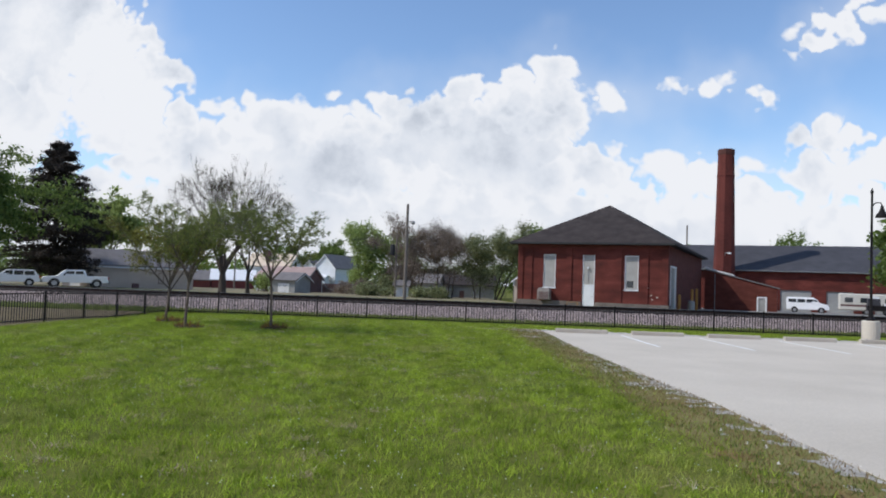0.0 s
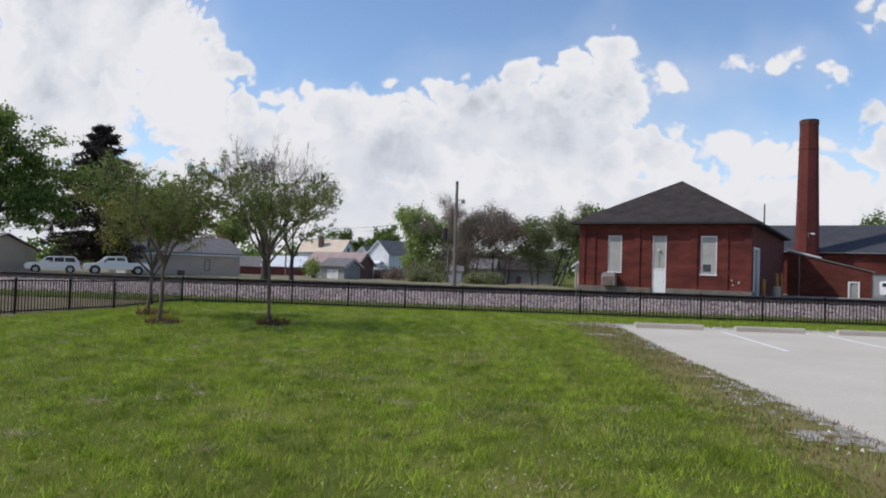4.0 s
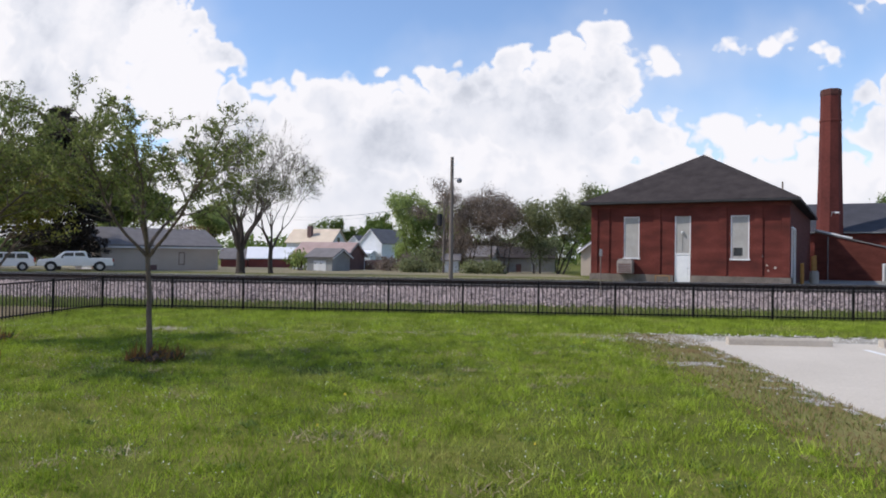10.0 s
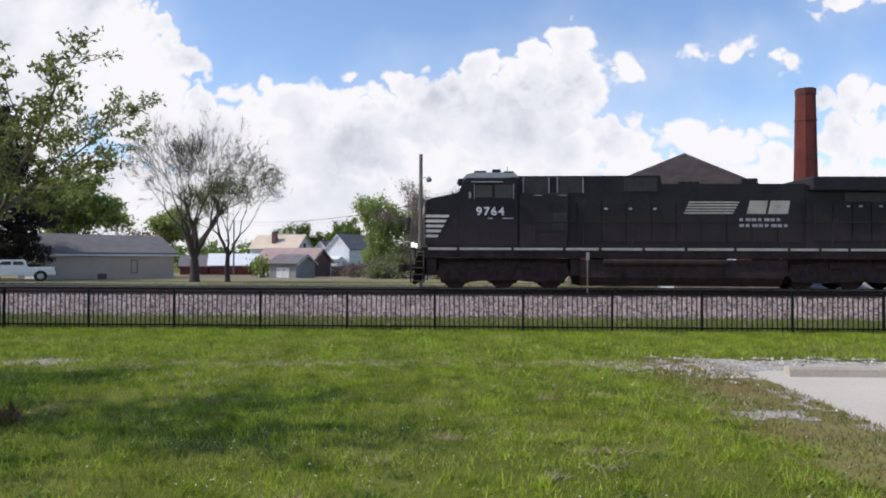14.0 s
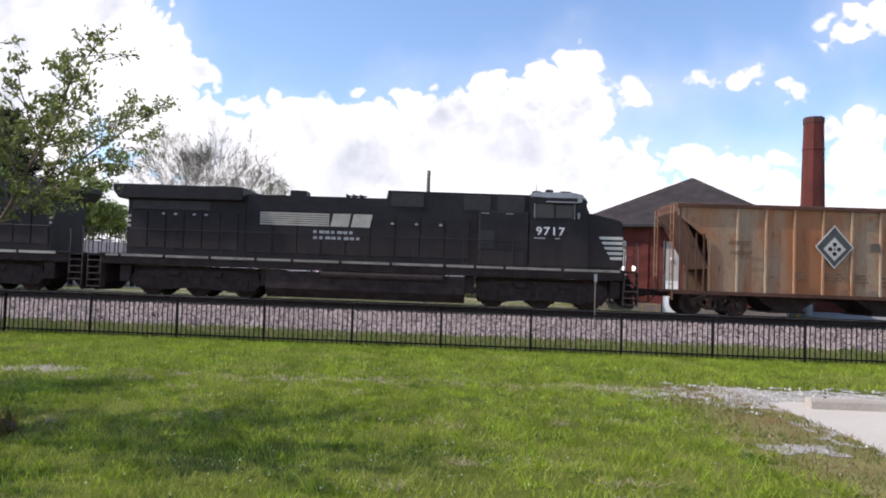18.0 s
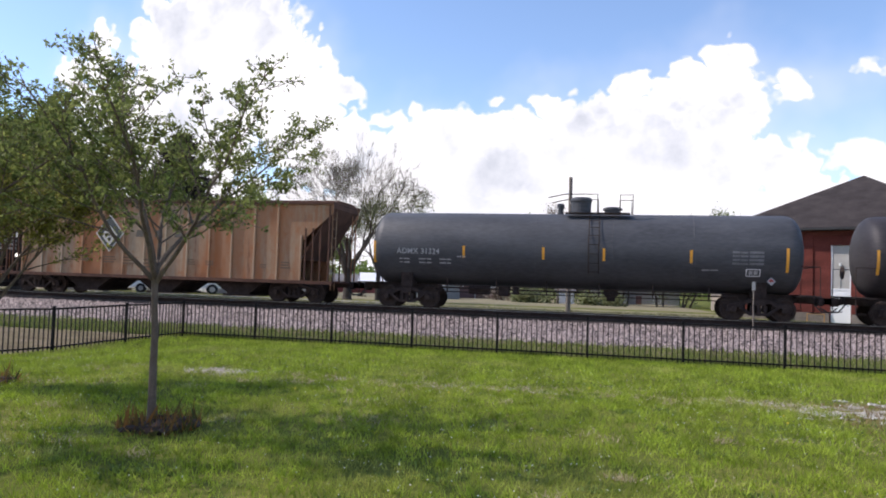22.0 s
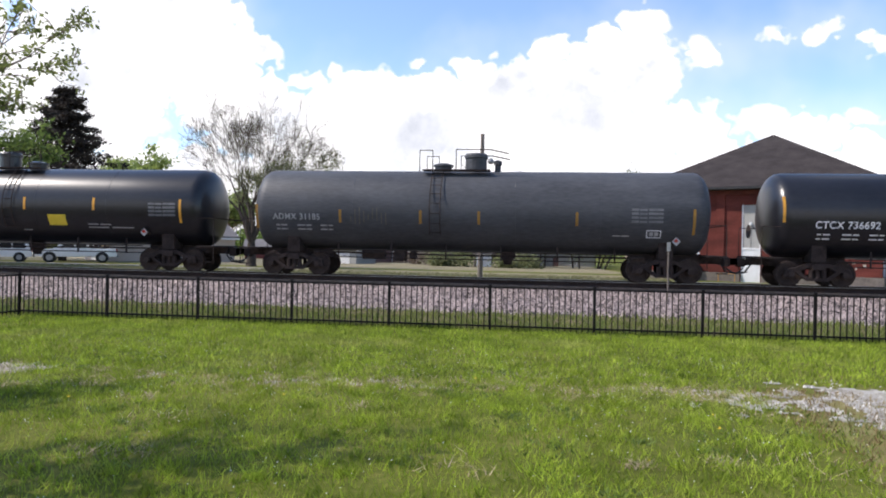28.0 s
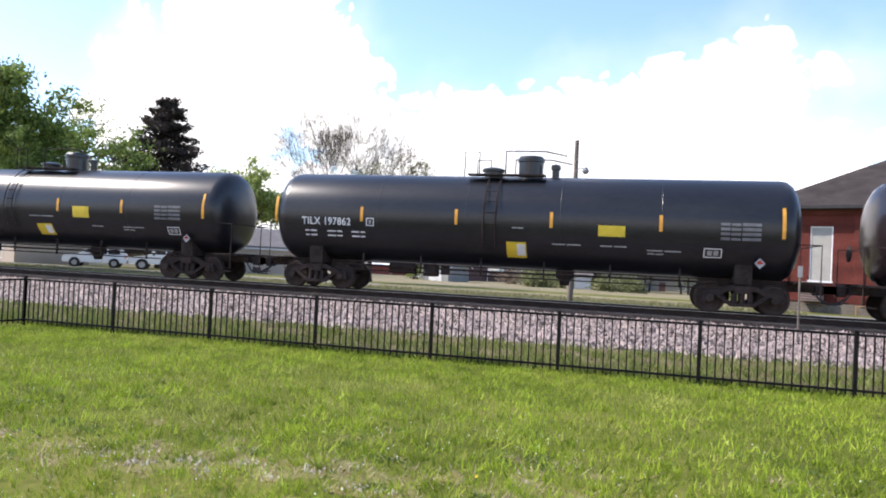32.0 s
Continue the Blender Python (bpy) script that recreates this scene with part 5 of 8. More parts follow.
def lawn_tree(x, y, seed, fork_z, limbs, reach, leaves, leaf_size, clump, label, crown, wide=0.75, tone="leaf_young", turn=0):
    """A vase-shaped young tree: a few long limbs that curve upward, side shoots along them, leaves in small tufts on the twigs."""
    rng = np.random.default_rng(seed)
    ob = thing("young_tree", label, "tree", pose(x, y, ground_z(x, y), 0, 0, turn), "young lawn trees")
    bm, tufts = bmesh.new(), []
    p, r = Vector((0, 0, -0.1)), 0.046
    for k in range(5):
        q = Vector((rng.normal(0, 0.012) + 0.015 * k, rng.normal(0, 0.012), fork_z * (k + 1) / 5))
        tube(bm, p, q, r * (1.35 if k == 0 else 1), r * 0.93, n=9, cap=False)
        p, r = q, r * 0.93
    drift = Vector((0.012, 0, 0))

    def twig(pos, d, length):
        s = Vector(rng.normal(0, 1, 3)).normalized()
        w = (d * 0.7 + s * 0.75 + Vector((0, 0, 0.1))).normalized()
        e = pos + w * length
        mid = pos.lerp(e, 0.5) + Vector(rng.normal(0, 0.02, 3))
        tube(bm, pos, mid, 0.005, 0.004, n=3, cap=False)
        tube(bm, mid, e, 0.004, 0.002, n=3, cap=False)
        for f in (0.35, 0.65, 0.9, 1.0):
            if rng.random() < 0.8:
                tufts.append(tuple(pos.lerp(e, f)))

    def shoot(pos, d, length, rad, n, bare, rise=0.05):
        """A bent shoot; twigs stand on it past its bare foot. Gives the points along it."""
        along = []
        for j in range(n):
            d = (d + Vector((rng.normal(0, 0.09), rng.normal(0, 0.09), rise + rng.normal(0, 0.05))) + drift).normalized()
            nxt = pos + d * length / n
            r2 = max(0.0035, rad * (0.87 if n > 6 else 0.8))
            tube(bm, pos, nxt, rad, r2, n=5, cap=False)
            pos, rad = nxt, r2
            along.append((pos.copy(), d.copy(), rad))
            if j >= bare:
                for _ in range(2):
                    twig(pos, d, (0.10 + 0.26 * rng.random()) * (1.1 - 0.5 * j / n))
                tufts.append(tuple(pos))
        return along

    for k in range(limbs):
        a = 6.283 * k / limbs + rng.normal(0, 0.2)
        tilt = wide * (0.5 + 0.45 * rng.random()) if k else 0.12
        d = Vector((math.cos(a) * math.sin(tilt), math.sin(a) * math.sin(tilt), math.cos(tilt)))
        base = Vector((p.x, p.y, fork_z - 0.28 * rng.random() * (k > 0)))
        spine = shoot(base, d, reach * (0.85 + 0.3 * rng.random()), 0.030, 10, 4, 0.03)
        for j, (q, dd, rr) in enumerate(spine):
            if j < 2:
                continue
            for _ in range(2 if j < 7 else 1):
                side = dd.orthogonal().normalized()
                side.rotate(Matrix.Rotation(rng.random() * 6.283, 3, dd))
                w = (dd * 0.75 + side * 0.75 + Vector((0, 0, 0.08))).normalized()
                shoot(q, w, reach * (0.42 - 0.028 * j) * (0.7 + 0.6 * rng.random()), rr * 0.55, 5, 1)
    tufts = fit_crown(bm, tufts, fork_z * 0.95, *crown)
    part("trunk", bm, M["bark_young"], ob, smooth=True)
    leaf_cloud("crown", tufts, clump, leaves, leaf_size, M[tone], ob, rng, flat=0.8, blow=(0.04, 0, 0))


YOUNG = [(-4.22, 23.1), (-6.62, 22.35), (-8.1, 24.7)]
lawn_tree(*YOUNG[0], 11, 1.65, 6, 2.45, 18000, 0.025, 0.05, "young lawn tree with open vase-shaped branching and sparse leaves", (1.5, 4.05), wide=0.92, turn=170)
lawn_tree(*YOUNG[1], 12, 1.5, 6, 2.3, 18000, 0.026, 0.065, "young lawn tree with upright shoots and fresh leaves", (1.35, 3.9), wide=0.85)
lawn_tree(*YOUNG[2], 15, 1.3, 7, 1.85, 15000, 0.034, 0.09, "young lawn tree with a dense olive crown by the fence", (1.3, 3.5), wide=0.95, tone="leaf_olive")
for i, (x, y) in enumerate(YOUNG):
    mulch(x + 0.1, y, 0.36, 40 + i)

# bare-limbed tree behind the track, thin fresh leaf on one side
tree("bare_tree", "tall bare-limbed tree with fine twigs, hardly in leaf", far(-21.7, 74.0), 1.9, 0.40, 2.7, 7, 2600, 0.06, 0.35, M["leaf_dull"], M["bark"], 21, spread=0.42, shrink=0.78, kids=(2, 3), up=0.06, fork=7, min_r=0.010, gnarl=0.13, crown=(4.8, 13.2))
tree("leafing_tree", "tree in thin dull green leaf beside the bare one", far(-19.6, 76.0), 2.2, 0.22, 1.9, 6, 9000, 0.075, 0.42, M["leaf_dull"], M["bark"], 22, spread=0.36, shrink=0.77, up=0.12, fork=4, min_r=0.011, reach=3, crown=(3.3, 10.5))
# big green street trees
for k, (x, y) in enumerate(((-42.3, 60.2), (-68, 82))):
    tree("shade_tree", "large full green shade tree over a street", far(x, y), 2.9, 0.5, 3.5, 5, 56000, 0.16, 0.8, M["leaf_green"], M["bark"], 23 + k, spread=0.62, shrink=0.77, up=0.06, fork=6, min_r=0.03, gnarl=0.18, reach=2, flat=0.4, group="street trees", crown=((6.3, 8.6)[k], (13.3, 16.6)[k]))
tree("yard_tree", "low light green tree behind the tan house", far(-42.4, 117), 2.0, 0.25, 2.2, 4, 6000, 0.3, 1.0, M["leaf_light"], M["bark"], 27, spread=0.5, up=0.15, fork=4, min_r=0.03, group="yard trees")
tree("yard_tree", "light green tree behind the tan house", far(-53, 111), 2.0, 0.3, 3.1, 4, 12000, 0.3, 1.1, M["leaf_light"], M["bark"], 25, spread=0.5, up=0.15, fork=4, min_r=0.03, group="yard trees")
tree("yard_tree", "light green tree behind the tan house", far(-48.5, 103), 2.0, 0.3, 3.3, 4, 8000, 0.28, 0.9, M["leaf_light"], M["bark"], 26, spread=0.45, up=0.2, fork=4, min_r=0.03, group="yard trees")


def conifer(at, h, seed):
    """A broad old spruce-like tree: boughs in uneven storeys, each with drooping sprays, gaps between them."""
    rng = np.random.default_rng(seed)
    ob = thing("conifer", "dark tall conifer with drooping reddish-black boughs", "tree", at)
    bm, tips = bmesh.new(), []
    tube(bm, (0, 0, -0.2), (0, 0, h), 0.38, 0.05, n=8)
    z = 1.7
    while z < h - 0.2:
        f = (h - z) / (h - 1.7)
        wide = 0.4 + 5.0 * min(1.0, f * 2.0) ** 0.85
        n = 6 + int(3 * f)
        for k in range(n):
            a = 6.283 * k / n + rng.normal(0, 0.35)
            L = wide * (0.55 + 0.55 * rng.random())
            rise = 0.16 * L * (0.9 - 1.5 * f) + rng.normal(0, 0.38)
            out = Vector((math.cos(a), math.sin(a), 0))
            prev = Vector((0, 0, z))
            for j in range(1, 6):
                q = Vector((0, 0, z)) + out * L * j / 5 + Vector((0, 0, rise * (j / 5) ** 1.4 + 0.12 * math.sin(j)))
                tube(bm, prev, q, 0.06 * (1 - j / 7), 0.06 * (1 - (j + 1) / 7), n=4, cap=False)
                prev = q
                if j > 1 or f < 0.25:
                    cross = Vector((-out.y, out.x, 0))
                    for side in (-1, 0, 1):
                        tips.append(tuple(q + cross * side * 0.30 * L * (1.1 - j / 6) * (0.5 + rng.random()) - Vector((0, 0, 0.12))))
        z += 0.42 + 0.28 * rng.random()
    part("trunk", bm, M["bark"], ob)
    leaf_cloud("crown", tips, 0.36, 64000, 0.13, M["needle"], ob, rng, flat=0.7)
    return ob


conifer(far(-42.8, 80.5), 16.0, 31)


def shrub_mass(name, label, x0, x1, y, h, n, leaf, seed, size=0.3, wood=M["bark"], bare=False, full=True):
    """A broad ragged tree or bush made of several stems."""
    rng = np.random.default_rng(seed)
    ob = thing(name, label, "tree", far((x0 + x1) / 2, y))
    tips, pts = [], []
    w = x1 - x0
    stems = max(3, int(w / 1.6))
    for k in range(stems):
        bm = bmesh.new()
        bx = (rng.random() - 0.5) * w * 0.95
        hh = h * (0.7 + 0.35 * rng.random())
        grow(bm, rng, (bx * 0.6, rng.normal(0, 0.8), -0.1), (bx * 0.06, 0, 1), hh * 0.42, 0.13, 4 if bare else 3, tips, 0.45, 0.7, (2, 3), 0.15, 0.15, 5, 0.02, pts)
        part("stem", bm, wood, ob)
    # lower and inner boughs, so that the crown reaches well down
    u = rng.normal(0, 1, (int(12 + w * 8), 3))
    u /= np.linalg.norm(u, axis=1)[:, None] * (1 + 0.5 * rng.random((len(u), 1)))
    if full:
        pts += [tuple(q) for q in u * np.array([w * 0.5, w * 0.3, h * 0.36]) + np.array([0, 0, h * 0.52])] * 3
    leaf_cloud("crown", tips + pts, 0.85, n, size, leaf, ob, rng, flat=0.8)
    return ob


# the ragged belt behind the pole and the works
shrub_mass("green_tree", "rounded light green tree in a back yard", -16.6, -7.0, 136, 11.6, 26000, M["leaf_light"], 51, size=0.19)
shrub_mass("green_tree", "dark green distant tree over a roof", -36, -26, 198, 12.5, 16000, M["leaf_green"], 52)
shrub_mass("green_tree", "dark green distant tree over a roof", -46, -36, 200, 10.0, 8000, M["leaf_green"], 58)
shrub_mass("bare_thicket", "brown budding tree with tangled bare twigs", -7.4, -1.0, 107, 9.6, 24000, M["leaf_brown"], 53, size=0.10, bare=True)
shrub_mass("bare_thicket", "brown budding tree with tangled bare twigs", -2.2, 4.2, 107, 10.0, 24000, M["leaf_brown"], 54, size=0.10, bare=True)
shrub_mass("thin_tree", "thin-leaved dull green tree beside the workshop", 2.8, 11.6, 106.5, 11.2, 26000, M["leaf_dull"], 55, size=0.13)
shrub_mass("rusty_bush", "small rust-brown bush behind the tan house", -37.5, -33.0, 97, 5.6, 2600, M["leaf_rust"], 61, size=0.16)
shrub_mass("green_tree", "green tree behind the workshop roof", 13, 22, 118, 13.6, 9000, M["leaf_green"], 56)
shrub_mass("green_tree", "green tree beyond the long shed", 66, 78, 140, 13.0, 9000, M["leaf_green"], 57)
shrub_mass("green_tree", "green tree beyond the long shed", 44, 50, 135, 9.6, 3500, M["leaf_light"], 59)
shrub_mass("green_tree", "bushy green tree beside the parking lot", 41.3, 56, 66, 9.6, 22000, M["leaf_green"], 60)
for k, (x0, x1, y, h, n, m) in enumerate(((-17.0, -14.2, 140, 3.6, 2600, "leaf_light"), (-11, -3, 134, 5.4, 8000, "leaf_brown"), (-5, 4, 135, 5.2, 8000, "leaf_dark"), (3, 14, 134, 6.0, 9000, "leaf_dull"), (-16, -9, 112, 1.7, 3200, "leaf_brown"), (-12, -6.2, 100, 1.2, 2600, "leaf_dull"), (-3.2, 1.5, 96, 1.0, 1800, "leaf_dull"), (-28.5, -26, 112, 2.0, 900, "leaf_green"), (-9, -6.5, 104, 2.4, 900, "leaf_dull"), (-25.5, -24.6, 105, 2.4, 500, "leaf_light"))):
    shrub_mass("shrub", "low leafy green shrub", x0, x1, y, h, n, M[m], 70 + k, size=0.2)["category"] = "shrub"
# distant wood along the horizon
rngw = np.random.default_rng(5)
hw = thing("far_wood", "distant line of green trees on the horizon", "trees", kind="stuff")
cs = [(x + rngw.normal(0, 3), 230 + rngw.normal(0, 10), -1 + h * (0.35 + 0.65 * rngw.random())) for x in range(-240, 260, 3) for h in (2.5, 5, 7.5)]
leaf_cloud("crowns", cs, 3.0, 26000, 0.8, M["leaf_green"], hw, rngw, flat=0.6)

# ---- poles, lamp, parked cars, small things ----
def utility_pole(x, y, h, label, arm=True):
    ob = thing("utility_pole", label, "pole", pose(x, y, ground_z(x, y)))
    part("pole", tube(bmesh.new(), (0, 0, -0.3), (0, 0, h), 0.15, 0.10, n=10), M["wood_pole"], ob)
    if arm:
        part("lamp_arm", pipe(bmesh.new(), [(0, -0.1, h - 1.5), (0.25, -0.15, h - 1.35), (0.45, -0.2, h - 1.4)], 0.025), M["metal_grey"], ob)
        part("lamp_head", lathe(bmesh.new(), [(0.06, 0.12), (0.16, 0.0), (0.17, -0.08), (0.1, -0.2)], n=12, centre=(0.48, -0.2, h - 1.45)), M["metal_grey"], ob, "small grey yard light")
    return ob


utility_pole(-2.0, 57.6, 7.9, "weathered wooden utility pole with small yard light")
p2 = utility_pole(-5.8, 101.7, 9.2, "wooden power pole with crossarm and transformer", arm=False)
part("crossarm", boxes((-1.2, -0.08, 8.7, 0.5, 0.04, 8.84)), M["wood_pole"], p2)
part("transformer", lathe(bmesh.new(), [(0.3, 5.9), (0.34, 5.95), (0.34, 7.3), (0.26, 7.4)], n=12, centre=(-0.55, -0.1, 0)), M["dark"], p2, "dark transformer can")
utility_pole(-37.0, 130, 9.0, "thin distant wooden pole", arm=False)


def power_line(a, b, sag):
    """Three thin wires that hang between two poles."""
    ob = thing("power_line", "thin sagging overhead wires between wooden poles", "cable")
    for k in range(3):
        off = Vector((0.5 * k - 0.9, 0, -0.45 if k == 2 else 0))
        pts = []
        for i in range(11):
            f = i / 10
            q = Vector(a).lerp(Vector(b), f) + off
            pts.append((q.x, q.y, q.z - 4 * sag * f * (1 - f)))
        part("wire", pipe(bmesh.new(), pts, 0.018, n=4), M["dark"], ob)


power_line((-5.8, 101.7, 8.0), (-37.0, 130.0, 7.7), 0.9)


def lot_lamp(x, y):
    ob = thing("street_lamp", "black lamp post on a concrete base at the lot edge", "street lamp", pose(x, y, ground_z(x, y)))
    part("base", lathe(bmesh.new(), [(0.30, -0.1), (0.30, 0.80), (0.27, 0.84)], n=20), M["concrete"], ob, "round concrete footing")
    part("base_plate", lathe(bmesh.new(), [(0.16, 0.84), (0.16, 0.88), (0.09, 0.95), (0.07, 1.25), (0.05, 1.3)], n=16), M["fence"], ob)
    part("post", tube(bmesh.new(), (0, 0, 1.2), (0, 0, 5.55), 0.05, 0.04, n=12), M["fence"], ob)
    part("finial", lathe(bmesh.new(), [(0.05, 5.5), (0.06, 5.56), (0.03, 5.62), (0.005, 5.7)], n=12), M["fence"], ob)
    part("arm", pipe(bmesh.new(), [(0, 0, 5.0), (0.14, 0, 5.16), (0.32, 0, 5.16), (0.37, 0, 5.06)], 0.022), M["fence"], ob)
    part("shade", lathe(bmesh.new(), [(0.03, 5.08), (0.06, 4.98), (0.10, 4.84), (0.20, 4.72), (0.22, 4.62), (0.20, 4.62)], n=20, centre=(0.37, 0, 0)), M["fence"], ob, "black bell shade")
    return ob


lot_lamp(16.68, 26.9)


def car_body(profile, w, mat, parent, name="body", tuck=0.12):
    """A body from a side outline, narrowed towards the roof."""
    bm = bmesh.new()
    prism(bm, profile, -w / 2, w / 2)
    top = max(z for _, z in profile)
    belt = top * 0.58
    for v in bm.verts:
        if v.co.z > belt:
            v.co.y *= 1 - tuck * (v.co.z - belt) / (top - belt)
    bmesh.ops.bevel(bm, geom=bm.edges[:], offset=0.045, segments=2, affect="EDGES", clamp_overlap=True)
    return part(name, bm, mat, parent, smooth=False)


def wheel_part(parent, x, y, r=0.37):
    t = part("wheel", lathe(bmesh.new(), [(r * 0.6, -0.11), (r * 0.95, -0.11), (r, -0.07), (r, 0.07), (r * 0.95, 0.11), (r * 0.6, 0.11)], axis="y", n=20, centre=(x, y, r)), M["tyre"], parent)
    part("rim", lathe(bmesh.new(), [(r * 0.6, -0.12), (r * 0.5, -0.10), (0.05, -0.13)], axis="y", n=14, centre=(x, y, r)), M["rim"], t)


def pickup(at):
    ob = thing("pickup_truck", "white crew-cab pickup truck parked on the street", "car", at)
    car_body([(0.05, 0.45), (0.0, 0.75), (0.1, 1.0), (1.25, 1.12), (1.95, 1.75), (3.55, 1.78), (3.75, 1.15), (5.6, 1.15), (5.65, 0.5)], 1.9, M["car_white"], ob)
    for y in (-0.885, 0.885):
        part("side_window", prism(bmesh.new(), [(1.65, 1.2), (2.05, 1.62), (2.65, 1.64), (2.65, 1.2)], y - 0.02, y + 0.02), M["glass"], ob)
        part("side_window", prism(bmesh.new(), [(2.75, 1.2), (2.75, 1.64), (3.4, 1.64), (3.55, 1.2)], y - 0.02, y + 0.02), M["glass"], ob)
        for x in (1.0, 4.6):
            part("wheel_arch", lathe(bmesh.new(), [(0.46, -0.02), (0.46, 0.02)], axis="y", n=20, centre=(x, y * 1.065, 0.42)), M["dark"], ob)
            wheel_part(ob, x, y * 1.0, 0.4)
        part("tail_light", boxes((5.5, y - 0.03, 0.85, 5.67, y + 0.06, 1.1)), M["tail_light"], ob)
        part("mirror", boxes((1.75, y * 1.08 - 0.06, 1.15, 1.9, y * 1.08 + 0.06, 1.32), bevel=0.02), M["dark"], ob)
    part("bumper", boxes((5.6, -0.9, 0.45, 5.75, 0.9, 0.65), bevel=0.02), M["metal_grey"], ob)
    part("bumper", boxes((-0.08, -0.9, 0.42, 0.06, 0.9, 0.66), bevel=0.02), M["metal_grey"], ob)
    return ob


def suv(at, label="white estate car parked on the street"):
    ob = thing("suv", label, "car", at)
    car_body([(0.05, 0.35), (0.0, 0.7), (0.15, 0.92), (1.15, 1.02), (1.9, 1.58), (4.2, 1.62), (4.7, 1.02), (4.75, 0.4)], 1.8, M["car_white"], ob)
    for y in (-0.84, 0.84):
        for a, b in ((1.55, 2.4), (2.5, 3.3), (3.4, 4.2)):
            part("side_window", prism(bmesh.new(), [(a, 1.08), (max(a, 1.85) if a < 2 else a, 1.48), (b, 1.5), (b + (0.1 if b > 4 else 0), 1.08)], y - 0.02, y + 0.02), M["glass"], ob)
        for x in (0.95, 3.85):
            part("wheel_arch", lathe(bmesh.new(), [(0.41, -0.02), (0.41, 0.02)], axis="y", n=20, centre=(x, y * 1.065, 0.36)), M["dark"], ob)
            wheel_part(ob, x, y, 0.35)
        part("tail_light", boxes((4.6, y - 0.03, 0.8, 4.77, y + 0.05, 1.05)), M["tail_light"], ob)
    return ob


def van(at):
    ob = thing("van", "white passenger van parked by the shed", "car", at)
    car_body([(0.05, 0.4), (0.0, 1.9), (0.2, 2.1), (3.6, 2.1), (4.35, 1.35), (5.3, 1.15), (5.5, 0.85), (5.5, 0.45)], 2.0, M["car_white"], ob)
    for y in (-0.94, 0.94):
        for a, b in ((0.3, 1.3), (1.45, 2.45), (2.6, 3.5)):
            part("side_window", boxes((a, y - 0.02, 1.4, b, y + 0.02, 1.85)), M["glass"], ob)
        part("side_window", prism(bmesh.new(), [(3.6, 1.38), (3.6, 1.85), (3.75, 1.85), (4.15, 1.38)], y - 0.02, y + 0.02), M["glass"], ob)
        for x in (1.1, 4.5):
            part("wheel_arch", lathe(bmesh.new(), [(0.43, -0.02), (0.43, 0.02)], axis="y", n=20, centre=(x, y * 1.065, 0.38)), M["dark"], ob)
            wheel_part(ob, x, y, 0.37)
    return ob


def camper(at):
    ob = thing("camper_trailer", "cream camper trailer parked by the shed", "trailer", at)
    bm = boxes((0, -1.1, 0.5, 6.2, 1.1, 2.6), bevel=0.12)
    part("body", bm, M["camper"], ob)
    part("stripe", boxes((0.15, -1.112, 1.0, 6.05, -1.102, 1.25)), M["siding_brown"], ob)
    for a, b in ((0.6, 1.5), (2.3, 3.2), (4.9, 5.6)):
        part("window", boxes((a, -1.125, 1.5, b, -1.103, 2.1)), M["glass"], ob)
    part("door", boxes((3.6, -1.125, 0.6, 4.3, -1.103, 2.35)), M["white"], ob)
    wheel_part(ob, 3.0, -0.98, 0.36)
    wheel_part(ob, 3.0, 0.98, 0.36)
    part("hitch", boxes((6.15, -0.1, 0.45, 7.3, 0.1, 0.6)), M["dark"], ob)
    return ob


pickup(far(-39.3, 72.2, 33) @ Matrix.Diagonal((1.07, 1, 1, 1)))
suv(far(-43.6, 69.8, 33))
van(WORKS @ pose(16.5, 39.5, ground_z(45, 93)) @ Matrix.Diagonal((0.89, 0.95, 0.93, 1)))
camper(WORKS @ pose(22.5, 40.5, ground_z(52, 91)))
suv(pose(15.9, 22.65, 0.012, 0, 0, -90), "white car nosing into a parking bay")
utility_pole(36.2, 104.0, 11.9, "thin wooden pole behind the brick works", arm=False)
suv(far(-14.5, 126, 10), "white car in a far driveway")

# small sign post at the ballast edge
sg = thing("rail_marker", "thin grey marker post with small white plate by the track", "sign", pose(5.3, 43.6, -0.2))
part("post", tube(bmesh.new(), (0, 0, -0.1), (0, 0, 2.1), 0.026, n=8), M["wood_pole"], sg)
part("plate", boxes((-0.06, -0.035, 1.8, 0.06, -0.029, 2.1)), M["siding_grey"], sg)
# posts and barrel by the workshop's side wall
for x, y, h in ((7.9, 3.0, 1.5), (8.3, 9.0, 2.0), (8.3, 13.0, 2.1)):
    b = thing("bollard", "rusty yellow guard post by the brick wall", "bollard", WORKS @ pose(x, y, -0.3), group="guard posts")
    part("post", tube(bmesh.new(), (0, 0, -0.1), (0, 0, h), 0.13, n=12), M["bollard"], b)
    part("cap", lathe(bmesh.new(), [(0.13, h), (0.1, h + 0.05), (0.02, h + 0.07)], n=12), M["bollard"], b)
barrel = thing("barrel", "pale upright barrel by the brick wall", "barrel", WORKS @ pose(8.5, 6.6, -0.3))
part("body", lathe(bmesh.new(), [(0.25, 0), (0.3, 0.1), (0.32, 0.5), (0.3, 0.9), (0.22, 1.0)], n=16), M["board"], barrel)


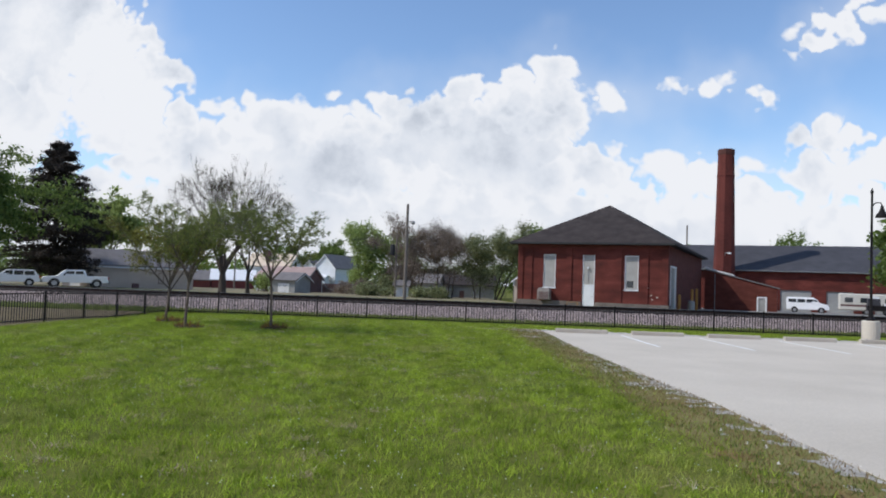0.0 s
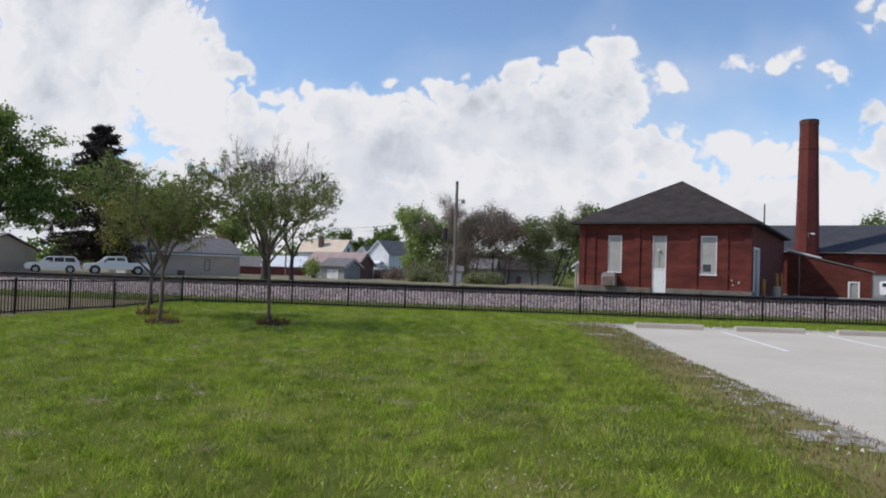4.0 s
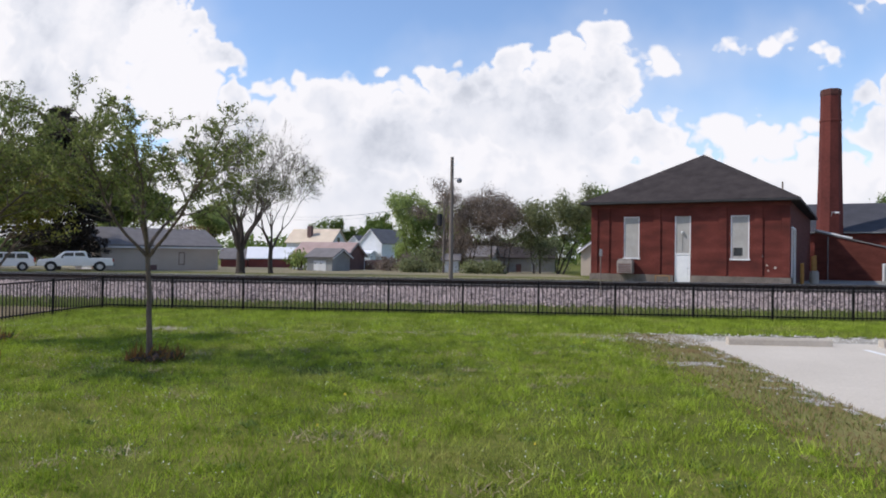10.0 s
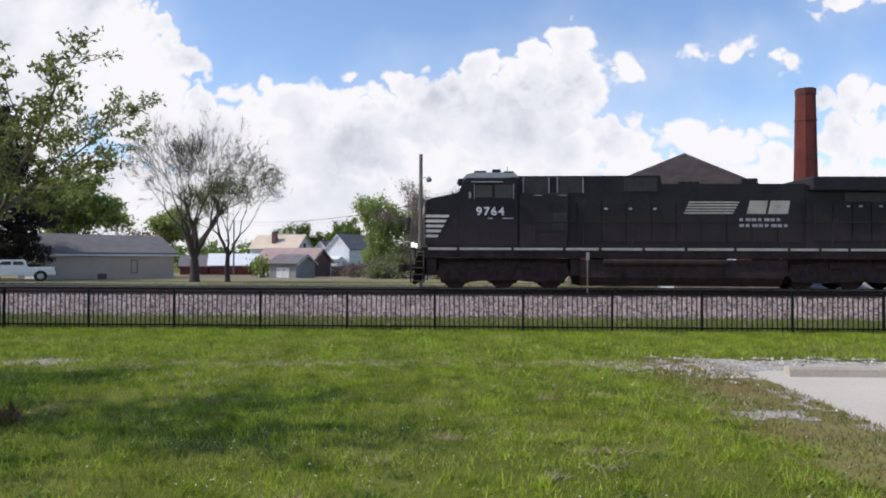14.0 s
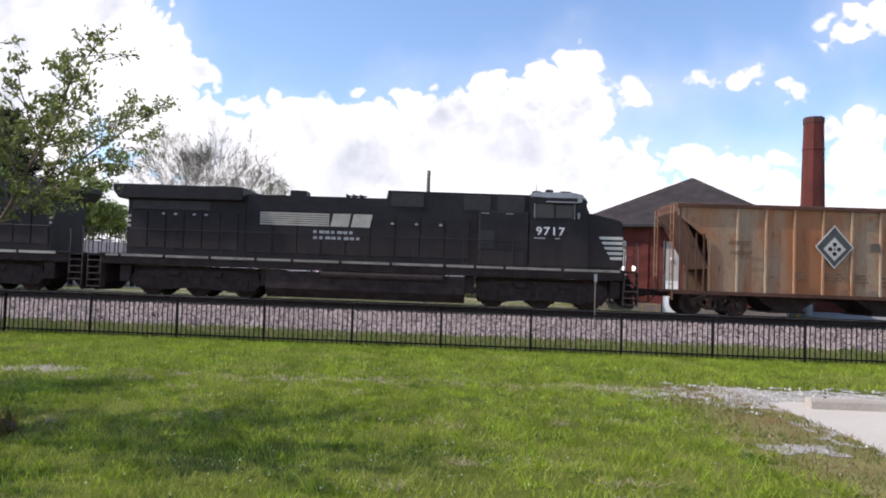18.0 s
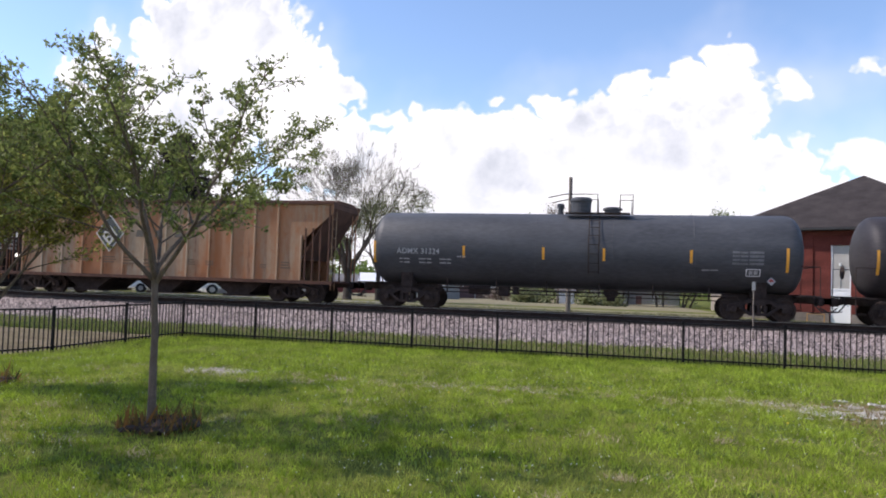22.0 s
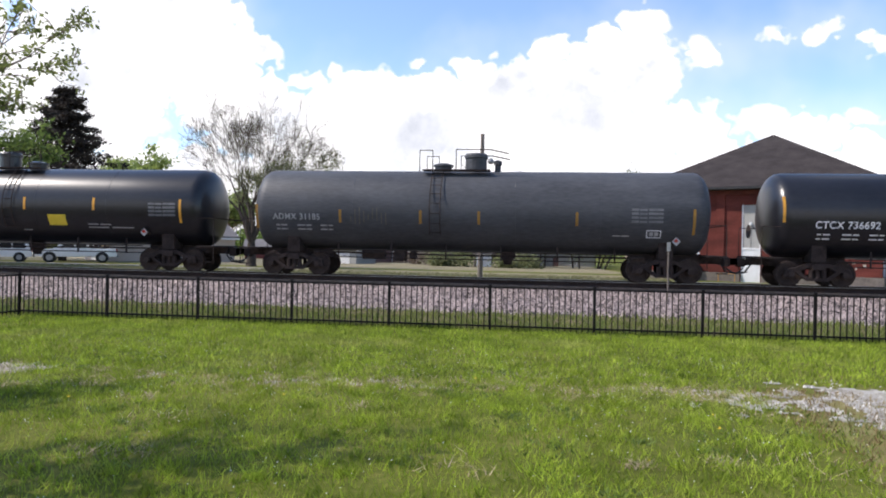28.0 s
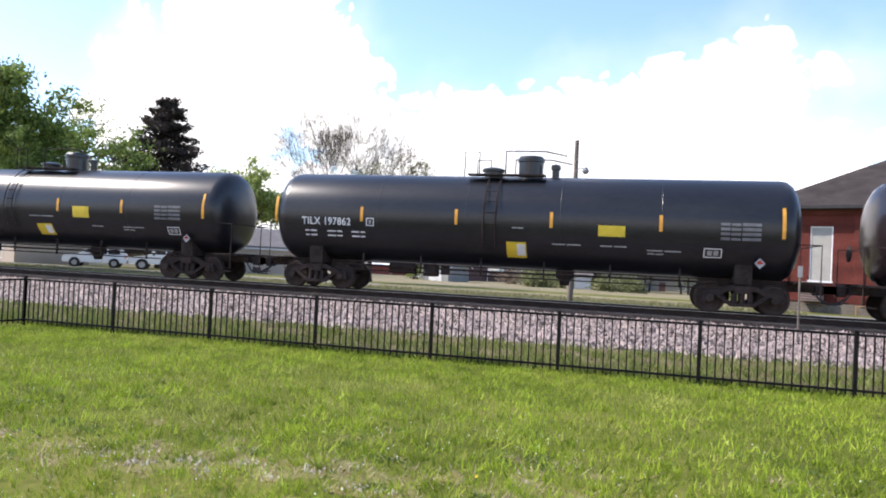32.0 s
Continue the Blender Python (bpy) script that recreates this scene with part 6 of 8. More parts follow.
def utility_trailer(at):
    """A low dark trailer with mesh sides and a loaded bed."""
    ob = thing("utility_trailer", "low dark utility trailer parked before the camper", "trailer", at)
    part("bed", boxes((0, -0.9, 0.5, 4.0, 0.9, 0.62)), M["dark"], ob)
    for y in (-0.9, 0.86):
        part("side_panel", boxes((0, y, 0.62, 4.0, y + 0.04, 1.15)), M["fence"], ob)
    part("box", boxes((0.05, -0.8, 0.63, 1.3, 0.8, 1.95), bevel=0.05), M["roof_slate"], ob, "dark enclosed front box")
    part("load", boxes((1.6, -0.6, 0.63, 2.4, 0.5, 1.4), (2.6, -0.5, 0.63, 3.5, 0.4, 1.25), bevel=0.08), M["siding_white"], ob, "pale bundled load")
    part("drawbar", tube(bmesh.new(), (4.0, 0, 0.5), (5.1, 0, 0.45), 0.05), M["dark"], ob)
    for y in (-0.95, 0.95):
        wheel_part(ob, 2.0, y, 0.33)
    return ob


utility_trailer(WORKS @ pose(25.2, 36.5, ground_z(55, 85)) @ Matrix.Diagonal((1.05, 1, 1, 1)))

# ---- the train ----
WHEELSETS = []


def wheelset(parent, x, r, name="wheelset"):
    """Two flanged wheels on an axle, turning about its own middle."""
    bm = bmesh.new()
    for y in (-0.755, 0.755):
        s = -1 if y < 0 else 1
        lathe(bm, [(0.10, y + s * 0.07), (r * 0.45, y + s * 0.03), (r * 0.8, y + s * 0.05), (r * 0.83, y + s * 0.07), (r, y + s * 0.07), (r, y - s * 0.05), (r + 0.025, y - s * 0.06), (r + 0.02, y - s * 0.09), (0.10, y - s * 0.09)], axis="y", n=24)
    tube(bm, (0, -0.7, 0), (0, 0.7, 0), 0.085, n=10)
    # bolt heads on the hub face
    for k in range(3):
        a = 2.094 * k
        for y in (-0.835, 0.79):
            box(bm, math.cos(a) * 0.06 - 0.02, y, math.sin(a) * 0.06 - 0.02, math.cos(a) * 0.06 + 0.02, y + 0.045, math.sin(a) * 0.06 + 0.02)
    ob = part(name, bm, M["wheel"], parent, at=pose(x, 0, r))
    WHEELSETS.append((ob, parent, x, r))
    return ob


def freight_truck(parent, x):
    """A two-axle truck with cast side frames, springs and journal boxes."""
    r = 0.457
    for dx in (-0.915, 0.915):
        wheelset(parent, x + dx, r)
    for y in (-1.0, 1.0):
        bm = bmesh.new()
        a, b = y - 0.07, y + 0.07
        prism(bm, [(x - 1.18, 0.36), (x - 1.12, 0.62), (x - 0.75, 0.70), (x - 0.35, 0.86), (x + 0.35, 0.86), (x + 0.75, 0.70), (x + 1.12, 0.62), (x + 1.18, 0.36), (x + 0.95, 0.36), (x + 0.9, 0.52), (x + 0.62, 0.56), (x + 0.38, 0.70), (x - 0.38, 0.70), (x - 0.62, 0.56), (x - 0.9, 0.52), (x - 0.95, 0.36)], a, b)
        prism(bm, [(x - 0.8, 0.56), (x - 0.35, 0.22), (x + 0.35, 0.22), (x + 0.8, 0.56), (x + 0.62, 0.56), (x + 0.3, 0.33), (x - 0.3, 0.33), (x - 0.62, 0.56)], a, b)
        sf = part("side_frame", bm, M["truck"], parent)
        for k in (-0.22, 0, 0.22):
            part("spring", tube(bmesh.new(), (x + k, y, 0.33), (x + k, y, 0.62), 0.085, n=8), M["truck"], sf)
        for dx in (-0.915, 0.915):
            part("journal", tube(bmesh.new(), (x + dx, y - 0.12, r), (x + dx, y + 0.12, r), 0.11, n=10), M["wheel"], sf)
    part("bolster", boxes((x - 0.22, -1.15, 0.62, x + 0.22, 1.15, 0.84)), M["truck"], parent)


def coupler(parent, x, way):
    bm = boxes((min(x, x + way * 0.75), -0.12, 0.72, max(x, x + way * 0.75), 0.12, 0.98), bevel=0.02)
    c = x + way * 0.82
    box(bm, c - 0.14, -0.2, 0.66, c + 0.14, 0.2, 1.0, bevel=0.04)
    part("coupler", bm, M["truck"], parent)
    part("air_hose", pipe(bmesh.new(), [(x, -0.35, 0.75), (x + way * 0.25, -0.4, 0.45), (x + way * 0.6, -0.35, 0.42), (x + way * 0.85, -0.25, 0.6)], 0.03), M["dark"], parent)


def loco(s0, number, flip, seed, style):
    ob = thing("locomotive", f"black diesel freight locomotive numbered {number} with pale stripes", "locomotive", group="train")
    L = 22.9
    blk, dirt = M["loco"], M["loco_dirt"]
    # frame, walkway, pilot, steps
    part("frame", boxes((0.7, -1.5, 1.28, L - 0.7, 1.5, 1.66), bevel=0.02), dirt, ob)
    part("walkway", boxes((0.62, -1.57, 1.66, L - 0.62, 1.57, 1.72)), blk, ob)
    for y in (-1.575, 1.575):
        x = 0.85
        rr = random.Random(seed)
        while x < L - 1.2:
            w = 1.0 + 1.3 * rr.random()
            part("sill_stripe", boxes((x, y - 0.006, 1.60, min(x + w, L - 0.9), y + 0.006, 1.70)), M["stripe"] if style == 0 else M["sill_worn"], ob, "worn white reflective sill stripe")
            x += w + 0.12
    for x, way in ((0.0, -1), (L, 1)):
        i = -way
        part("pilot", prism(bmesh.new(), [(x + i * 0.62, 1.5), (x + i * 0.40, 1.5), (x + i * 0.16, 0.2), (x + i * 0.3, 0.16), (x + i * 0.62, 0.5)], -1.12, 1.12), M["truck"], ob, "black snow-plough pilot")
        part("end_deck", boxes((min(x + i * 0.12, x + i * 0.7), -1.5, 1.6, max(x + i * 0.12, x + i * 0.7), 1.5, 1.66)), dirt, ob)
        coupler(ob, x + i * 0.45, way)
        for y in (-1.5, 1.14):
            for k in range(5):
                part("step", boxes((min(x + i * 0.14, x + i * 0.66), y, 0.30 + 0.27 * k, max(x + i * 0.14, x + i * 0.66), y + 0.36, 0.335 + 0.27 * k)), M["step_edge"], ob, "worn steel step tread")
            for e in (0.10, 0.66):
                part("step_side", boxes((min(x + i * e, x + i * (e + 0.04)), y, 0.26, max(x + i * e, x + i * (e + 0.04)), y + 0.36, 1.6)), dirt, ob)
        for y in (-1.48, -0.7, 0.7, 1.48):
            part("handrail", pipe(bmesh.new(), [(x + i * 0.12, y, 0.7 if abs(y) > 1 else 1.66), (x + i * 0.12, y, 2.72), (x + i * 0.2, y, 2.8)], 0.024), M["rail_dust"], ob)
            if abs(y) > 1:
                part("handrail", pipe(bmesh.new(), [(x + i * 0.66, y, 0.9), (x + i * 0.66, y, 2.6), (x + i * 0.72, y, 2.66)], 0.024), M["rail_dust"], ob)
        for y in (-1.09, 1.09):
            part("handrail", pipe(bmesh.new(), [(x + i * 0.12, y - 0.39, 2.5), (x + i * 0.12, y + 0.39, 2.5)], 0.02), M["rail_dust"], ob)
        part("handrail", pipe(bmesh.new(), [(x + i * 0.12, -0.7, 2.3), (x + i * 0.12, 0.7, 2.3)], 0.022), M["rail_dust"], ob)
        for k in range(4):
            part("end_hose", pipe(bmesh.new(), [(x + i * 0.3, 0.5 + 0.12 * k, 1.3), (x + i * 0.02, 0.52 + 0.12 * k, 1.05), (x - i * 0.04, 0.54 + 0.12 * k, 0.7)], 0.025, n=5), M["dark"], ob)
    # nose and cab
    bm = bmesh.new()
    prism(bm, [(0.72, 1.72), (0.72, 3.62), (0.82, 3.72), (2.15, 4.0), (2.4, 4.0), (2.4, 1.72)], -1.42, 1.42)
    bmesh.ops.bevel(bm, geom=bm.edges[:], offset=0.08, segments=2, affect="EDGES")
    part("nose", bm, blk, ob)
    for y in (-1.435, 1.435):
        for k in range(5):
            z = 2.12 + 0.205 * k
            part("nose_stripe", prism(bmesh.new(), [(0.76, z), (1.22 + 0.11 * k, z), (1.28 + 0.11 * k, z + 0.11), (0.76, z + 0.12)], y - 0.006, y + 0.006), M["nose_white"], ob, "cream-white nose stripe")
    for k in range(5):
        z = 2.12 + 0.205 * k
        part("nose_stripe", boxes((0.708, -1.36, z, 0.718, 1.36, z + 0.12)), M["nose_white"], ob, "cream-white nose stripe")
    bm = bmesh.new()
    prism(bm, [(2.1, 1.72), (2.1, 3.9), (2.38, 4.62), (4.55, 4.62), (4.55, 1.72)], -1.52, 1.52)
    bmesh.ops.bevel(bm, geom=bm.edges[:], offset=0.05, segments=2, affect="EDGES")
    cab = part("cab", bm, blk, ob)
    part("cab_roof", prism(bmesh.new(), [(2.25, 4.52), (2.42, 4.72), (2.8, 4.8), (4.4, 4.78), (4.58, 4.6)], -1.5, 1.5), M["cab_grey"], ob, "grey cab roof")
    part("roof_unit", boxes((2.9, -0.6, 4.79, 3.5, 0.6, 4.9), (3.7, -0.5, 4.78, 4.2, 0.5, 4.92), bevel=0.03), blk, ob)
    for y in (-1.53, 1.53):
        wf = part("cab_window", boxes((2.72, y - 0.012, 3.70, 4.36, y + 0.012, 4.32)), M["loco"], ob)
        part("window_edge", boxes((4.33, y - 0.02, 3.70, 4.37, y + 0.02, 4.32), (2.72, y - 0.02, 3.70, 2.75, y + 0.02, 4.32)), M["metal_grey"], wf)
        part("pane", boxes((2.8, y - 0.02, 3.76, 3.48, y + 0.02, 4.26)), M["cab_glass"], wf)
        part("pane", boxes((3.58, y - 0.02, 3.74, 4.30, y + 0.02, 4.28)), M["cab_glass"], wf, "slightly lighter sliding pane")
        part("visor", boxes((2.6, y * 1.08 - 0.1, 4.36, 3.9, y * 1.08 + 0.1, 4.4)), M["cab_grey"], ob)
    for y in (-0.72, 0.72):
        part("windshield", prism(bmesh.new(), [(2.1, 3.98), (2.07, 3.98), (2.31, 4.5), (2.34, 4.5)], y - 0.5, y + 0.5), M["glass"], ob)
    # hood, radiator wings, vents
    bm = bmesh.new()
    prism(bm, [(4.56, 1.72), (4.56, 4.68), (10.4, 4.70), (10.45, 4.36), (16.3, 4.36), (16.3, 1.72)], -1.22, 1.22)
    part("hood", bm, blk, ob)
    part("cab_back", boxes((4.56, -1.5, 1.72, 6.6, 1.5, 3.95), bevel=0.04), blk, ob)
    bm = bmesh.new()
    prism(bm, [(16.31, 1.72), (16.31, 4.3), (21.3, 4.3), (21.3, 1.72)], -1.25, 1.25)
    part("radiator_cab", bm, blk, ob)
    bm = bmesh.new()
    prism(bm, [(16.4, 4.05), (16.4, 4.62), (21.85, 4.62), (21.85, 4.35), (21.6, 4.02)], -1.56, 1.56)
    bmesh.ops.bevel(bm, geom=bm.edges[:], offset=0.04, segments=1, affect="EDGES")
    part("radiator_wing", bm, blk, ob, "broad overhanging radiator housing")
    for y in (-1.235, 1.235):
        for a in (4.75, 6.15):
            fr = part("vent", boxes((a, y - 0.015, 3.98, a + 1.1, y + 0.015, 4.62)), M["dark"], ob)
            for q in (a, a + 1.06):
                if style == 0:
                    part("vent_edge", boxes((q, y - 0.03, 3.98, q + 0.035, y + 0.03, 4.62)), M["letter_grey"], fr)
        part("vent", boxes((8.9, y - 0.02, 4.05, 10.25, y + 0.02, 4.6)), M["dark"], ob)
        for k in range(9):
            part("hood_door", boxes((7.0 + k * 1.02, y - 0.018, 1.95, 7.96 + k * 1.02, y + 0.018, 3.6), bevel=0.006), blk, ob)
        for k in range(6):
            part("radiator_door", boxes((16.6 + k * 0.77, y * 1.03 - 0.02, 2.0, 17.3 + k * 0.77, y * 1.03 + 0.02, 3.55), bevel=0.008), blk, ob)
        part("grille", boxes((17.8, y * 1.03 - 0.02, 3.62, 21.1, y * 1.03 + 0.02, 4.0)), M["dark"], ob)
        for x in (8.1, 9.1, 10.1, 17.9, 18.4, 19.2, 19.7):
            part("small_sign", boxes((x, y * 1.035 - 0.016, 3.28 if x < 12 else 3.4, x + 0.13, y * 1.035 + 0.016, 3.36 if x < 12 else 3.47)), M["letter_grey"], ob)
        part("rail_line", pipe(bmesh.new(), [(4.8, y * 1.26, 2.75), (16.0, y * 1.26, 2.75), (21.4, y * 1.26, 2.75)], 0.018), blk, ob)
        for k in range(9):
            part("stanchion", tube(bmesh.new(), (5.2 + k * 2.0, y * 1.26, 1.72), (5.2 + k * 2.0, y * 1.26, 2.75), 0.016, n=6), blk, ob)
        for k in range(3):
            z = 3.25 - 0.2 * k
            part("end_stripe", boxes((20.85 + 0.06 * k, y * 1.02 - 0.012, z, 21.28, y * 1.02 + 0.012, z + 0.11)), M["stripe"], ob)
    # small fittings: side box, lamps, number boards, roof gear
    for y in (-1.515, 1.515):
        part("side_box", boxes((5.95, y - 0.012, 2.42, 6.55, y + 0.012, 3.15)), M["dark"], ob, "dark recessed side grille")
        part("number_board", boxes((2.44, y * 0.98 - 0.02, 4.4, 2.62, y * 0.98 + 0.04, 4.56)), M["letter_grey"], ob)
        for x in (5.2, 6.2):
            part("grab_iron", pipe(bmesh.new(), [(x, y, 3.85), (x, y * 1.04, 3.85), (x + 0.3, y * 1.04, 3.85), (x + 0.3, y, 3.85)], 0.014, n=5), M["letter_grey"], ob)
        part("mirror", boxes((2.52, y * 1.03 - 0.05, 3.72, 2.62, y * 1.03 + 0.05, 3.98), bevel=0.015), M["metal_grey"], ob)
        part("battery_box", boxes((4.7, y - 0.02, 1.74, 6.5, y + 0.02, 2.3), bevel=0.01), M["loco"], ob)
    for y in (-0.95, 0.95):
        part("ditch_light", lathe(bmesh.new(), [(0.10, 0.06), (0.10, -0.02), (0.07, -0.04)], axis="x", n=14, centre=(0.16, y, 1.82)), M["lamp_on"], ob, "lit round ditch light")
    part("headlight_case", boxes((2.05, -0.32, 4.42, 2.4, 0.32, 4.68), bevel=0.03), M["loco"], ob)
    for y in (-0.14, 0.14):
        part("headlight", lathe(bmesh.new(), [(0.1, 0.03), (0.1, -0.02), (0.07, -0.03)], axis="x", n=12, centre=(2.03, y, 4.55)), M["letter"], ob)
    for x, w, h in ((2.75, 0.5, 0.12), (3.5, 0.35, 0.18), (4.0, 0.4, 0.1)):
        part("roof_fitting", boxes((x, -0.9, 4.78, x + w, -0.5, 4.82 + h), (x + 0.05, 0.4, 4.78, x + w, 0.9, 4.8 + h), bevel=0.02), M["loco"], ob)
    part("antenna", tube(bmesh.new(), (4.2, 0.3, 4.78), (4.2, 0.3, 5.25), 0.012, n=5), M["dark"], ob)
    part("exhaust", boxes((14.0, -0.4, 4.36, 14.7, 0.4, 4.68), bevel=0.03), blk, ob)
    hn = part("horn", boxes((11.6, -0.12, 4.36, 12.1, 0.12, 4.46)), blk, ob)
    for q in (11.45, 11.75, 12.05):
        part("horn_bell", lathe(bmesh.new(), [(0.03, 0.0), (0.05, 0.2), (0.1, 0.3)], axis="x", n=10, centre=(q, 0, 4.54)), blk, hn)
    # fuel tank and trucks
    bm = bmesh.new()
    prism(bm, [(-1.45, 1.22), (1.45, 1.22), (1.45, 0.5), (1.15, 0.14), (-1.15, 0.14), (-1.45, 0.5)], 7.1, 15.3, axis="x")
    part("fuel_tank", bm, M["loco_dirt"], ob, "dusty dark grey fuel tank")
    for y in (-1.46, 1.46):
        part("air_tank", tube(bmesh.new(), (8.0, y * 0.98, 1.12), (13.0, y * 0.98, 1.12), 0.16, n=12), dirt, ob)
    for c in (3.95, 18.3):
        for dx in (-2.0, 0.0, 2.0):
            wheelset(ob, c + dx, 0.53)
        for dx in (-2.0, 0.0, 2.0):
            part("traction_motor", boxes((c + dx - 0.62, -0.66, 0.22, c + dx + 0.62, 0.66, 0.95), bevel=0.06), M["truck"], ob)
        for e in (c - 3.2, c + 2.75):
            part("sand_box", boxes((e, -1.3, 0.55, e + 0.45, 1.3, 1.27), bevel=0.04), dirt, ob)
        part("truck_bolster", boxes((c - 2.7, -1.0, 0.95, c + 2.7, 1.0, 1.27)), M["truck"], ob)
        for y in (-1.12, 1.12):
            bm = bmesh.new()
            a, b = y - 0.1, y + 0.1
            prism(bm, [(c - 2.75, 0.62), (c - 2.6, 1.02), (c - 1.3, 1.12), (c + 1.3, 1.12), (c + 2.6, 1.02), (c + 2.75, 0.62), (c + 2.5, 0.32), (c + 1.5, 0.27), (c + 0.6, 0.34), (c - 0.6, 0.34), (c - 1.5, 0.27), (c - 2.5, 0.32)], a, b)
            sf = part("side_frame", bm, M["truck"], ob)
            for dx in (-2.0, 0.0, 2.0):
                part("journal_box", boxes((c + dx - 0.24, y - 0.16, 0.36, c + dx + 0.24, y + 0.16, 0.78), bevel=0.03), M["truck"], sf)
                part("damper", tube(bmesh.new(), (c + dx + 0.4, y * 1.08, 0.5), (c + dx + 0.55, y * 1.08, 1.05), 0.06, n=8), M["truck"], sf)
            part("brake_cylinder", tube(bmesh.new(), (c - 1.1, y * 1.1, 0.95), (c - 0.7, y * 1.1, 0.95), 0.13, n=10), dirt, sf)
            part("brake_cylinder", tube(bmesh.new(), (c + 0.7, y * 1.1, 0.95), (c + 1.1, y * 1.1, 0.95), 0.13, n=10), dirt, sf)
    # lettering on both sides
    for y, turn in ((-1.545, 0), (1.545, 180)):
        x = 2.66 if turn == 0 else 4.38
        word(number, 0.46, M["letter"], ob, pose(x + (0.15 if turn == 0 else -0.1), y, 3.04, 0, 0, turn) @ Matrix.Diagonal((1.12, 1, 1, 1)), name="road_number", spacing=1.18)
        part("small_sign", boxes((3.3, y - 0.004, 2.88, 3.5, y + 0.004, 2.93), (3.9, y - 0.004, 2.88, 4.35, y + 0.004, 2.93)), M["letter_grey"], ob)
        yy = y * 1.25 / 1.545
        sgn = 1 if turn == 0 else -1
        x0 = 11.35 if turn == 0 else 15.7

        def X(d):
            return x0 + sgn * d

        n_lines = 5 if style == 0 else 6
        long = 2.3 if style == 0 else 2.9
        for k in range(n_lines):
            z = 3.12 + 0.55 * k / n_lines
            lo = 0.0 if style else 0.05 * k
            a, b = sorted((X(lo), X(long - (0.06 * (n_lines - k) if style == 0 else 0.0))))
            part("logo_bar", boxes((a, yy - 0.006, z, b, yy + 0.006, z + 0.065)), M["stripe"], ob, "worn white logo bar")
        d0 = 2.55 if style == 0 else 2.95
        for d, w in ((0.0, 0.75), (0.85, 0.8)):
            bm = bmesh.new()
            prism(bm, [(X(d0 + d), 3.12), (X(d0 + d + w), 3.12), (X(d0 + d + w + 0.1), 3.66), (X(d0 + d + 0.12), 3.66)], yy - 0.006, yy + 0.006)
            bmesh.ops.recalc_face_normals(bm, faces=bm.faces[:])
            part("logo_block", bm, M["stripe"], ob, "worn pale logo shape")
        for k, w in ((0, 1.75), (1, 2.05)):
            z = 2.82 - 0.24 * k
            for q in range(7 + k):
                d = 2.25 + w * q / (7 + k)
                a, b = sorted((X(d), X(d + (w / (7 + k)) * (0.55 + 0.3 * ((q * 5 + k) % 3) / 2))))
                part("name_bar", boxes((a, yy - 0.006, z, b, yy + 0.006, z + 0.12)), M["letter_grey"], ob, "worn pale lettering bar")
    return ob, s0, (0 if not flip else 180), L


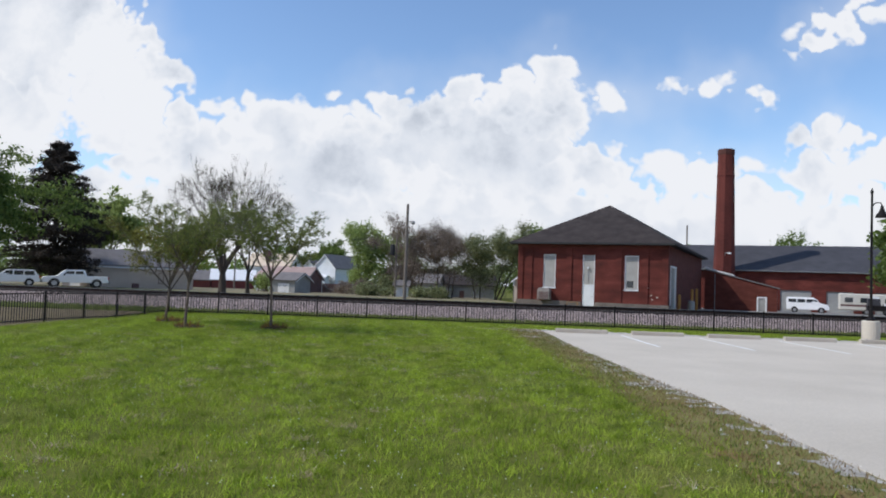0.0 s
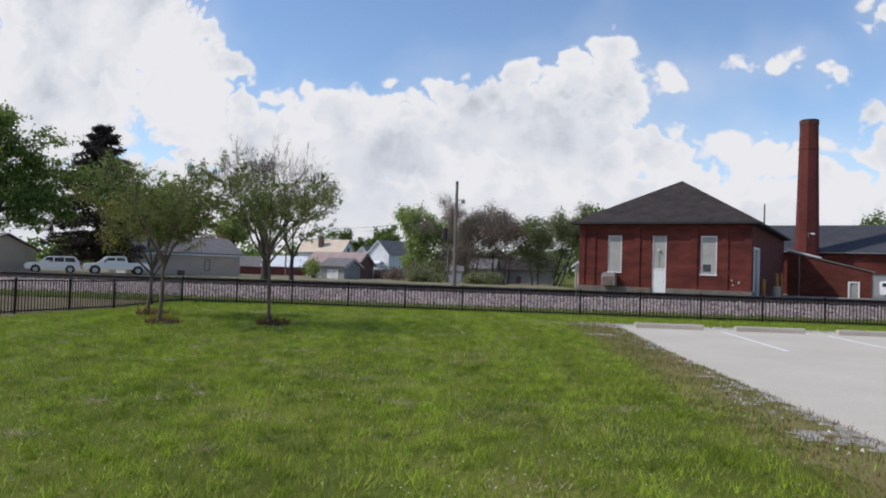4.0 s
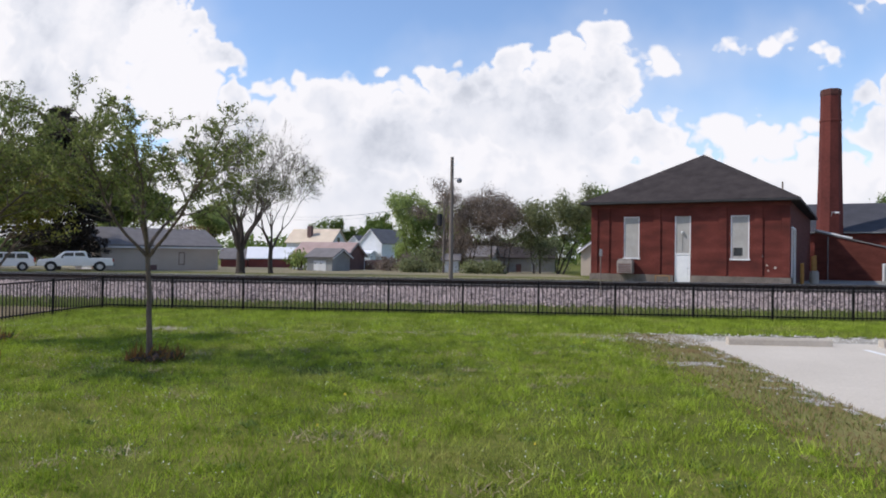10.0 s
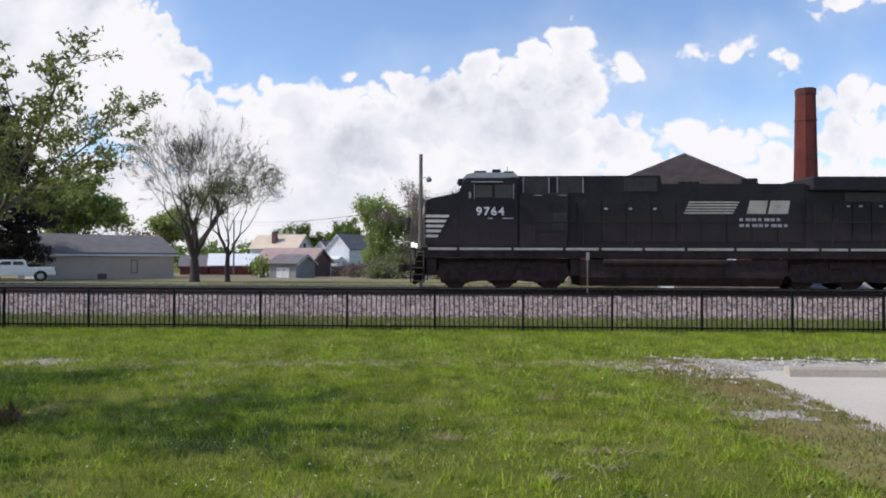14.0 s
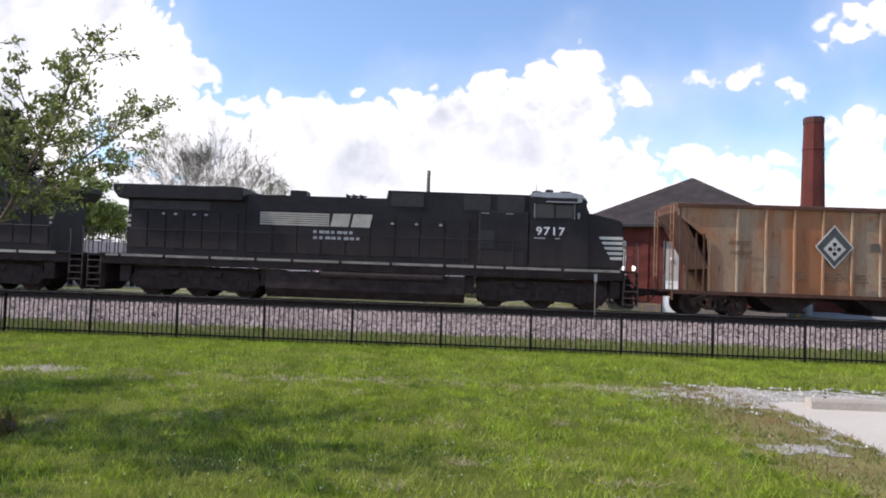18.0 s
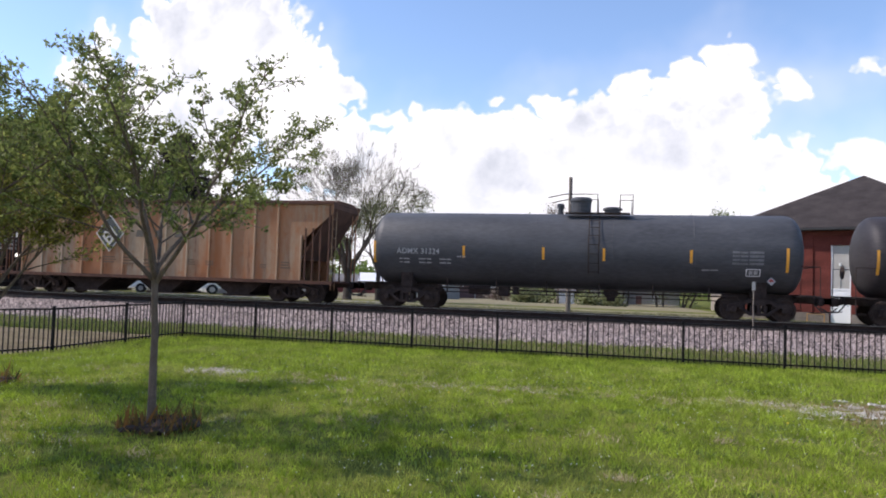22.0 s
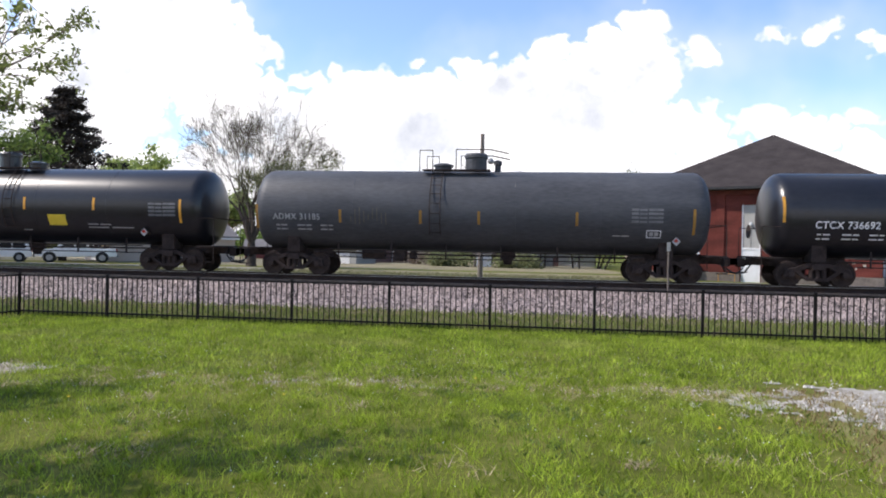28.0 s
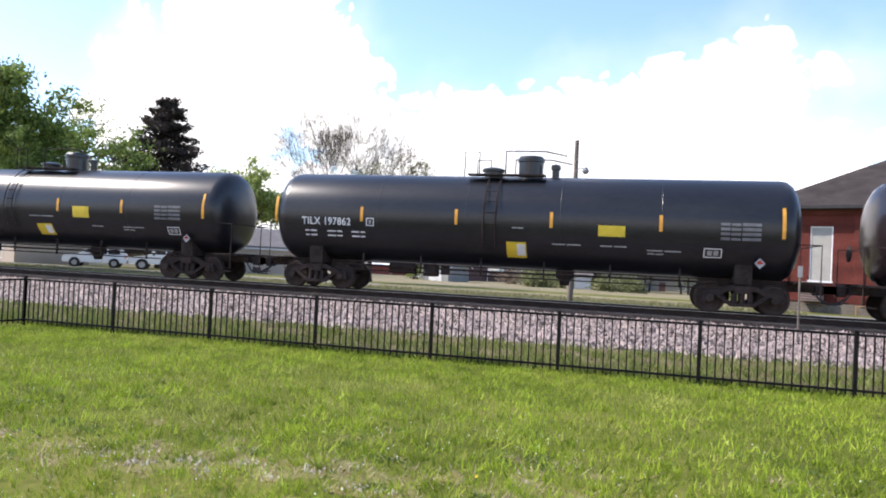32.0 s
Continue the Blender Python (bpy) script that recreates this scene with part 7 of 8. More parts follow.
def hopper_car(s0):
    ob = thing("hopper_car", "rusty tan covered hopper wagon with a diamond emblem", "wagon", group="train")
    L = 19.1
    Y = 1.58
    side = [(1.0, 4.42), (1.0, 4.05), (2.2, 3.05), (2.25, 0.98), (16.85, 0.98), (16.9, 2.75), (18.3, 4.0), (18.3, 4.42)]
    for s in (-1, 1):
        bm = bmesh.new()
        a, b = sorted((s * Y, s * (Y - 0.06)))
        prism(bm, side, a, b)
        part("side_sheet", bm, M["hopper"], ob, "rust-streaked tan side sheet")
        for k in range(14):
            x = 2.25 + (16.85 - 2.25) * k / 13
            a, b = sorted((s * Y, s * (Y + 0.09)))
            part("side_post", boxes((x - 0.045, a, 0.98, x + 0.045, b, 4.36 if 0 < k < 13 else 3.0), bevel=0.01), M["hopper_post_lit"], ob)
        a, b = sorted((s * (Y - 0.05), s * (Y + 0.12)))
        part("top_chord", boxes((0.95, a, 4.36, 18.35, b, 4.5)), M["hopper_rust"], ob)
        part("side_sill", boxes((0.8, a, 0.86, 18.4, b, 1.0)), M["hopper_rust"], ob)
        for x in (1.05, 1.35, 1.7, 2.0, 17.05, 17.4, 17.75, 18.15):
            part("end_post", boxes((x, a, 1.0, x + 0.06, a + 0.06, 3.3 if 1.3 < x < 17.9 else 4.3)), M["hopper_rust"], ob)
    part("roof", prism(bmesh.new(), [(-Y, 4.42), (Y, 4.42), (Y * 0.6, 4.6), (-Y * 0.6, 4.6)], 1.0, 18.3, axis="x"), M["hopper_rust"], ob)
    for k in range(8):
        part("hatch", boxes((2.0 + 1.95 * k, -0.3, 4.6, 3.3 + 1.95 * k, 0.3, 4.68), bevel=0.02), M["hopper_rust"], ob)
    for x0, x1 in ((1.0, 2.3), (18.3, 16.8)):
        bm = bmesh.new()
        prism(bm, [(x0, 4.4), (x1, 2.0), (x1, 1.9), (x0, 4.2)], -Y + 0.07, Y - 0.07)
        bmesh.ops.recalc_face_normals(bm, faces=bm.faces[:])
        part("slope_sheet", bm, M["hopper_rust"], ob, "dark rusty sloping end sheet")
    for k in range(3):
        c = 5.6 + 4.0 * k
        bm = bmesh.new()
        prism(bm, [(c - 1.5, 0.98), (c + 1.5, 0.98), (c + 0.5, 0.3), (c - 0.5, 0.3)], -1.1, 1.1)
        part("hopper_bay", bm, M["truck"], ob)
        part("outlet_gate", boxes((c - 0.7, -1.2, 0.2, c + 0.7, 1.2, 0.3)), M["truck"], ob)
    part("centre_sill", boxes((0.4, -0.3, 0.72, 18.7, 0.3, 0.98)), M["truck"], ob)
    for x in (2.75, 16.35):
        freight_truck(ob, x)
    for x, w in ((0.45, -1), (18.65, 1)):
        coupler(ob, x, w)
        part("end_platform", boxes((min(x, x - w * 0.9), -1.4, 0.92, max(x, x - w * 0.9), 1.4, 0.98)), M["hopper_rust"], ob)
        for y in (-1.45, -1.0, 1.0, 1.45):
            part("ladder_rail", tube(bmesh.new(), (x - w * 0.42, y, 0.6), (x - w * 0.42, y, 4.45), 0.02, n=5), M["hopper"], ob)
        for k in range(9):
            for y in (-1.22, 1.22):
                part("rung", tube(bmesh.new(), (x - w * 0.42, y - 0.22, 0.8 + 0.42 * k), (x - w * 0.42, y + 0.22, 0.8 + 0.42 * k), 0.014, n=5), M["hopper"], ob)
    # emblem and lettering shapes on the near side
    y = -Y - 0.095
    cx, cz = 7.15, 2.92
    part("emblem_border", prism(bmesh.new(), [(cx - 0.76, cz), (cx, cz - 0.87), (cx + 0.76, cz), (cx, cz + 0.87)], y - 0.012, y), M["camper"], ob, "off-white diamond border")
    part("emblem", prism(bmesh.new(), [(cx - 0.69, cz), (cx, cz - 0.79), (cx + 0.69, cz), (cx, cz + 0.79)], y - 0.02, y - 0.013), M["emblem"], ob, "dark teal-grey diamond emblem")
    part("emblem_inner", prism(bmesh.new(), [(cx - 0.44, cz - 0.08), (cx, cz - 0.56), (cx + 0.44, cz - 0.08), (cx, cz + 0.38)], y - 0.028, y - 0.021), M["camper"], ob)
    for dx, dz in ((-0.17, -0.09), (0.17, -0.09), (0, 0.1), (0, -0.27), (0, -0.09)):
        part("emblem_dot", tube(bmesh.new(), (cx + dx, y - 0.036, cz + dz), (cx + dx, y - 0.029, cz + dz), 0.085 if dx or dz != -0.09 else 0.04, n=10), M["shingle"], ob)
    for x in (8.55, 9.55, 10.6):
        part("letter_shape", prism(bmesh.new(), [(x, 2.78), (x + 0.42, 2.78), (x + 0.36, 3.1), (x + 0.06, 3.1)], y - 0.012, y), M["ghost"], ob, "faded dark letter shape")
    rr = random.Random(3)
    for x, z, w, h in ((3.0, 2.9, 0.9, 0.16), (3.05, 2.5, 0.95, 0.16), (5.6, 1.6, 0.5, 0.3), (6.8, 1.55, 0.75, 0.35), (7.9, 1.5, 0.6, 0.4), (9.0, 1.35, 0.95, 0.5), (11.3, 1.55, 0.4, 0.3), (12.2, 1.55, 0.5, 0.25), (14.9, 1.5, 0.5, 0.2), (15.9, 1.5, 0.55, 0.35), (4.6, 1.6, 0.3, 0.08)):
        for k in range(3):
            part("faded_marking", boxes((x + 0.05 * rr.random(), y - 0.008, z + h * k / 3, x + w - 0.15 * rr.random(), y, z + h * (k + 0.55) / 3)), M["ghost_rust"], ob)
    return ob, s0, 0, L


TANK_R, TANK_Z = 1.57, 2.60


def tank_point(z, lift=0.008):
    """Across-track place and lean of the near tank flank at a height."""
    dz = z - TANK_Z
    y = -math.sqrt(TANK_R ** 2 - dz ** 2)
    return y * (1 + lift / TANK_R), math.degrees(math.asin(dz / TANK_R))


def decal(parent, x0, x1, z0, z1, material, name="marking", label="", lift=0.008):
    """A thin painted patch that follows the tank's flank."""
    bm = bmesh.new()
    rows = []
    for k in range(5):
        z = z0 + (z1 - z0) * k / 4
        y, _ = tank_point(z, lift)
        rows.append((bm.verts.new((x0, y, z)), bm.verts.new((x1, y, z))))
    for a, b in zip(rows, rows[1:]):
        bm.faces.new((a[0], a[1], b[1], b[0]))
    back = []
    for k in range(5):
        z = z0 + (z1 - z0) * k / 4
        y, _ = tank_point(z, lift - 0.006)
        back.append((bm.verts.new((x0, y, z)), bm.verts.new((x1, y, z))))
    for a, b in zip(back, back[1:]):
        bm.faces.new((b[0], b[1], a[1], a[0]))
    for r, q in ((rows[0], back[0]), (rows[-1], back[-1])):
        bm.faces.new((r[0], q[0], q[1], r[1]))
    bmesh.ops.recalc_face_normals(bm, faces=bm.faces[:])
    return part(name, bm, material, parent, label)


def tank_car(s0, mark, shell, label, amber, fit, seed):
    """A tank wagon. fit: which painted markings it carries."""
    ob = thing("tank_car", label, "wagon", group="train")
    L, a, b, R, Z = 19.4, 0.95, 18.45, TANK_R, TANK_Z
    bm = bmesh.new()
    cap = [(0.02, 0.0), (0.45, 0.02), (0.85, 0.08), (1.2, 0.18), (1.42, 0.31), (1.54, 0.47), (R, 0.66)]
    prof = [(r, a + h) for r, h in cap]
    for k in range(1, 6):
        prof.append((R, a + 1.02 + (b - a - 2.04) * k / 6))
    prof += [(r, b - h) for r, h in cap[::-1]]
    lathe(bm, prof, axis="x", n=48, centre=(0, 0, Z))
    part("tank", bm, shell, ob, smooth=True)
    for k in range(1, 5):
        x = a + 1.02 + (b - a - 2.04) * k / 5
        part("weld_seam", lathe(bmesh.new(), [(R + 0.001, x - 0.02), (R + 0.006, x - 0.012), (R + 0.006, x + 0.012), (R + 0.001, x + 0.02)], axis="x", n=48, centre=(0, 0, Z)), shell, ob)
    # manway, valves, platform and rails on top
    top = Z + R
    d, m = fit.get("dome", 9.2), fit.get("way", 1)
    hs = part("nozzle_housing", lathe(bmesh.new(), [(0.42, top - 0.1), (0.42, top + 0.5), (0.46, top + 0.52), (0.46, top + 0.62), (0.4, top + 0.7), (0.1, top + 0.74)], n=20, centre=(d, 0, 0)), shell, ob)
    part("manway", lathe(bmesh.new(), [(0.33, top - 0.1), (0.33, top + 0.16), (0.4, top + 0.18), (0.4, top + 0.26), (0.2, top + 0.32)], n=18, centre=(d + 1.3 * m, 0, 0)), shell, ob)
    part("vent_valve", lathe(bmesh.new(), [(0.12, top - 0.1), (0.12, top + 0.25), (0.16, top + 0.27), (0.16, top + 0.42), (0.05, top + 0.46)], n=12, centre=(d - 0.85 * m, 0, 0)), shell, ob)
    for y in (-0.95, 0.55):
        part("platform", boxes((min(d - 0.6 * m, d + 2.0 * m), y, top - 0.05, max(d - 0.6 * m, d + 2.0 * m), y + 0.4, top)), M["truck"], ob)
    for y in (-0.95, 0.95):
        part("platform_rail", pipe(bmesh.new(), [(d + 1.6 * m, y, top - 0.1), (d + 1.6 * m, y, top + 0.72), (d + 2.1 * m, y, top + 0.72), (d + 2.1 * m, y, top - 0.1)], 0.022), M["truck"], ob)
        part("platform_rail", pipe(bmesh.new(), [(d - 1.3 * m, y, top + 0.6), (d - 0.6 * m, y, top + 0.75), (d + 0.7 * m, y, top + 0.75), (d + 0.7 * m, y, top - 0.1)], 0.022), M["truck"], ob)
    lad = part("ladder", boxes((0, 0, 0, 0.01, 0.01, 0.01)), M["truck"], ob)
    lx = fit.get("ladder", d + 1.25 * m)
    for dx in (-0.2, 0.2):
        pts = [(lx + dx, -(R + 0.09) * math.cos(t), Z + (R + 0.09) * math.sin(t)) for t in np.linspace(-0.6, 1.1, 9)]
        part("ladder_rail", pipe(bmesh.new(), pts, 0.02, n=5), M["truck"], lad)
    for t in np.linspace(-0.55, 1.05, 8):
        y, z = -(R + 0.09) * math.cos(t), Z + (R + 0.09) * math.sin(t)
        part("rung", tube(bmesh.new(), (lx - 0.2, y, z), (lx + 0.2, y, z), 0.014, n=5), M["truck"], lad)
    lad.matrix_basis = pose(0, 0, 0)
    # saddles, stub sills, end platforms, trucks
    for x, w in ((2.65, -1), (16.75, 1)):
        bm = bmesh.new()
        prism(bm, [(-1.1, 0.9), (1.1, 0.9), (1.12, 1.5), (0.8, 1.3), (0, 1.15), (-0.8, 1.3), (-1.12, 1.5)], x - 0.25, x + 0.25, axis="x")
        part("saddle", bm, M["truck"], ob)
        freight_truck(ob, x)
        e = 0.55 if w < 0 else L - 0.55
        part("stub_sill", boxes((min(e, x - w * 1.2), -0.32, 0.74, max(e, x - w * 1.2), 0.32, 1.06)), M["truck"], ob)
        part("end_platform", boxes((min(e, e - w * 0.75), -1.45, 1.0, max(e, e - w * 0.75), 1.45, 1.06)), M["truck"], ob)
        coupler(ob, e, w)
        for y in (-1.42, 1.42):
            part("grab_rail", pipe(bmesh.new(), [(e - w * 0.05, y, 0.5), (e - w * 0.05, y, 2.15), (e - w * 0.7, y, 2.15)], 0.018), M["truck"], ob)
            part("step_iron", boxes((min(e, e - w * 0.4), y - 0.03, 0.4, max(e, e - w * 0.4), y + 0.03, 0.44)), M["truck"], ob)
        part("brake_wheel" if w < 0 else "end_rail", lathe(bmesh.new(), [(0.2, 0), (0.26, 0.02), (0.26, 0.05), (0.2, 0.07)], axis="x", n=16, centre=(e - w * 0.1, 0.5, 2.0)) if w < 0 else pipe(bmesh.new(), [(e - w * 0.05, -1.4, 2.15), (e - w * 0.05, 1.4, 2.15)], 0.018), M["truck"], ob)
    part("brake_pipe", pipe(bmesh.new(), [(3.4, -0.9, 0.92), (9.0, -0.9, 0.88), (16.0, -0.9, 0.92)], 0.035), M["truck"], ob)
    part("brake_reservoir", tube(bmesh.new(), (5.3, -0.6, 0.86), (6.2, -0.6, 0.86), 0.2, n=12), M["truck"], ob)
    part("bottom_outlet", lathe(bmesh.new(), [(0.3, 1.1), (0.3, 0.8), (0.18, 0.72), (0.16, 0.55)], n=14, centre=(d + 1.3, 0, 0)), M["truck"], ob)
    # painted markings
    pq = fit.get("placard", 16.6)
    # brake rods and their hangers under the barrel
    for y, z in ((-1.0, 1.02), (-1.05, 0.74)):
        part("brake_rod", pipe(bmesh.new(), [(3.9, y, z), (15.6, y, z)], 0.022, n=5), M["truck"], ob)
    for k in range(6):
        part("hanger", boxes((4.4 + 2.1 * k, -1.06, 0.7, 4.45 + 2.1 * k, -1.0, 1.3)), M["truck"], ob)
    part("brake_valve", boxes((6.6, -0.95, 0.62, 7.05, -0.5, 1.05), (7.2, -0.9, 0.7, 7.45, -0.55, 1.0), bevel=0.03), M["truck"], ob)
    part("placard_holder", boxes((pq - 0.1, -1.404, 1.45, pq + 0.1, -1.05, 1.6)), M["truck"], ob)
    part("hazard_placard", prism(bmesh.new(), [(pq - 0.16, 1.55), (pq, 1.39), (pq + 0.16, 1.55), (pq, 1.71)], -1.42, -1.405), M["letter_grey"], ob, "white diamond placard with red")
    part("placard_red", prism(bmesh.new(), [(pq - 0.10, 1.57), (pq - 0.02, 1.51), (pq + 0.10, 1.55), (pq, 1.65)], -1.43, -1.421), M["tail_light"], ob)
    ez, rz = fit.get("end_z", 2.75), fit.get("refl_z", 2.64)
    for x in fit.get("ends", (1.3, 17.65)):
        decal(ob, x - 0.05, x + 0.05, ez - 0.46, ez + 0.46, amber, "reflector", lift=0.01)
    for x in fit.get("refl", (4.95, 8.05, 11.2, 14.35)):
        decal(ob, x - 0.05, x + 0.05, rz - 0.25, rz + 0.25, amber, "reflector")
    if mark:
        mx, mz = fit.get("x", 1.45), fit.get("z", 2.28)
        size = fit.get("size", 0.38)
        zc = mz + size * 0.36
        y, lean = tank_point(zc, 0.012)
        word(mark, size, fit.get("ink", M["letter"]), ob, pose(mx, y, zc, -lean) @ pose(0, 0, -size * 0.36) @ Matrix.Diagonal((fit.get("wide", 1.0) * 0.92, 1, 1, 1)), name="car_mark", spacing=1.1)
        for k in range(2):
            for q, w in ((0.1, 0.14), (0.3, 0.24), (0.95, 0.3), (1.3, 0.2), (1.85, 0.28), (2.18, 0.16)):
                decal(ob, mx + q, mx + q + w, mz - 0.24 - 0.15 * k, mz - 0.19 - 0.15 * k, fit.get("ink", M["letter"]), "fine_print")
    if fit.get("panel", True):
        g = M["panel_grey"]
        for k in range(4):
            pz, px = fit.get("panel_z", 2.2), fit.get("panel_x", 16.0)
            decal(ob, px, px + 0.26, pz + 0.145 * k, pz + 0.085 + 0.145 * k, g, "data_panel")
            decal(ob, px + 0.29, px + 0.56, pz + 0.145 * k, pz + 0.075 + 0.145 * k, g, "data_panel")
            decal(ob, px + 0.60, px + 1.12, pz + 0.145 * k, pz + 0.09 + 0.145 * k, g, "data_panel")
    if fit.get("box", True):
        g = M["letter"]
        bx = fit.get("box_x", 15.5)
        bz = fit.get("box_z", 1.66)
        decal(ob, bx, bx + 0.52, bz, bz + 0.03, g)
        decal(ob, bx, bx + 0.52, bz + 0.25, bz + 0.28, g)
        decal(ob, bx, bx + 0.03, bz + 0.03, bz + 0.25, g)
        decal(ob, bx + 0.49, bx + 0.52, bz + 0.03, bz + 0.25, g)
        decal(ob, bx + 0.1, bx + 0.24, bz + 0.07, bz + 0.21, M["letter_grey"])
        decal(ob, bx + 0.28, bx + 0.42, bz + 0.07, bz + 0.21, M["letter_grey"])
    for x, z, w in fit.get("lines", ()):
        decal(ob, x, x + w * 0.45, z, z + 0.04, M["letter_grey"], "fine_print")
        decal(ob, x + w * 0.52, x + w, z, z + 0.04, M["letter_grey"], "fine_print")
    for x, z, w, h in fit.get("yellow", ()):
        decal(ob, x, x + w, z, z + h, M["yellow"], "yellow_panel", "bright yellow painted panel")
    for x, z, w, h in fit.get("dull", ()):
        decal(ob, x, x + w, z, z + h, M["amber_dull"], "yellow_panel", "dirty faded yellow panel")
    if "ghost" in fit:
        x, z = fit["ghost"]
        for k in range(3):
            decal(ob, x + 0.45 * k, x + 0.45 * k + 0.34, z, z + 0.4, M["ghost"], "faded_mark", "ghost of a painted-out mark")
    if "scrawl" in fit:
        x, z = fit["scrawl"]
        for k in range(9):
            h = 0.2 + 0.35 * abs(math.sin(k * 2.3))
            decal(ob, x + 0.17 * k, x + 0.17 * k + 0.035, z - 0.1 * math.sin(k), z + h, M["ghost"], "scrawl", "faint pale spray-paint stroke")
    for x, z, w, h in fit.get("badge", ()):
        decal(ob, x, x + w, z, z + h, M["letter"], "white_panel", lift=0.014)
    if fit.get("square"):
        x = fit["square"]
        sz = fit.get("z", 2.28)
        decal(ob, x, x + 0.28, sz, sz + 0.03, M["letter"])
        decal(ob, x, x + 0.28, sz + 0.25, sz + 0.28, M["letter"])
        decal(ob, x, x + 0.03, sz + 0.03, sz + 0.25, M["letter"])
        decal(ob, x + 0.25, x + 0.28, sz + 0.03, sz + 0.25, M["letter"])
        decal(ob, x + 0.1, x + 0.18, sz + 0.07, sz + 0.21, M["letter_grey"])
    if fit.get("leaf"):
        x, z = fit["leaf"]
        # the leaf leans, and is split by a dark midrib
        for k in range(14):
            u = -0.5 + k / 14
            v = u + 1 / 14
            half = 0.36 * math.sqrt(max(0.0, 1 - (2 * (u + 0.035)) ** 2))
            mid = x + 0.25 * (u + 0.035)
            for lo, hi in ((-half, -0.01), (0.01, half)):
                if hi - lo > 0.03:
                    decal(ob, mid + lo, mid + hi, z + u * 1.05, z + v * 1.05, M["letter_grey"], "leaf_emblem", "pale leaf-shaped emblem")
        corner = [(-0.78, 0), (0, 0.66), (0.78, 0), (0, -0.66)]
        for q in range(4):
            (ax, az), (bx, bz) = corner[q], corner[(q + 1) % 4]
            for k in range(16):
                f, g = k / 16, (k + 1) / 16
                xs = sorted((ax + (bx - ax) * f, ax + (bx - ax) * g))
                zs = sorted((az + (bz - az) * f, az + (bz - az) * g))
                decal(ob, x + xs[0], x + xs[1], z + zs[0], z + zs[1], M["panel_grey"], "emblem_edge")
    return ob, s0, 0, L


GREY_INK = {"ink": M["letter_grey"], "size": 0.33}
WHITE = "glossy black tank wagon with white lettering and yellow panels"
TRAIN = [
    loco(0.0, "9764", False, 1, 0),
    loco(22.9, "9717", True, 2, 1),
    hopper_car(46.2),
    tank_car(65.15, "ADMX 31324", M["tank_pale"], "dusty grey tank wagon with faded lettering", M["amber"], dict(GREY_INK, x=2.3, z=2.3, dome=9.9, ladder=10.5, refl=(5.2, 8.5, 10.9, 14.2), refl_z=2.42, end_z=2.35, box_x=16.2, box_z=1.72, panel_x=15.7, panel_z=2.15, placard=17.1, lines=((4.9, 2.2, 0.4), (14.6, 1.9, 0.6))), 1),
    tank_car(84.55, "ADMX 30565", M["tank_brown"], "dusty dark brown tank wagon with a leaf emblem", M["amber"], dict(GREY_INK, x=2.3, z=2.35, dome=9.3, ladder=10.3, refl=(4.9, 8.3, 11.4, 14.9), refl_z=2.42, end_z=2.35, leaf=(13.3, 2.85), panel_x=16.1, box=False, placard=17.4, dull=((11.6, 1.95, 1.0, 0.26),), ghost=(12.9, 1.95)), 2),
    tank_car(103.95, "CTCX 732499", M["tank_black"], "black tank wagon with white lettering and amber reflectors", M["amber"], dict(x=1.6, z=2.2, size=0.38, wide=1.14, dome=8.95, ladder=10.1, square=5.3, refl=(4.92, 7.9, 10.81, 13.81), ends=(1.4, 17.45), end_z=2.4, placard=15.9, box=False, panel_x=16.13, yellow=((11.8, 1.78, 0.77, 0.43),), lines=((7.06, 1.62, 0.6), (10.54, 1.56, 0.4), (13.47, 1.7, 1.94), (13.47, 1.82, 1.0), (8.36, 3.26, 0.5), (8.36, 3.36, 0.4))), 3),
    tank_car(123.25, "ADMX 31185", M["tank_pale"], "dusty mid-grey tank wagon with faded lettering", M["amber_dull"], dict(GREY_INK, x=1.95, z=2.15, dome=9.65, way=-1, ladder=8.25, refl=(4.6, 7.7, 9.9, 13.5), refl_z=2.3, end_z=2.25, panel_x=15.45, panel_z=2.2, box_x=16.0, placard=17.05, lines=((14.8, 1.7, 0.6),), scrawl=(5.0, 2.1)), 4),
    tank_car(142.65, "CTCX 736692", M["tank_black"], WHITE, M["amber"], dict(x=2.35, z=2.1, size=0.36, dome=10.5, way=-1, ladder=8.8, square=5.12, refl=(5.01, 7.68, 11.15, 14.1), placard=16.92, panel_x=15.57, box_x=16.07, yellow=((11.86, 2.17, 0.75, 0.43), (10.02, 1.46, 0.74, 0.43)), badge=((10.42, 1.53, 0.28, 0.3),), lines=((7.14, 1.78, 0.5), (9.75, 2.16, 1.15), (12.68, 1.85, 0.5), (14.1, 1.85, 0.94), (14.1, 1.75, 0.5))), 5),
    tank_car(162.05, "TILX 197862", M["tank_black"], WHITE, M["amber"], dict(x=2.26, z=2.24, size=0.36, wide=0.95, dome=10.0, way=-1, ladder=8.95, square=4.66, refl=(4.49, 7.83, 10.96, 14.3), ends=(1.25, 17.75), placard=17.15, panel_x=16.02, box_x=15.57, yellow=((12.43, 2.18, 0.82, 0.34), (9.51, 1.4, 0.65, 0.5)), badge=((9.85, 1.47, 0.28, 0.36),), lines=((9.7, 2.33, 0.37), (11.0, 1.86, 0.9), (12.51, 1.86, 0.8), (13.92, 1.78, 1.0), (13.92, 1.68, 0.5))), 6),
    tank_car(181.35, "", M["tank_shiny"], "glossy dark tank wagon at the end of view", M["amber"], dict(yellow=((12.1, 2.55, 0.9, 0.4),)), 7),
]

# ---- grass, clover, stones: what nobody could count ----
GR = np.random.default_rng(99)


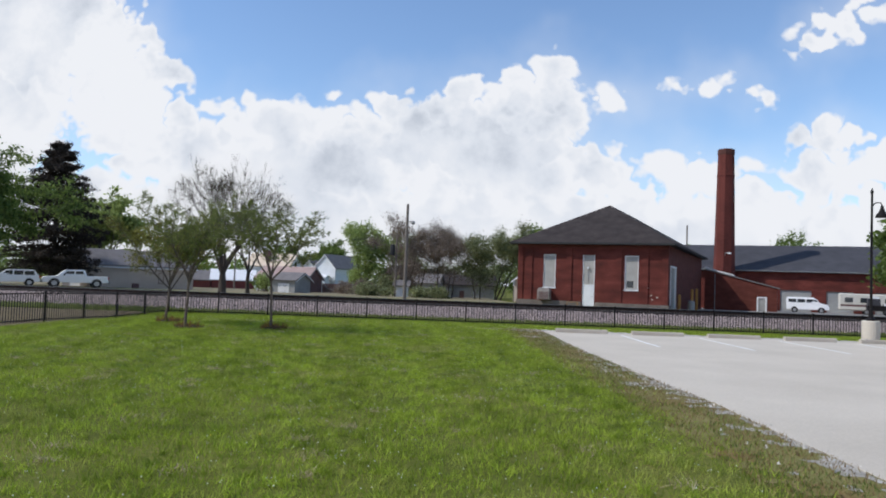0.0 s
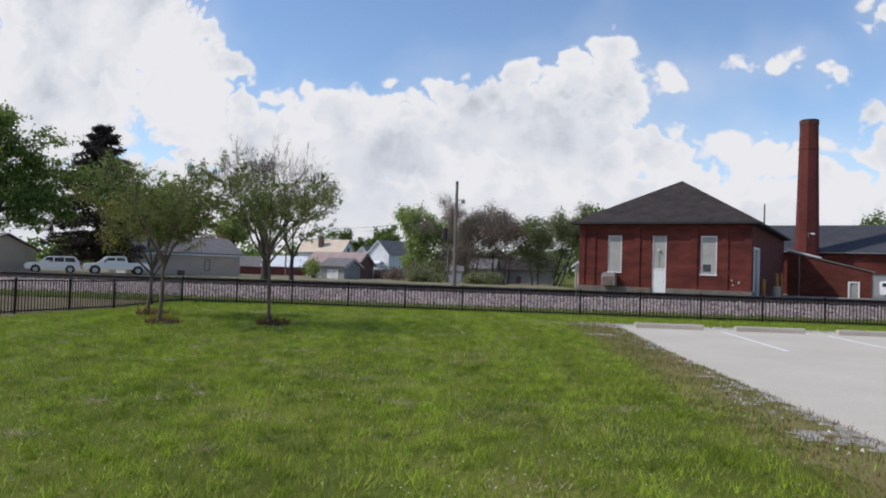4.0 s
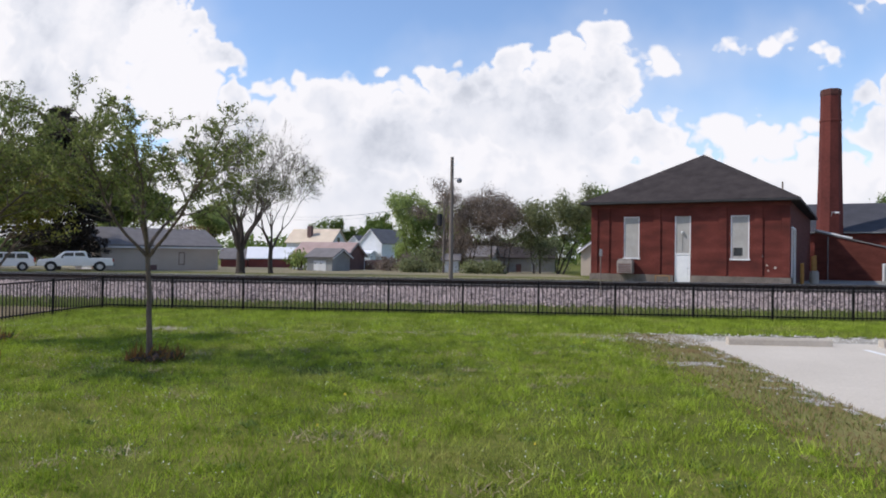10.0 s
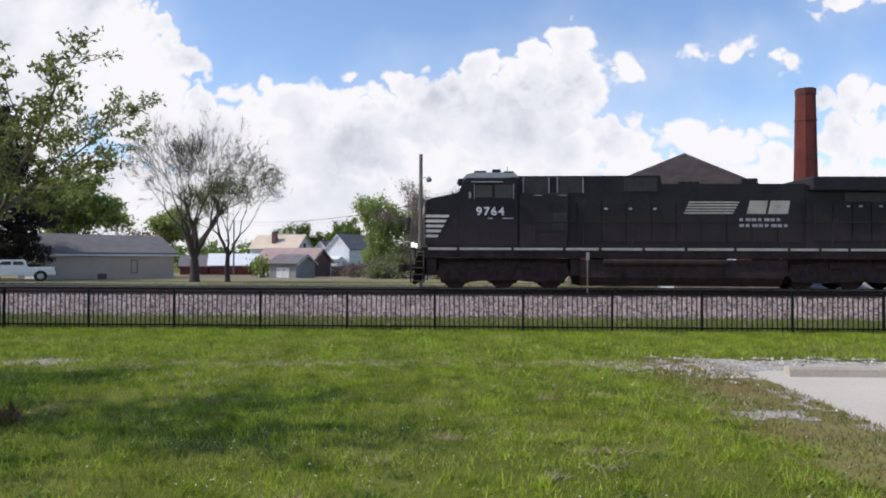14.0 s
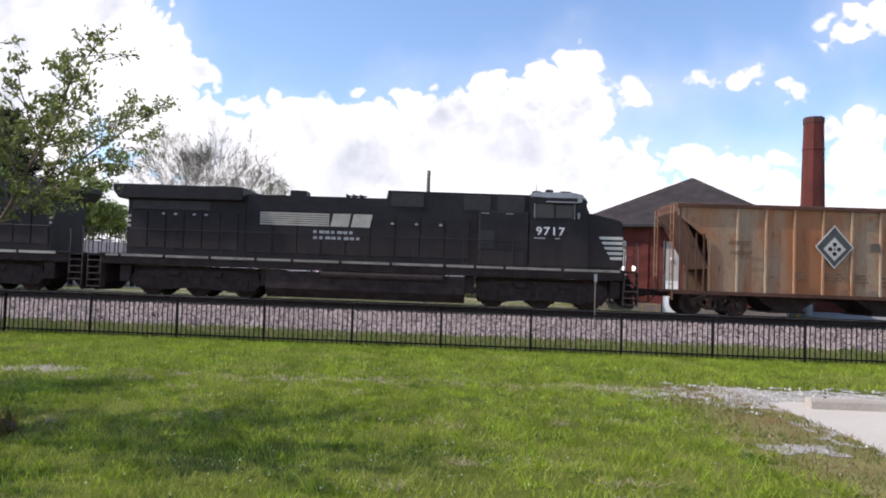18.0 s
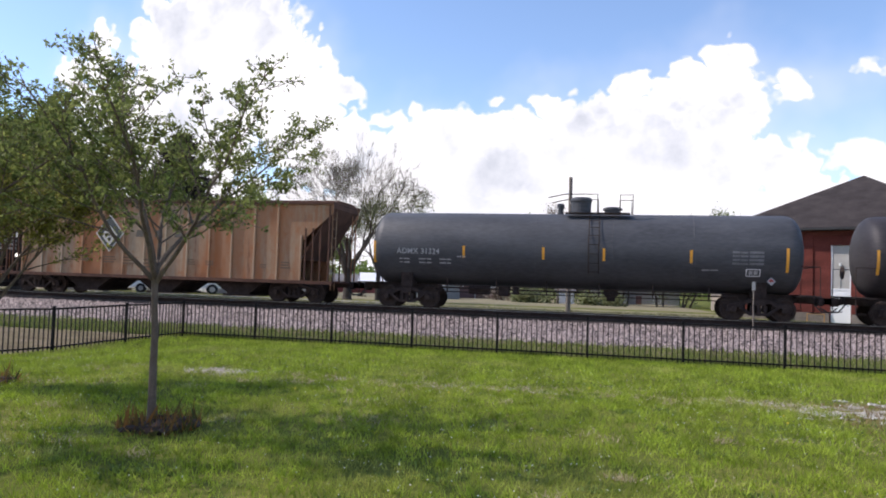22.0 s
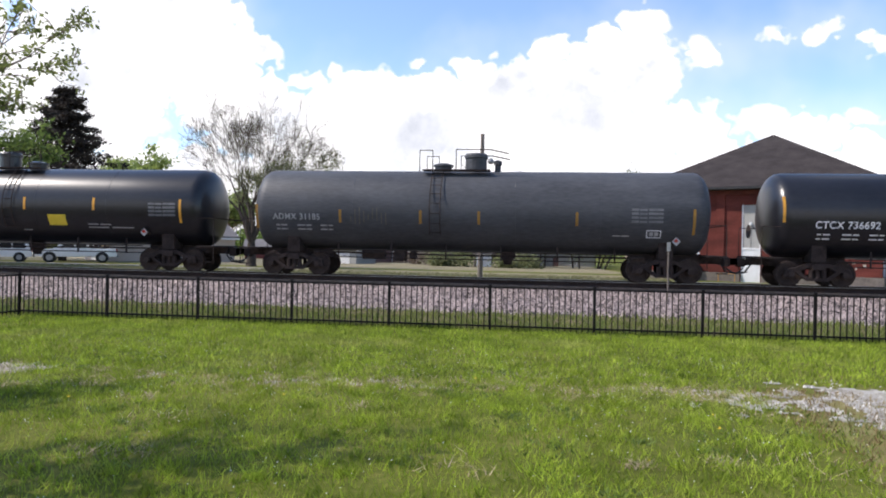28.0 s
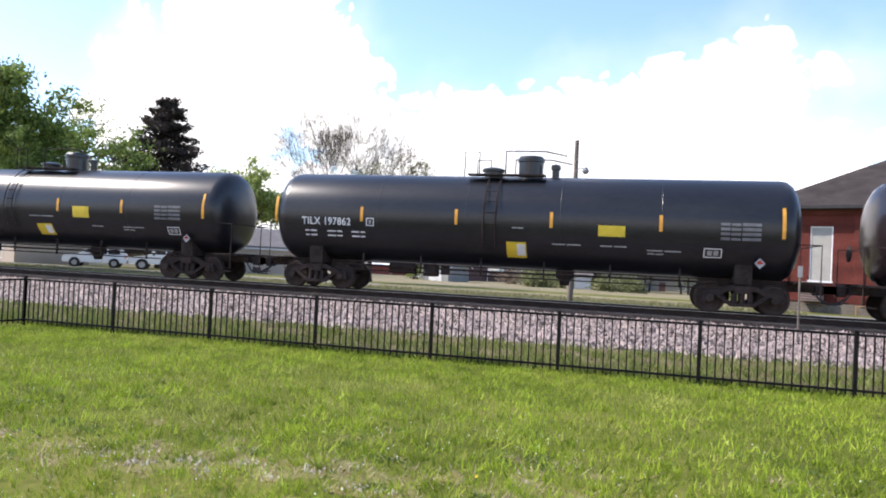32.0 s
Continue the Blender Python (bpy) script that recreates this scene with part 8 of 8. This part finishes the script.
def blades(name, x, y, height, width, material, label, category, lean=0.5):
    """Single bent blades, three corners each, standing on the ground."""
    n = len(x)
    z = ground_zs(x, y)
    h = height * (0.5 + GR.random(n))
    a = GR.random(n) * 6.283
    w = width * (0.6 + 0.8 * GR.random(n))
    base = np.stack([x, y, z], 1)
    side = np.stack([np.cos(a) * w, np.sin(a) * w, 0 * w], 1)
    tip = base + np.stack([GR.normal(0, lean, n) * h, GR.normal(0, lean, n) * h, h], 1)
    v = np.stack([base - side, base + side, tip], 1).reshape(-1, 3)
    return tagged(soup(name, v, np.arange(3 * n).reshape(-1, 3), material), label, category, kind="stuff")


def open_lawn(x, y):
    """Where grass grows thickly: not on the verge, the gravel or under the mulch."""
    keep = np.ones(len(x), bool)
    keep &= x < np.interp(y, LOT_Y, VERGE_X) + GR.normal(0, 0.25, len(x))
    keep &= (np.hypot((x + 6.05) / 0.58, (y - 27.5) / 0.44) > 0.6 + 0.6 * GR.random(len(x))) | (GR.random(len(x)) < 0.15)
    for i in np.nonzero((y > 26.2) & (y < 29.4) & (x > -5.4) & (x < 4.6))[0]:
        keep[i] &= in_dirt(float(x[i]), float(y[i])) < 0.0 or GR.random() < 0.62
    for tx, ty in YOUNG:
        keep &= np.hypot(x - tx - 0.1, y - ty) > 0.34
    return keep


n = 560000
gx, gy = GR.uniform(-13.0, 5.0, n), 4.0 + 24.0 * GR.random(n)
clump = np.sin(gx * 5.1 + np.sin(gy * 3.3)) * np.sin(gy * 4.3 + np.sin(gx * 2.1))
k = open_lawn(gx, gy) & (GR.random(n) < 0.62 + 0.38 * clump)
blades("lawn_grass", gx[k], gy[k], 0.062, 0.0042, M["blade"], "short mown green grass with dry flecks", "grass")
# coarse tufts standing over the mown grass
n = 2600
tx, ty = np.repeat(GR.uniform(-12.5, 3.6, n), 26), np.repeat(GR.uniform(5, 30, n), 26)
blades("grass_tufts", tx + GR.normal(0, 0.045, n * 26), ty + GR.normal(0, 0.045, n * 26), 0.085, 0.005, M["blade"], "coarse grass tufts in the lawn", "grass", lean=0.7)
# low broad-leaved weeds in patches
n = 330
tx, ty = np.repeat(GR.uniform(-12, 3.4, n), 46), np.repeat(GR.uniform(12, 30, n), 46)
sx = np.repeat(0.05 + 0.16 * GR.random(n) ** 1.5, 46)
blades("lawn_weeds", tx + GR.normal(0, 1, n * 46) * sx, ty + GR.normal(0, 0.8, n * 46) * sx, 0.034, 0.012, M["leaf_green"], "low broad-leaved weeds in the lawn", "weeds", lean=1.1)
# loose clumps of dead clippings
n = 210
tx, ty = np.repeat(GR.uniform(-12, 3.4, n), 60), np.repeat(GR.uniform(6, 29.5, n), 60)
sx = np.repeat(0.06 + 0.28 * GR.random(n) ** 2, 60)
blades("dead_grass", tx + GR.normal(0, 1, n * 60) * sx, ty + GR.normal(0, 0.7, n * 60) * sx, 0.05, 0.006, M["straw"], "straw-coloured clumps of dead grass in the lawn", "grass", lean=1.3)
n = 120000
gx, gy = GR.uniform(-13.2, 30.0, n), GR.uniform(28.0, 36.2, n)
k = open_lawn(gx, gy) | (gy > 28.8)
blades("verge_grass", gx[k], gy[k], 0.075, 0.008, M["blade"], "green grass along the fence foot", "grass")
n = 110000
gx, gy = GR.uniform(-60, 60, n), 36.1 + 4.6 * GR.random(n) ** 1.7
k = GR.random(n) < 0.35 + 0.65 * (np.sin(gx * 1.7 + np.sin(gx * 0.61) * 2) * np.sin(gy * 2.3 + gx * 0.4) > -0.15)
gx, gy = gx[k], gy[k]
blades("trackside_weeds", gx, gy, 0.15, 0.013, M["weeds"], "rank green weeds between fence and ballast", "weeds")
n = 16000
gx, gy = GR.uniform(3.3, 5.0, n), GR.uniform(3, 27, n)
k = (gx > np.interp(gy, LOT_Y, VERGE_X)) & (gx < np.interp(gy, LOT_Y, LOT_X)) & (np.sin(gx * 3.1 + gy * 1.3) * np.sin(gy * 2.2) > -0.2)
blades("verge_grass_tufts", gx[k], gy[k], 0.05, 0.006, M["weeds"], "thin yellowish green grass on the verge", "grass")
n = 20000
gx, gy = GR.uniform(3.3, 5.2, n), GR.uniform(3, 28.4, n)
k = (gx > np.interp(gy, LOT_Y, VERGE_X) - 0.2) & (gx < np.interp(gy, LOT_Y, LOT_X) + 0.02)
gx, gy = gx[k], gy[k]
blades("verge_weeds", gx, gy, 0.05, 0.006, M["dry"], "dry brown weeds on the verge", "weeds")
n = 26000
gx, gy = GR.uniform(-60, 9, n), GR.uniform(55, 66, n)
blades("far_weeds", gx, gy, 0.14, 0.03, M["weeds_dull"], "rough grass beyond the railway", "grass")


def pebbles(name, x, y, z, size, material, label, category):
    """Small angular stones with five faces each."""
    n = len(x)
    s = size * (0.6 + 0.8 * GR.random((n, 1)))
    c = np.stack([x, y, z], 1)
    a = GR.random(n) * 6.283
    pts = []
    for q in range(3):
        t = a + 2.094 * q + GR.normal(0, 0.3, n)
        pts.append(c + np.stack([np.cos(t), np.sin(t), -0.5 + 0 * t], 1) * s)
    pts.append(c + np.stack([GR.normal(0, 0.35, n), GR.normal(0, 0.35, n), 0.75 + 0.3 * GR.random(n)], 1) * s)
    v = np.stack(pts, 1).reshape(-1, 3)
    f = (np.arange(n)[:, None, None] * 4 + np.array([[0, 1, 3], [1, 2, 3], [2, 0, 3]])[None]).reshape(-1, 3)
    return tagged(soup(name, v, f, material), label, category, kind="stuff")


n = 66000
px, py = GR.uniform(-38, 40, n), 40.5 + 5.1 * GR.random(n)
keep = GR.random(n) < np.clip((py - 40.4) / 0.9, 0.12, 1)
px, py = px[keep], py[keep]
pebbles("ballast_stones", px, py, np.interp(py, [40.6, 45.2, 45.6], [-0.42, 0.03, 0.07]), 0.078, M["stone"], "broken pinkish-grey ballast stones", "stones")
n = 42000
px, py = GR.uniform(2.2, 22, n), GR.uniform(2, 29.4, n)
e = np.array([max(min(in_edge_gravel(a, b), lot_edge(b) - a), in_corner_gravel(a, b) if b > (26.2 if a < 4.7 else 26.9) else -1, in_side_gravel(a, b) if 23 < b < 26 else -1, -0.02 if in_verge(a, b) > 0.1 and a < lot_edge(b) and (a * 97.3 + b * 31.7) % 1 < 0.05 else -1) for a, b in zip(px, py)])
k = (e > -0.12 * GR.random(n)) & ((py > 26.2) | ((px < 5.3) & (GR.random(n) < 0.4)))
px, py = px[k], py[k]
pebbles("gravel_chips", px, py, ground_zs(px, py) + 0.014, 0.024, M["chip"], "loose pale gravel chips", "stones")
n = 30000
px, py = GR.uniform(-5.4, 4.6, n), GR.uniform(26.2, 29.4, n)
e = np.array([in_dirt(a, b) for a, b in zip(px, py)])
k = e > 0.3 + 0.9 * GR.random(n)
pebbles("worn_chips", px[k], py[k], ground_zs(px[k], py[k]) + 0.01, 0.016, M["chip_dull"], "pale stone chips on the worn grass", "stones")
k = (e > -0.1) & (GR.random(n) < 0.4)
blades("worn_grass", px[k], py[k], 0.045, 0.006, M["straw"], "thin straw-coloured grass on worn ground", "grass", lean=1.0)
n = 2600
px, py = GR.uniform(-6.9, -5.2, n), GR.uniform(26.8, 28.2, n)
k = np.hypot((px + 6.05) / 0.62, (py - 27.5) / 0.45) < 0.5 + 0.6 * GR.random(n)
px, py = px[k], py[k]
pebbles("patch_chips", px, py, ground_zs(px, py) + 0.01, 0.018, M["chip_dull"], "pale gravel chips in the grass", "stones")


def flecks(name, n, size, material, label, x0, x1, y0, y1):
    x, y = GR.uniform(x0, x1, n), GR.uniform(y0, y1, n)
    k = GR.random(n) < 0.35 + 0.65 * (np.sin(x * 1.3 + 2) * np.sin(y * 0.9) > 0.1)
    x, y = x[k], y[k]
    z = ground_zs(x, y) + 0.05 + 0.03 * GR.random(len(x))
    c = np.stack([x, y, z], 1)
    s = size * (0.6 + 0.8 * GR.random((len(x), 1)))
    v = np.stack([c + s * np.array(d) for d in ((-1, 0, 0), (0, -1, 0.0), (1, 0, 0), (0, 1, 0), (0, 0, 1.1))], 1).reshape(-1, 3)
    f = (np.arange(len(x))[:, None, None] * 5 + np.array([[0, 1, 4], [1, 2, 4], [2, 3, 4], [3, 0, 4]])[None]).reshape(-1, 3)
    tagged(soup(name, v, f, material), label, "flowers", kind="stuff")


flecks("clover_flowers", 9000, 0.0058, M["clover"], "white clover heads and pale flecks in the lawn", -13, 3.9, 4, 31)
flecks("dandelions", 90, 0.012, M["dandelion"], "a few yellow dandelions in the lawn", -13, 3.9, 8, 28)


# ---- what moves ----
def train_front(t):
    """Along-track place of the leading pilot: the train comes from +x and gathers speed gently."""
    d = t - 14.5
    return -6.27 - 9.05 * d - 0.0325 * d * d


def motions():
    for ob, s0, turn, length in TRAIN:
        rows = []
        for k in range(65):
            t = k * 0.5
            x = train_front(t) + s0 + (length if turn else 0)
            rows.append((t, pose(x, TRACK_Y, RAIL_Z, 0, 0, turn)))
        walk(ob, rows)
    starts = {ob: (s0, turn, length) for ob, s0, turn, length in TRAIN}
    for wheel, ob, x, r in WHEELSETS:
        s0, turn, length = starts[ob]
        rows = [(0.0, pose(x, 0, r))]
        begun = None
        for k in range(1, 480):
            t = k / 15
            where = train_front(t) + s0
            if -38 < where + length and where < 34:
                if begun is None:
                    begun = where
                roll = math.degrees((where - begun) / r)
                rows.append((t, pose(x, 0, r, 0, roll if not turn else -roll, 0)))
        last = rows[-1][1]
        if rows[-1][0] < 32.0:
            rows.append((32.0, last))
        walk(wheel, rows)


motions()
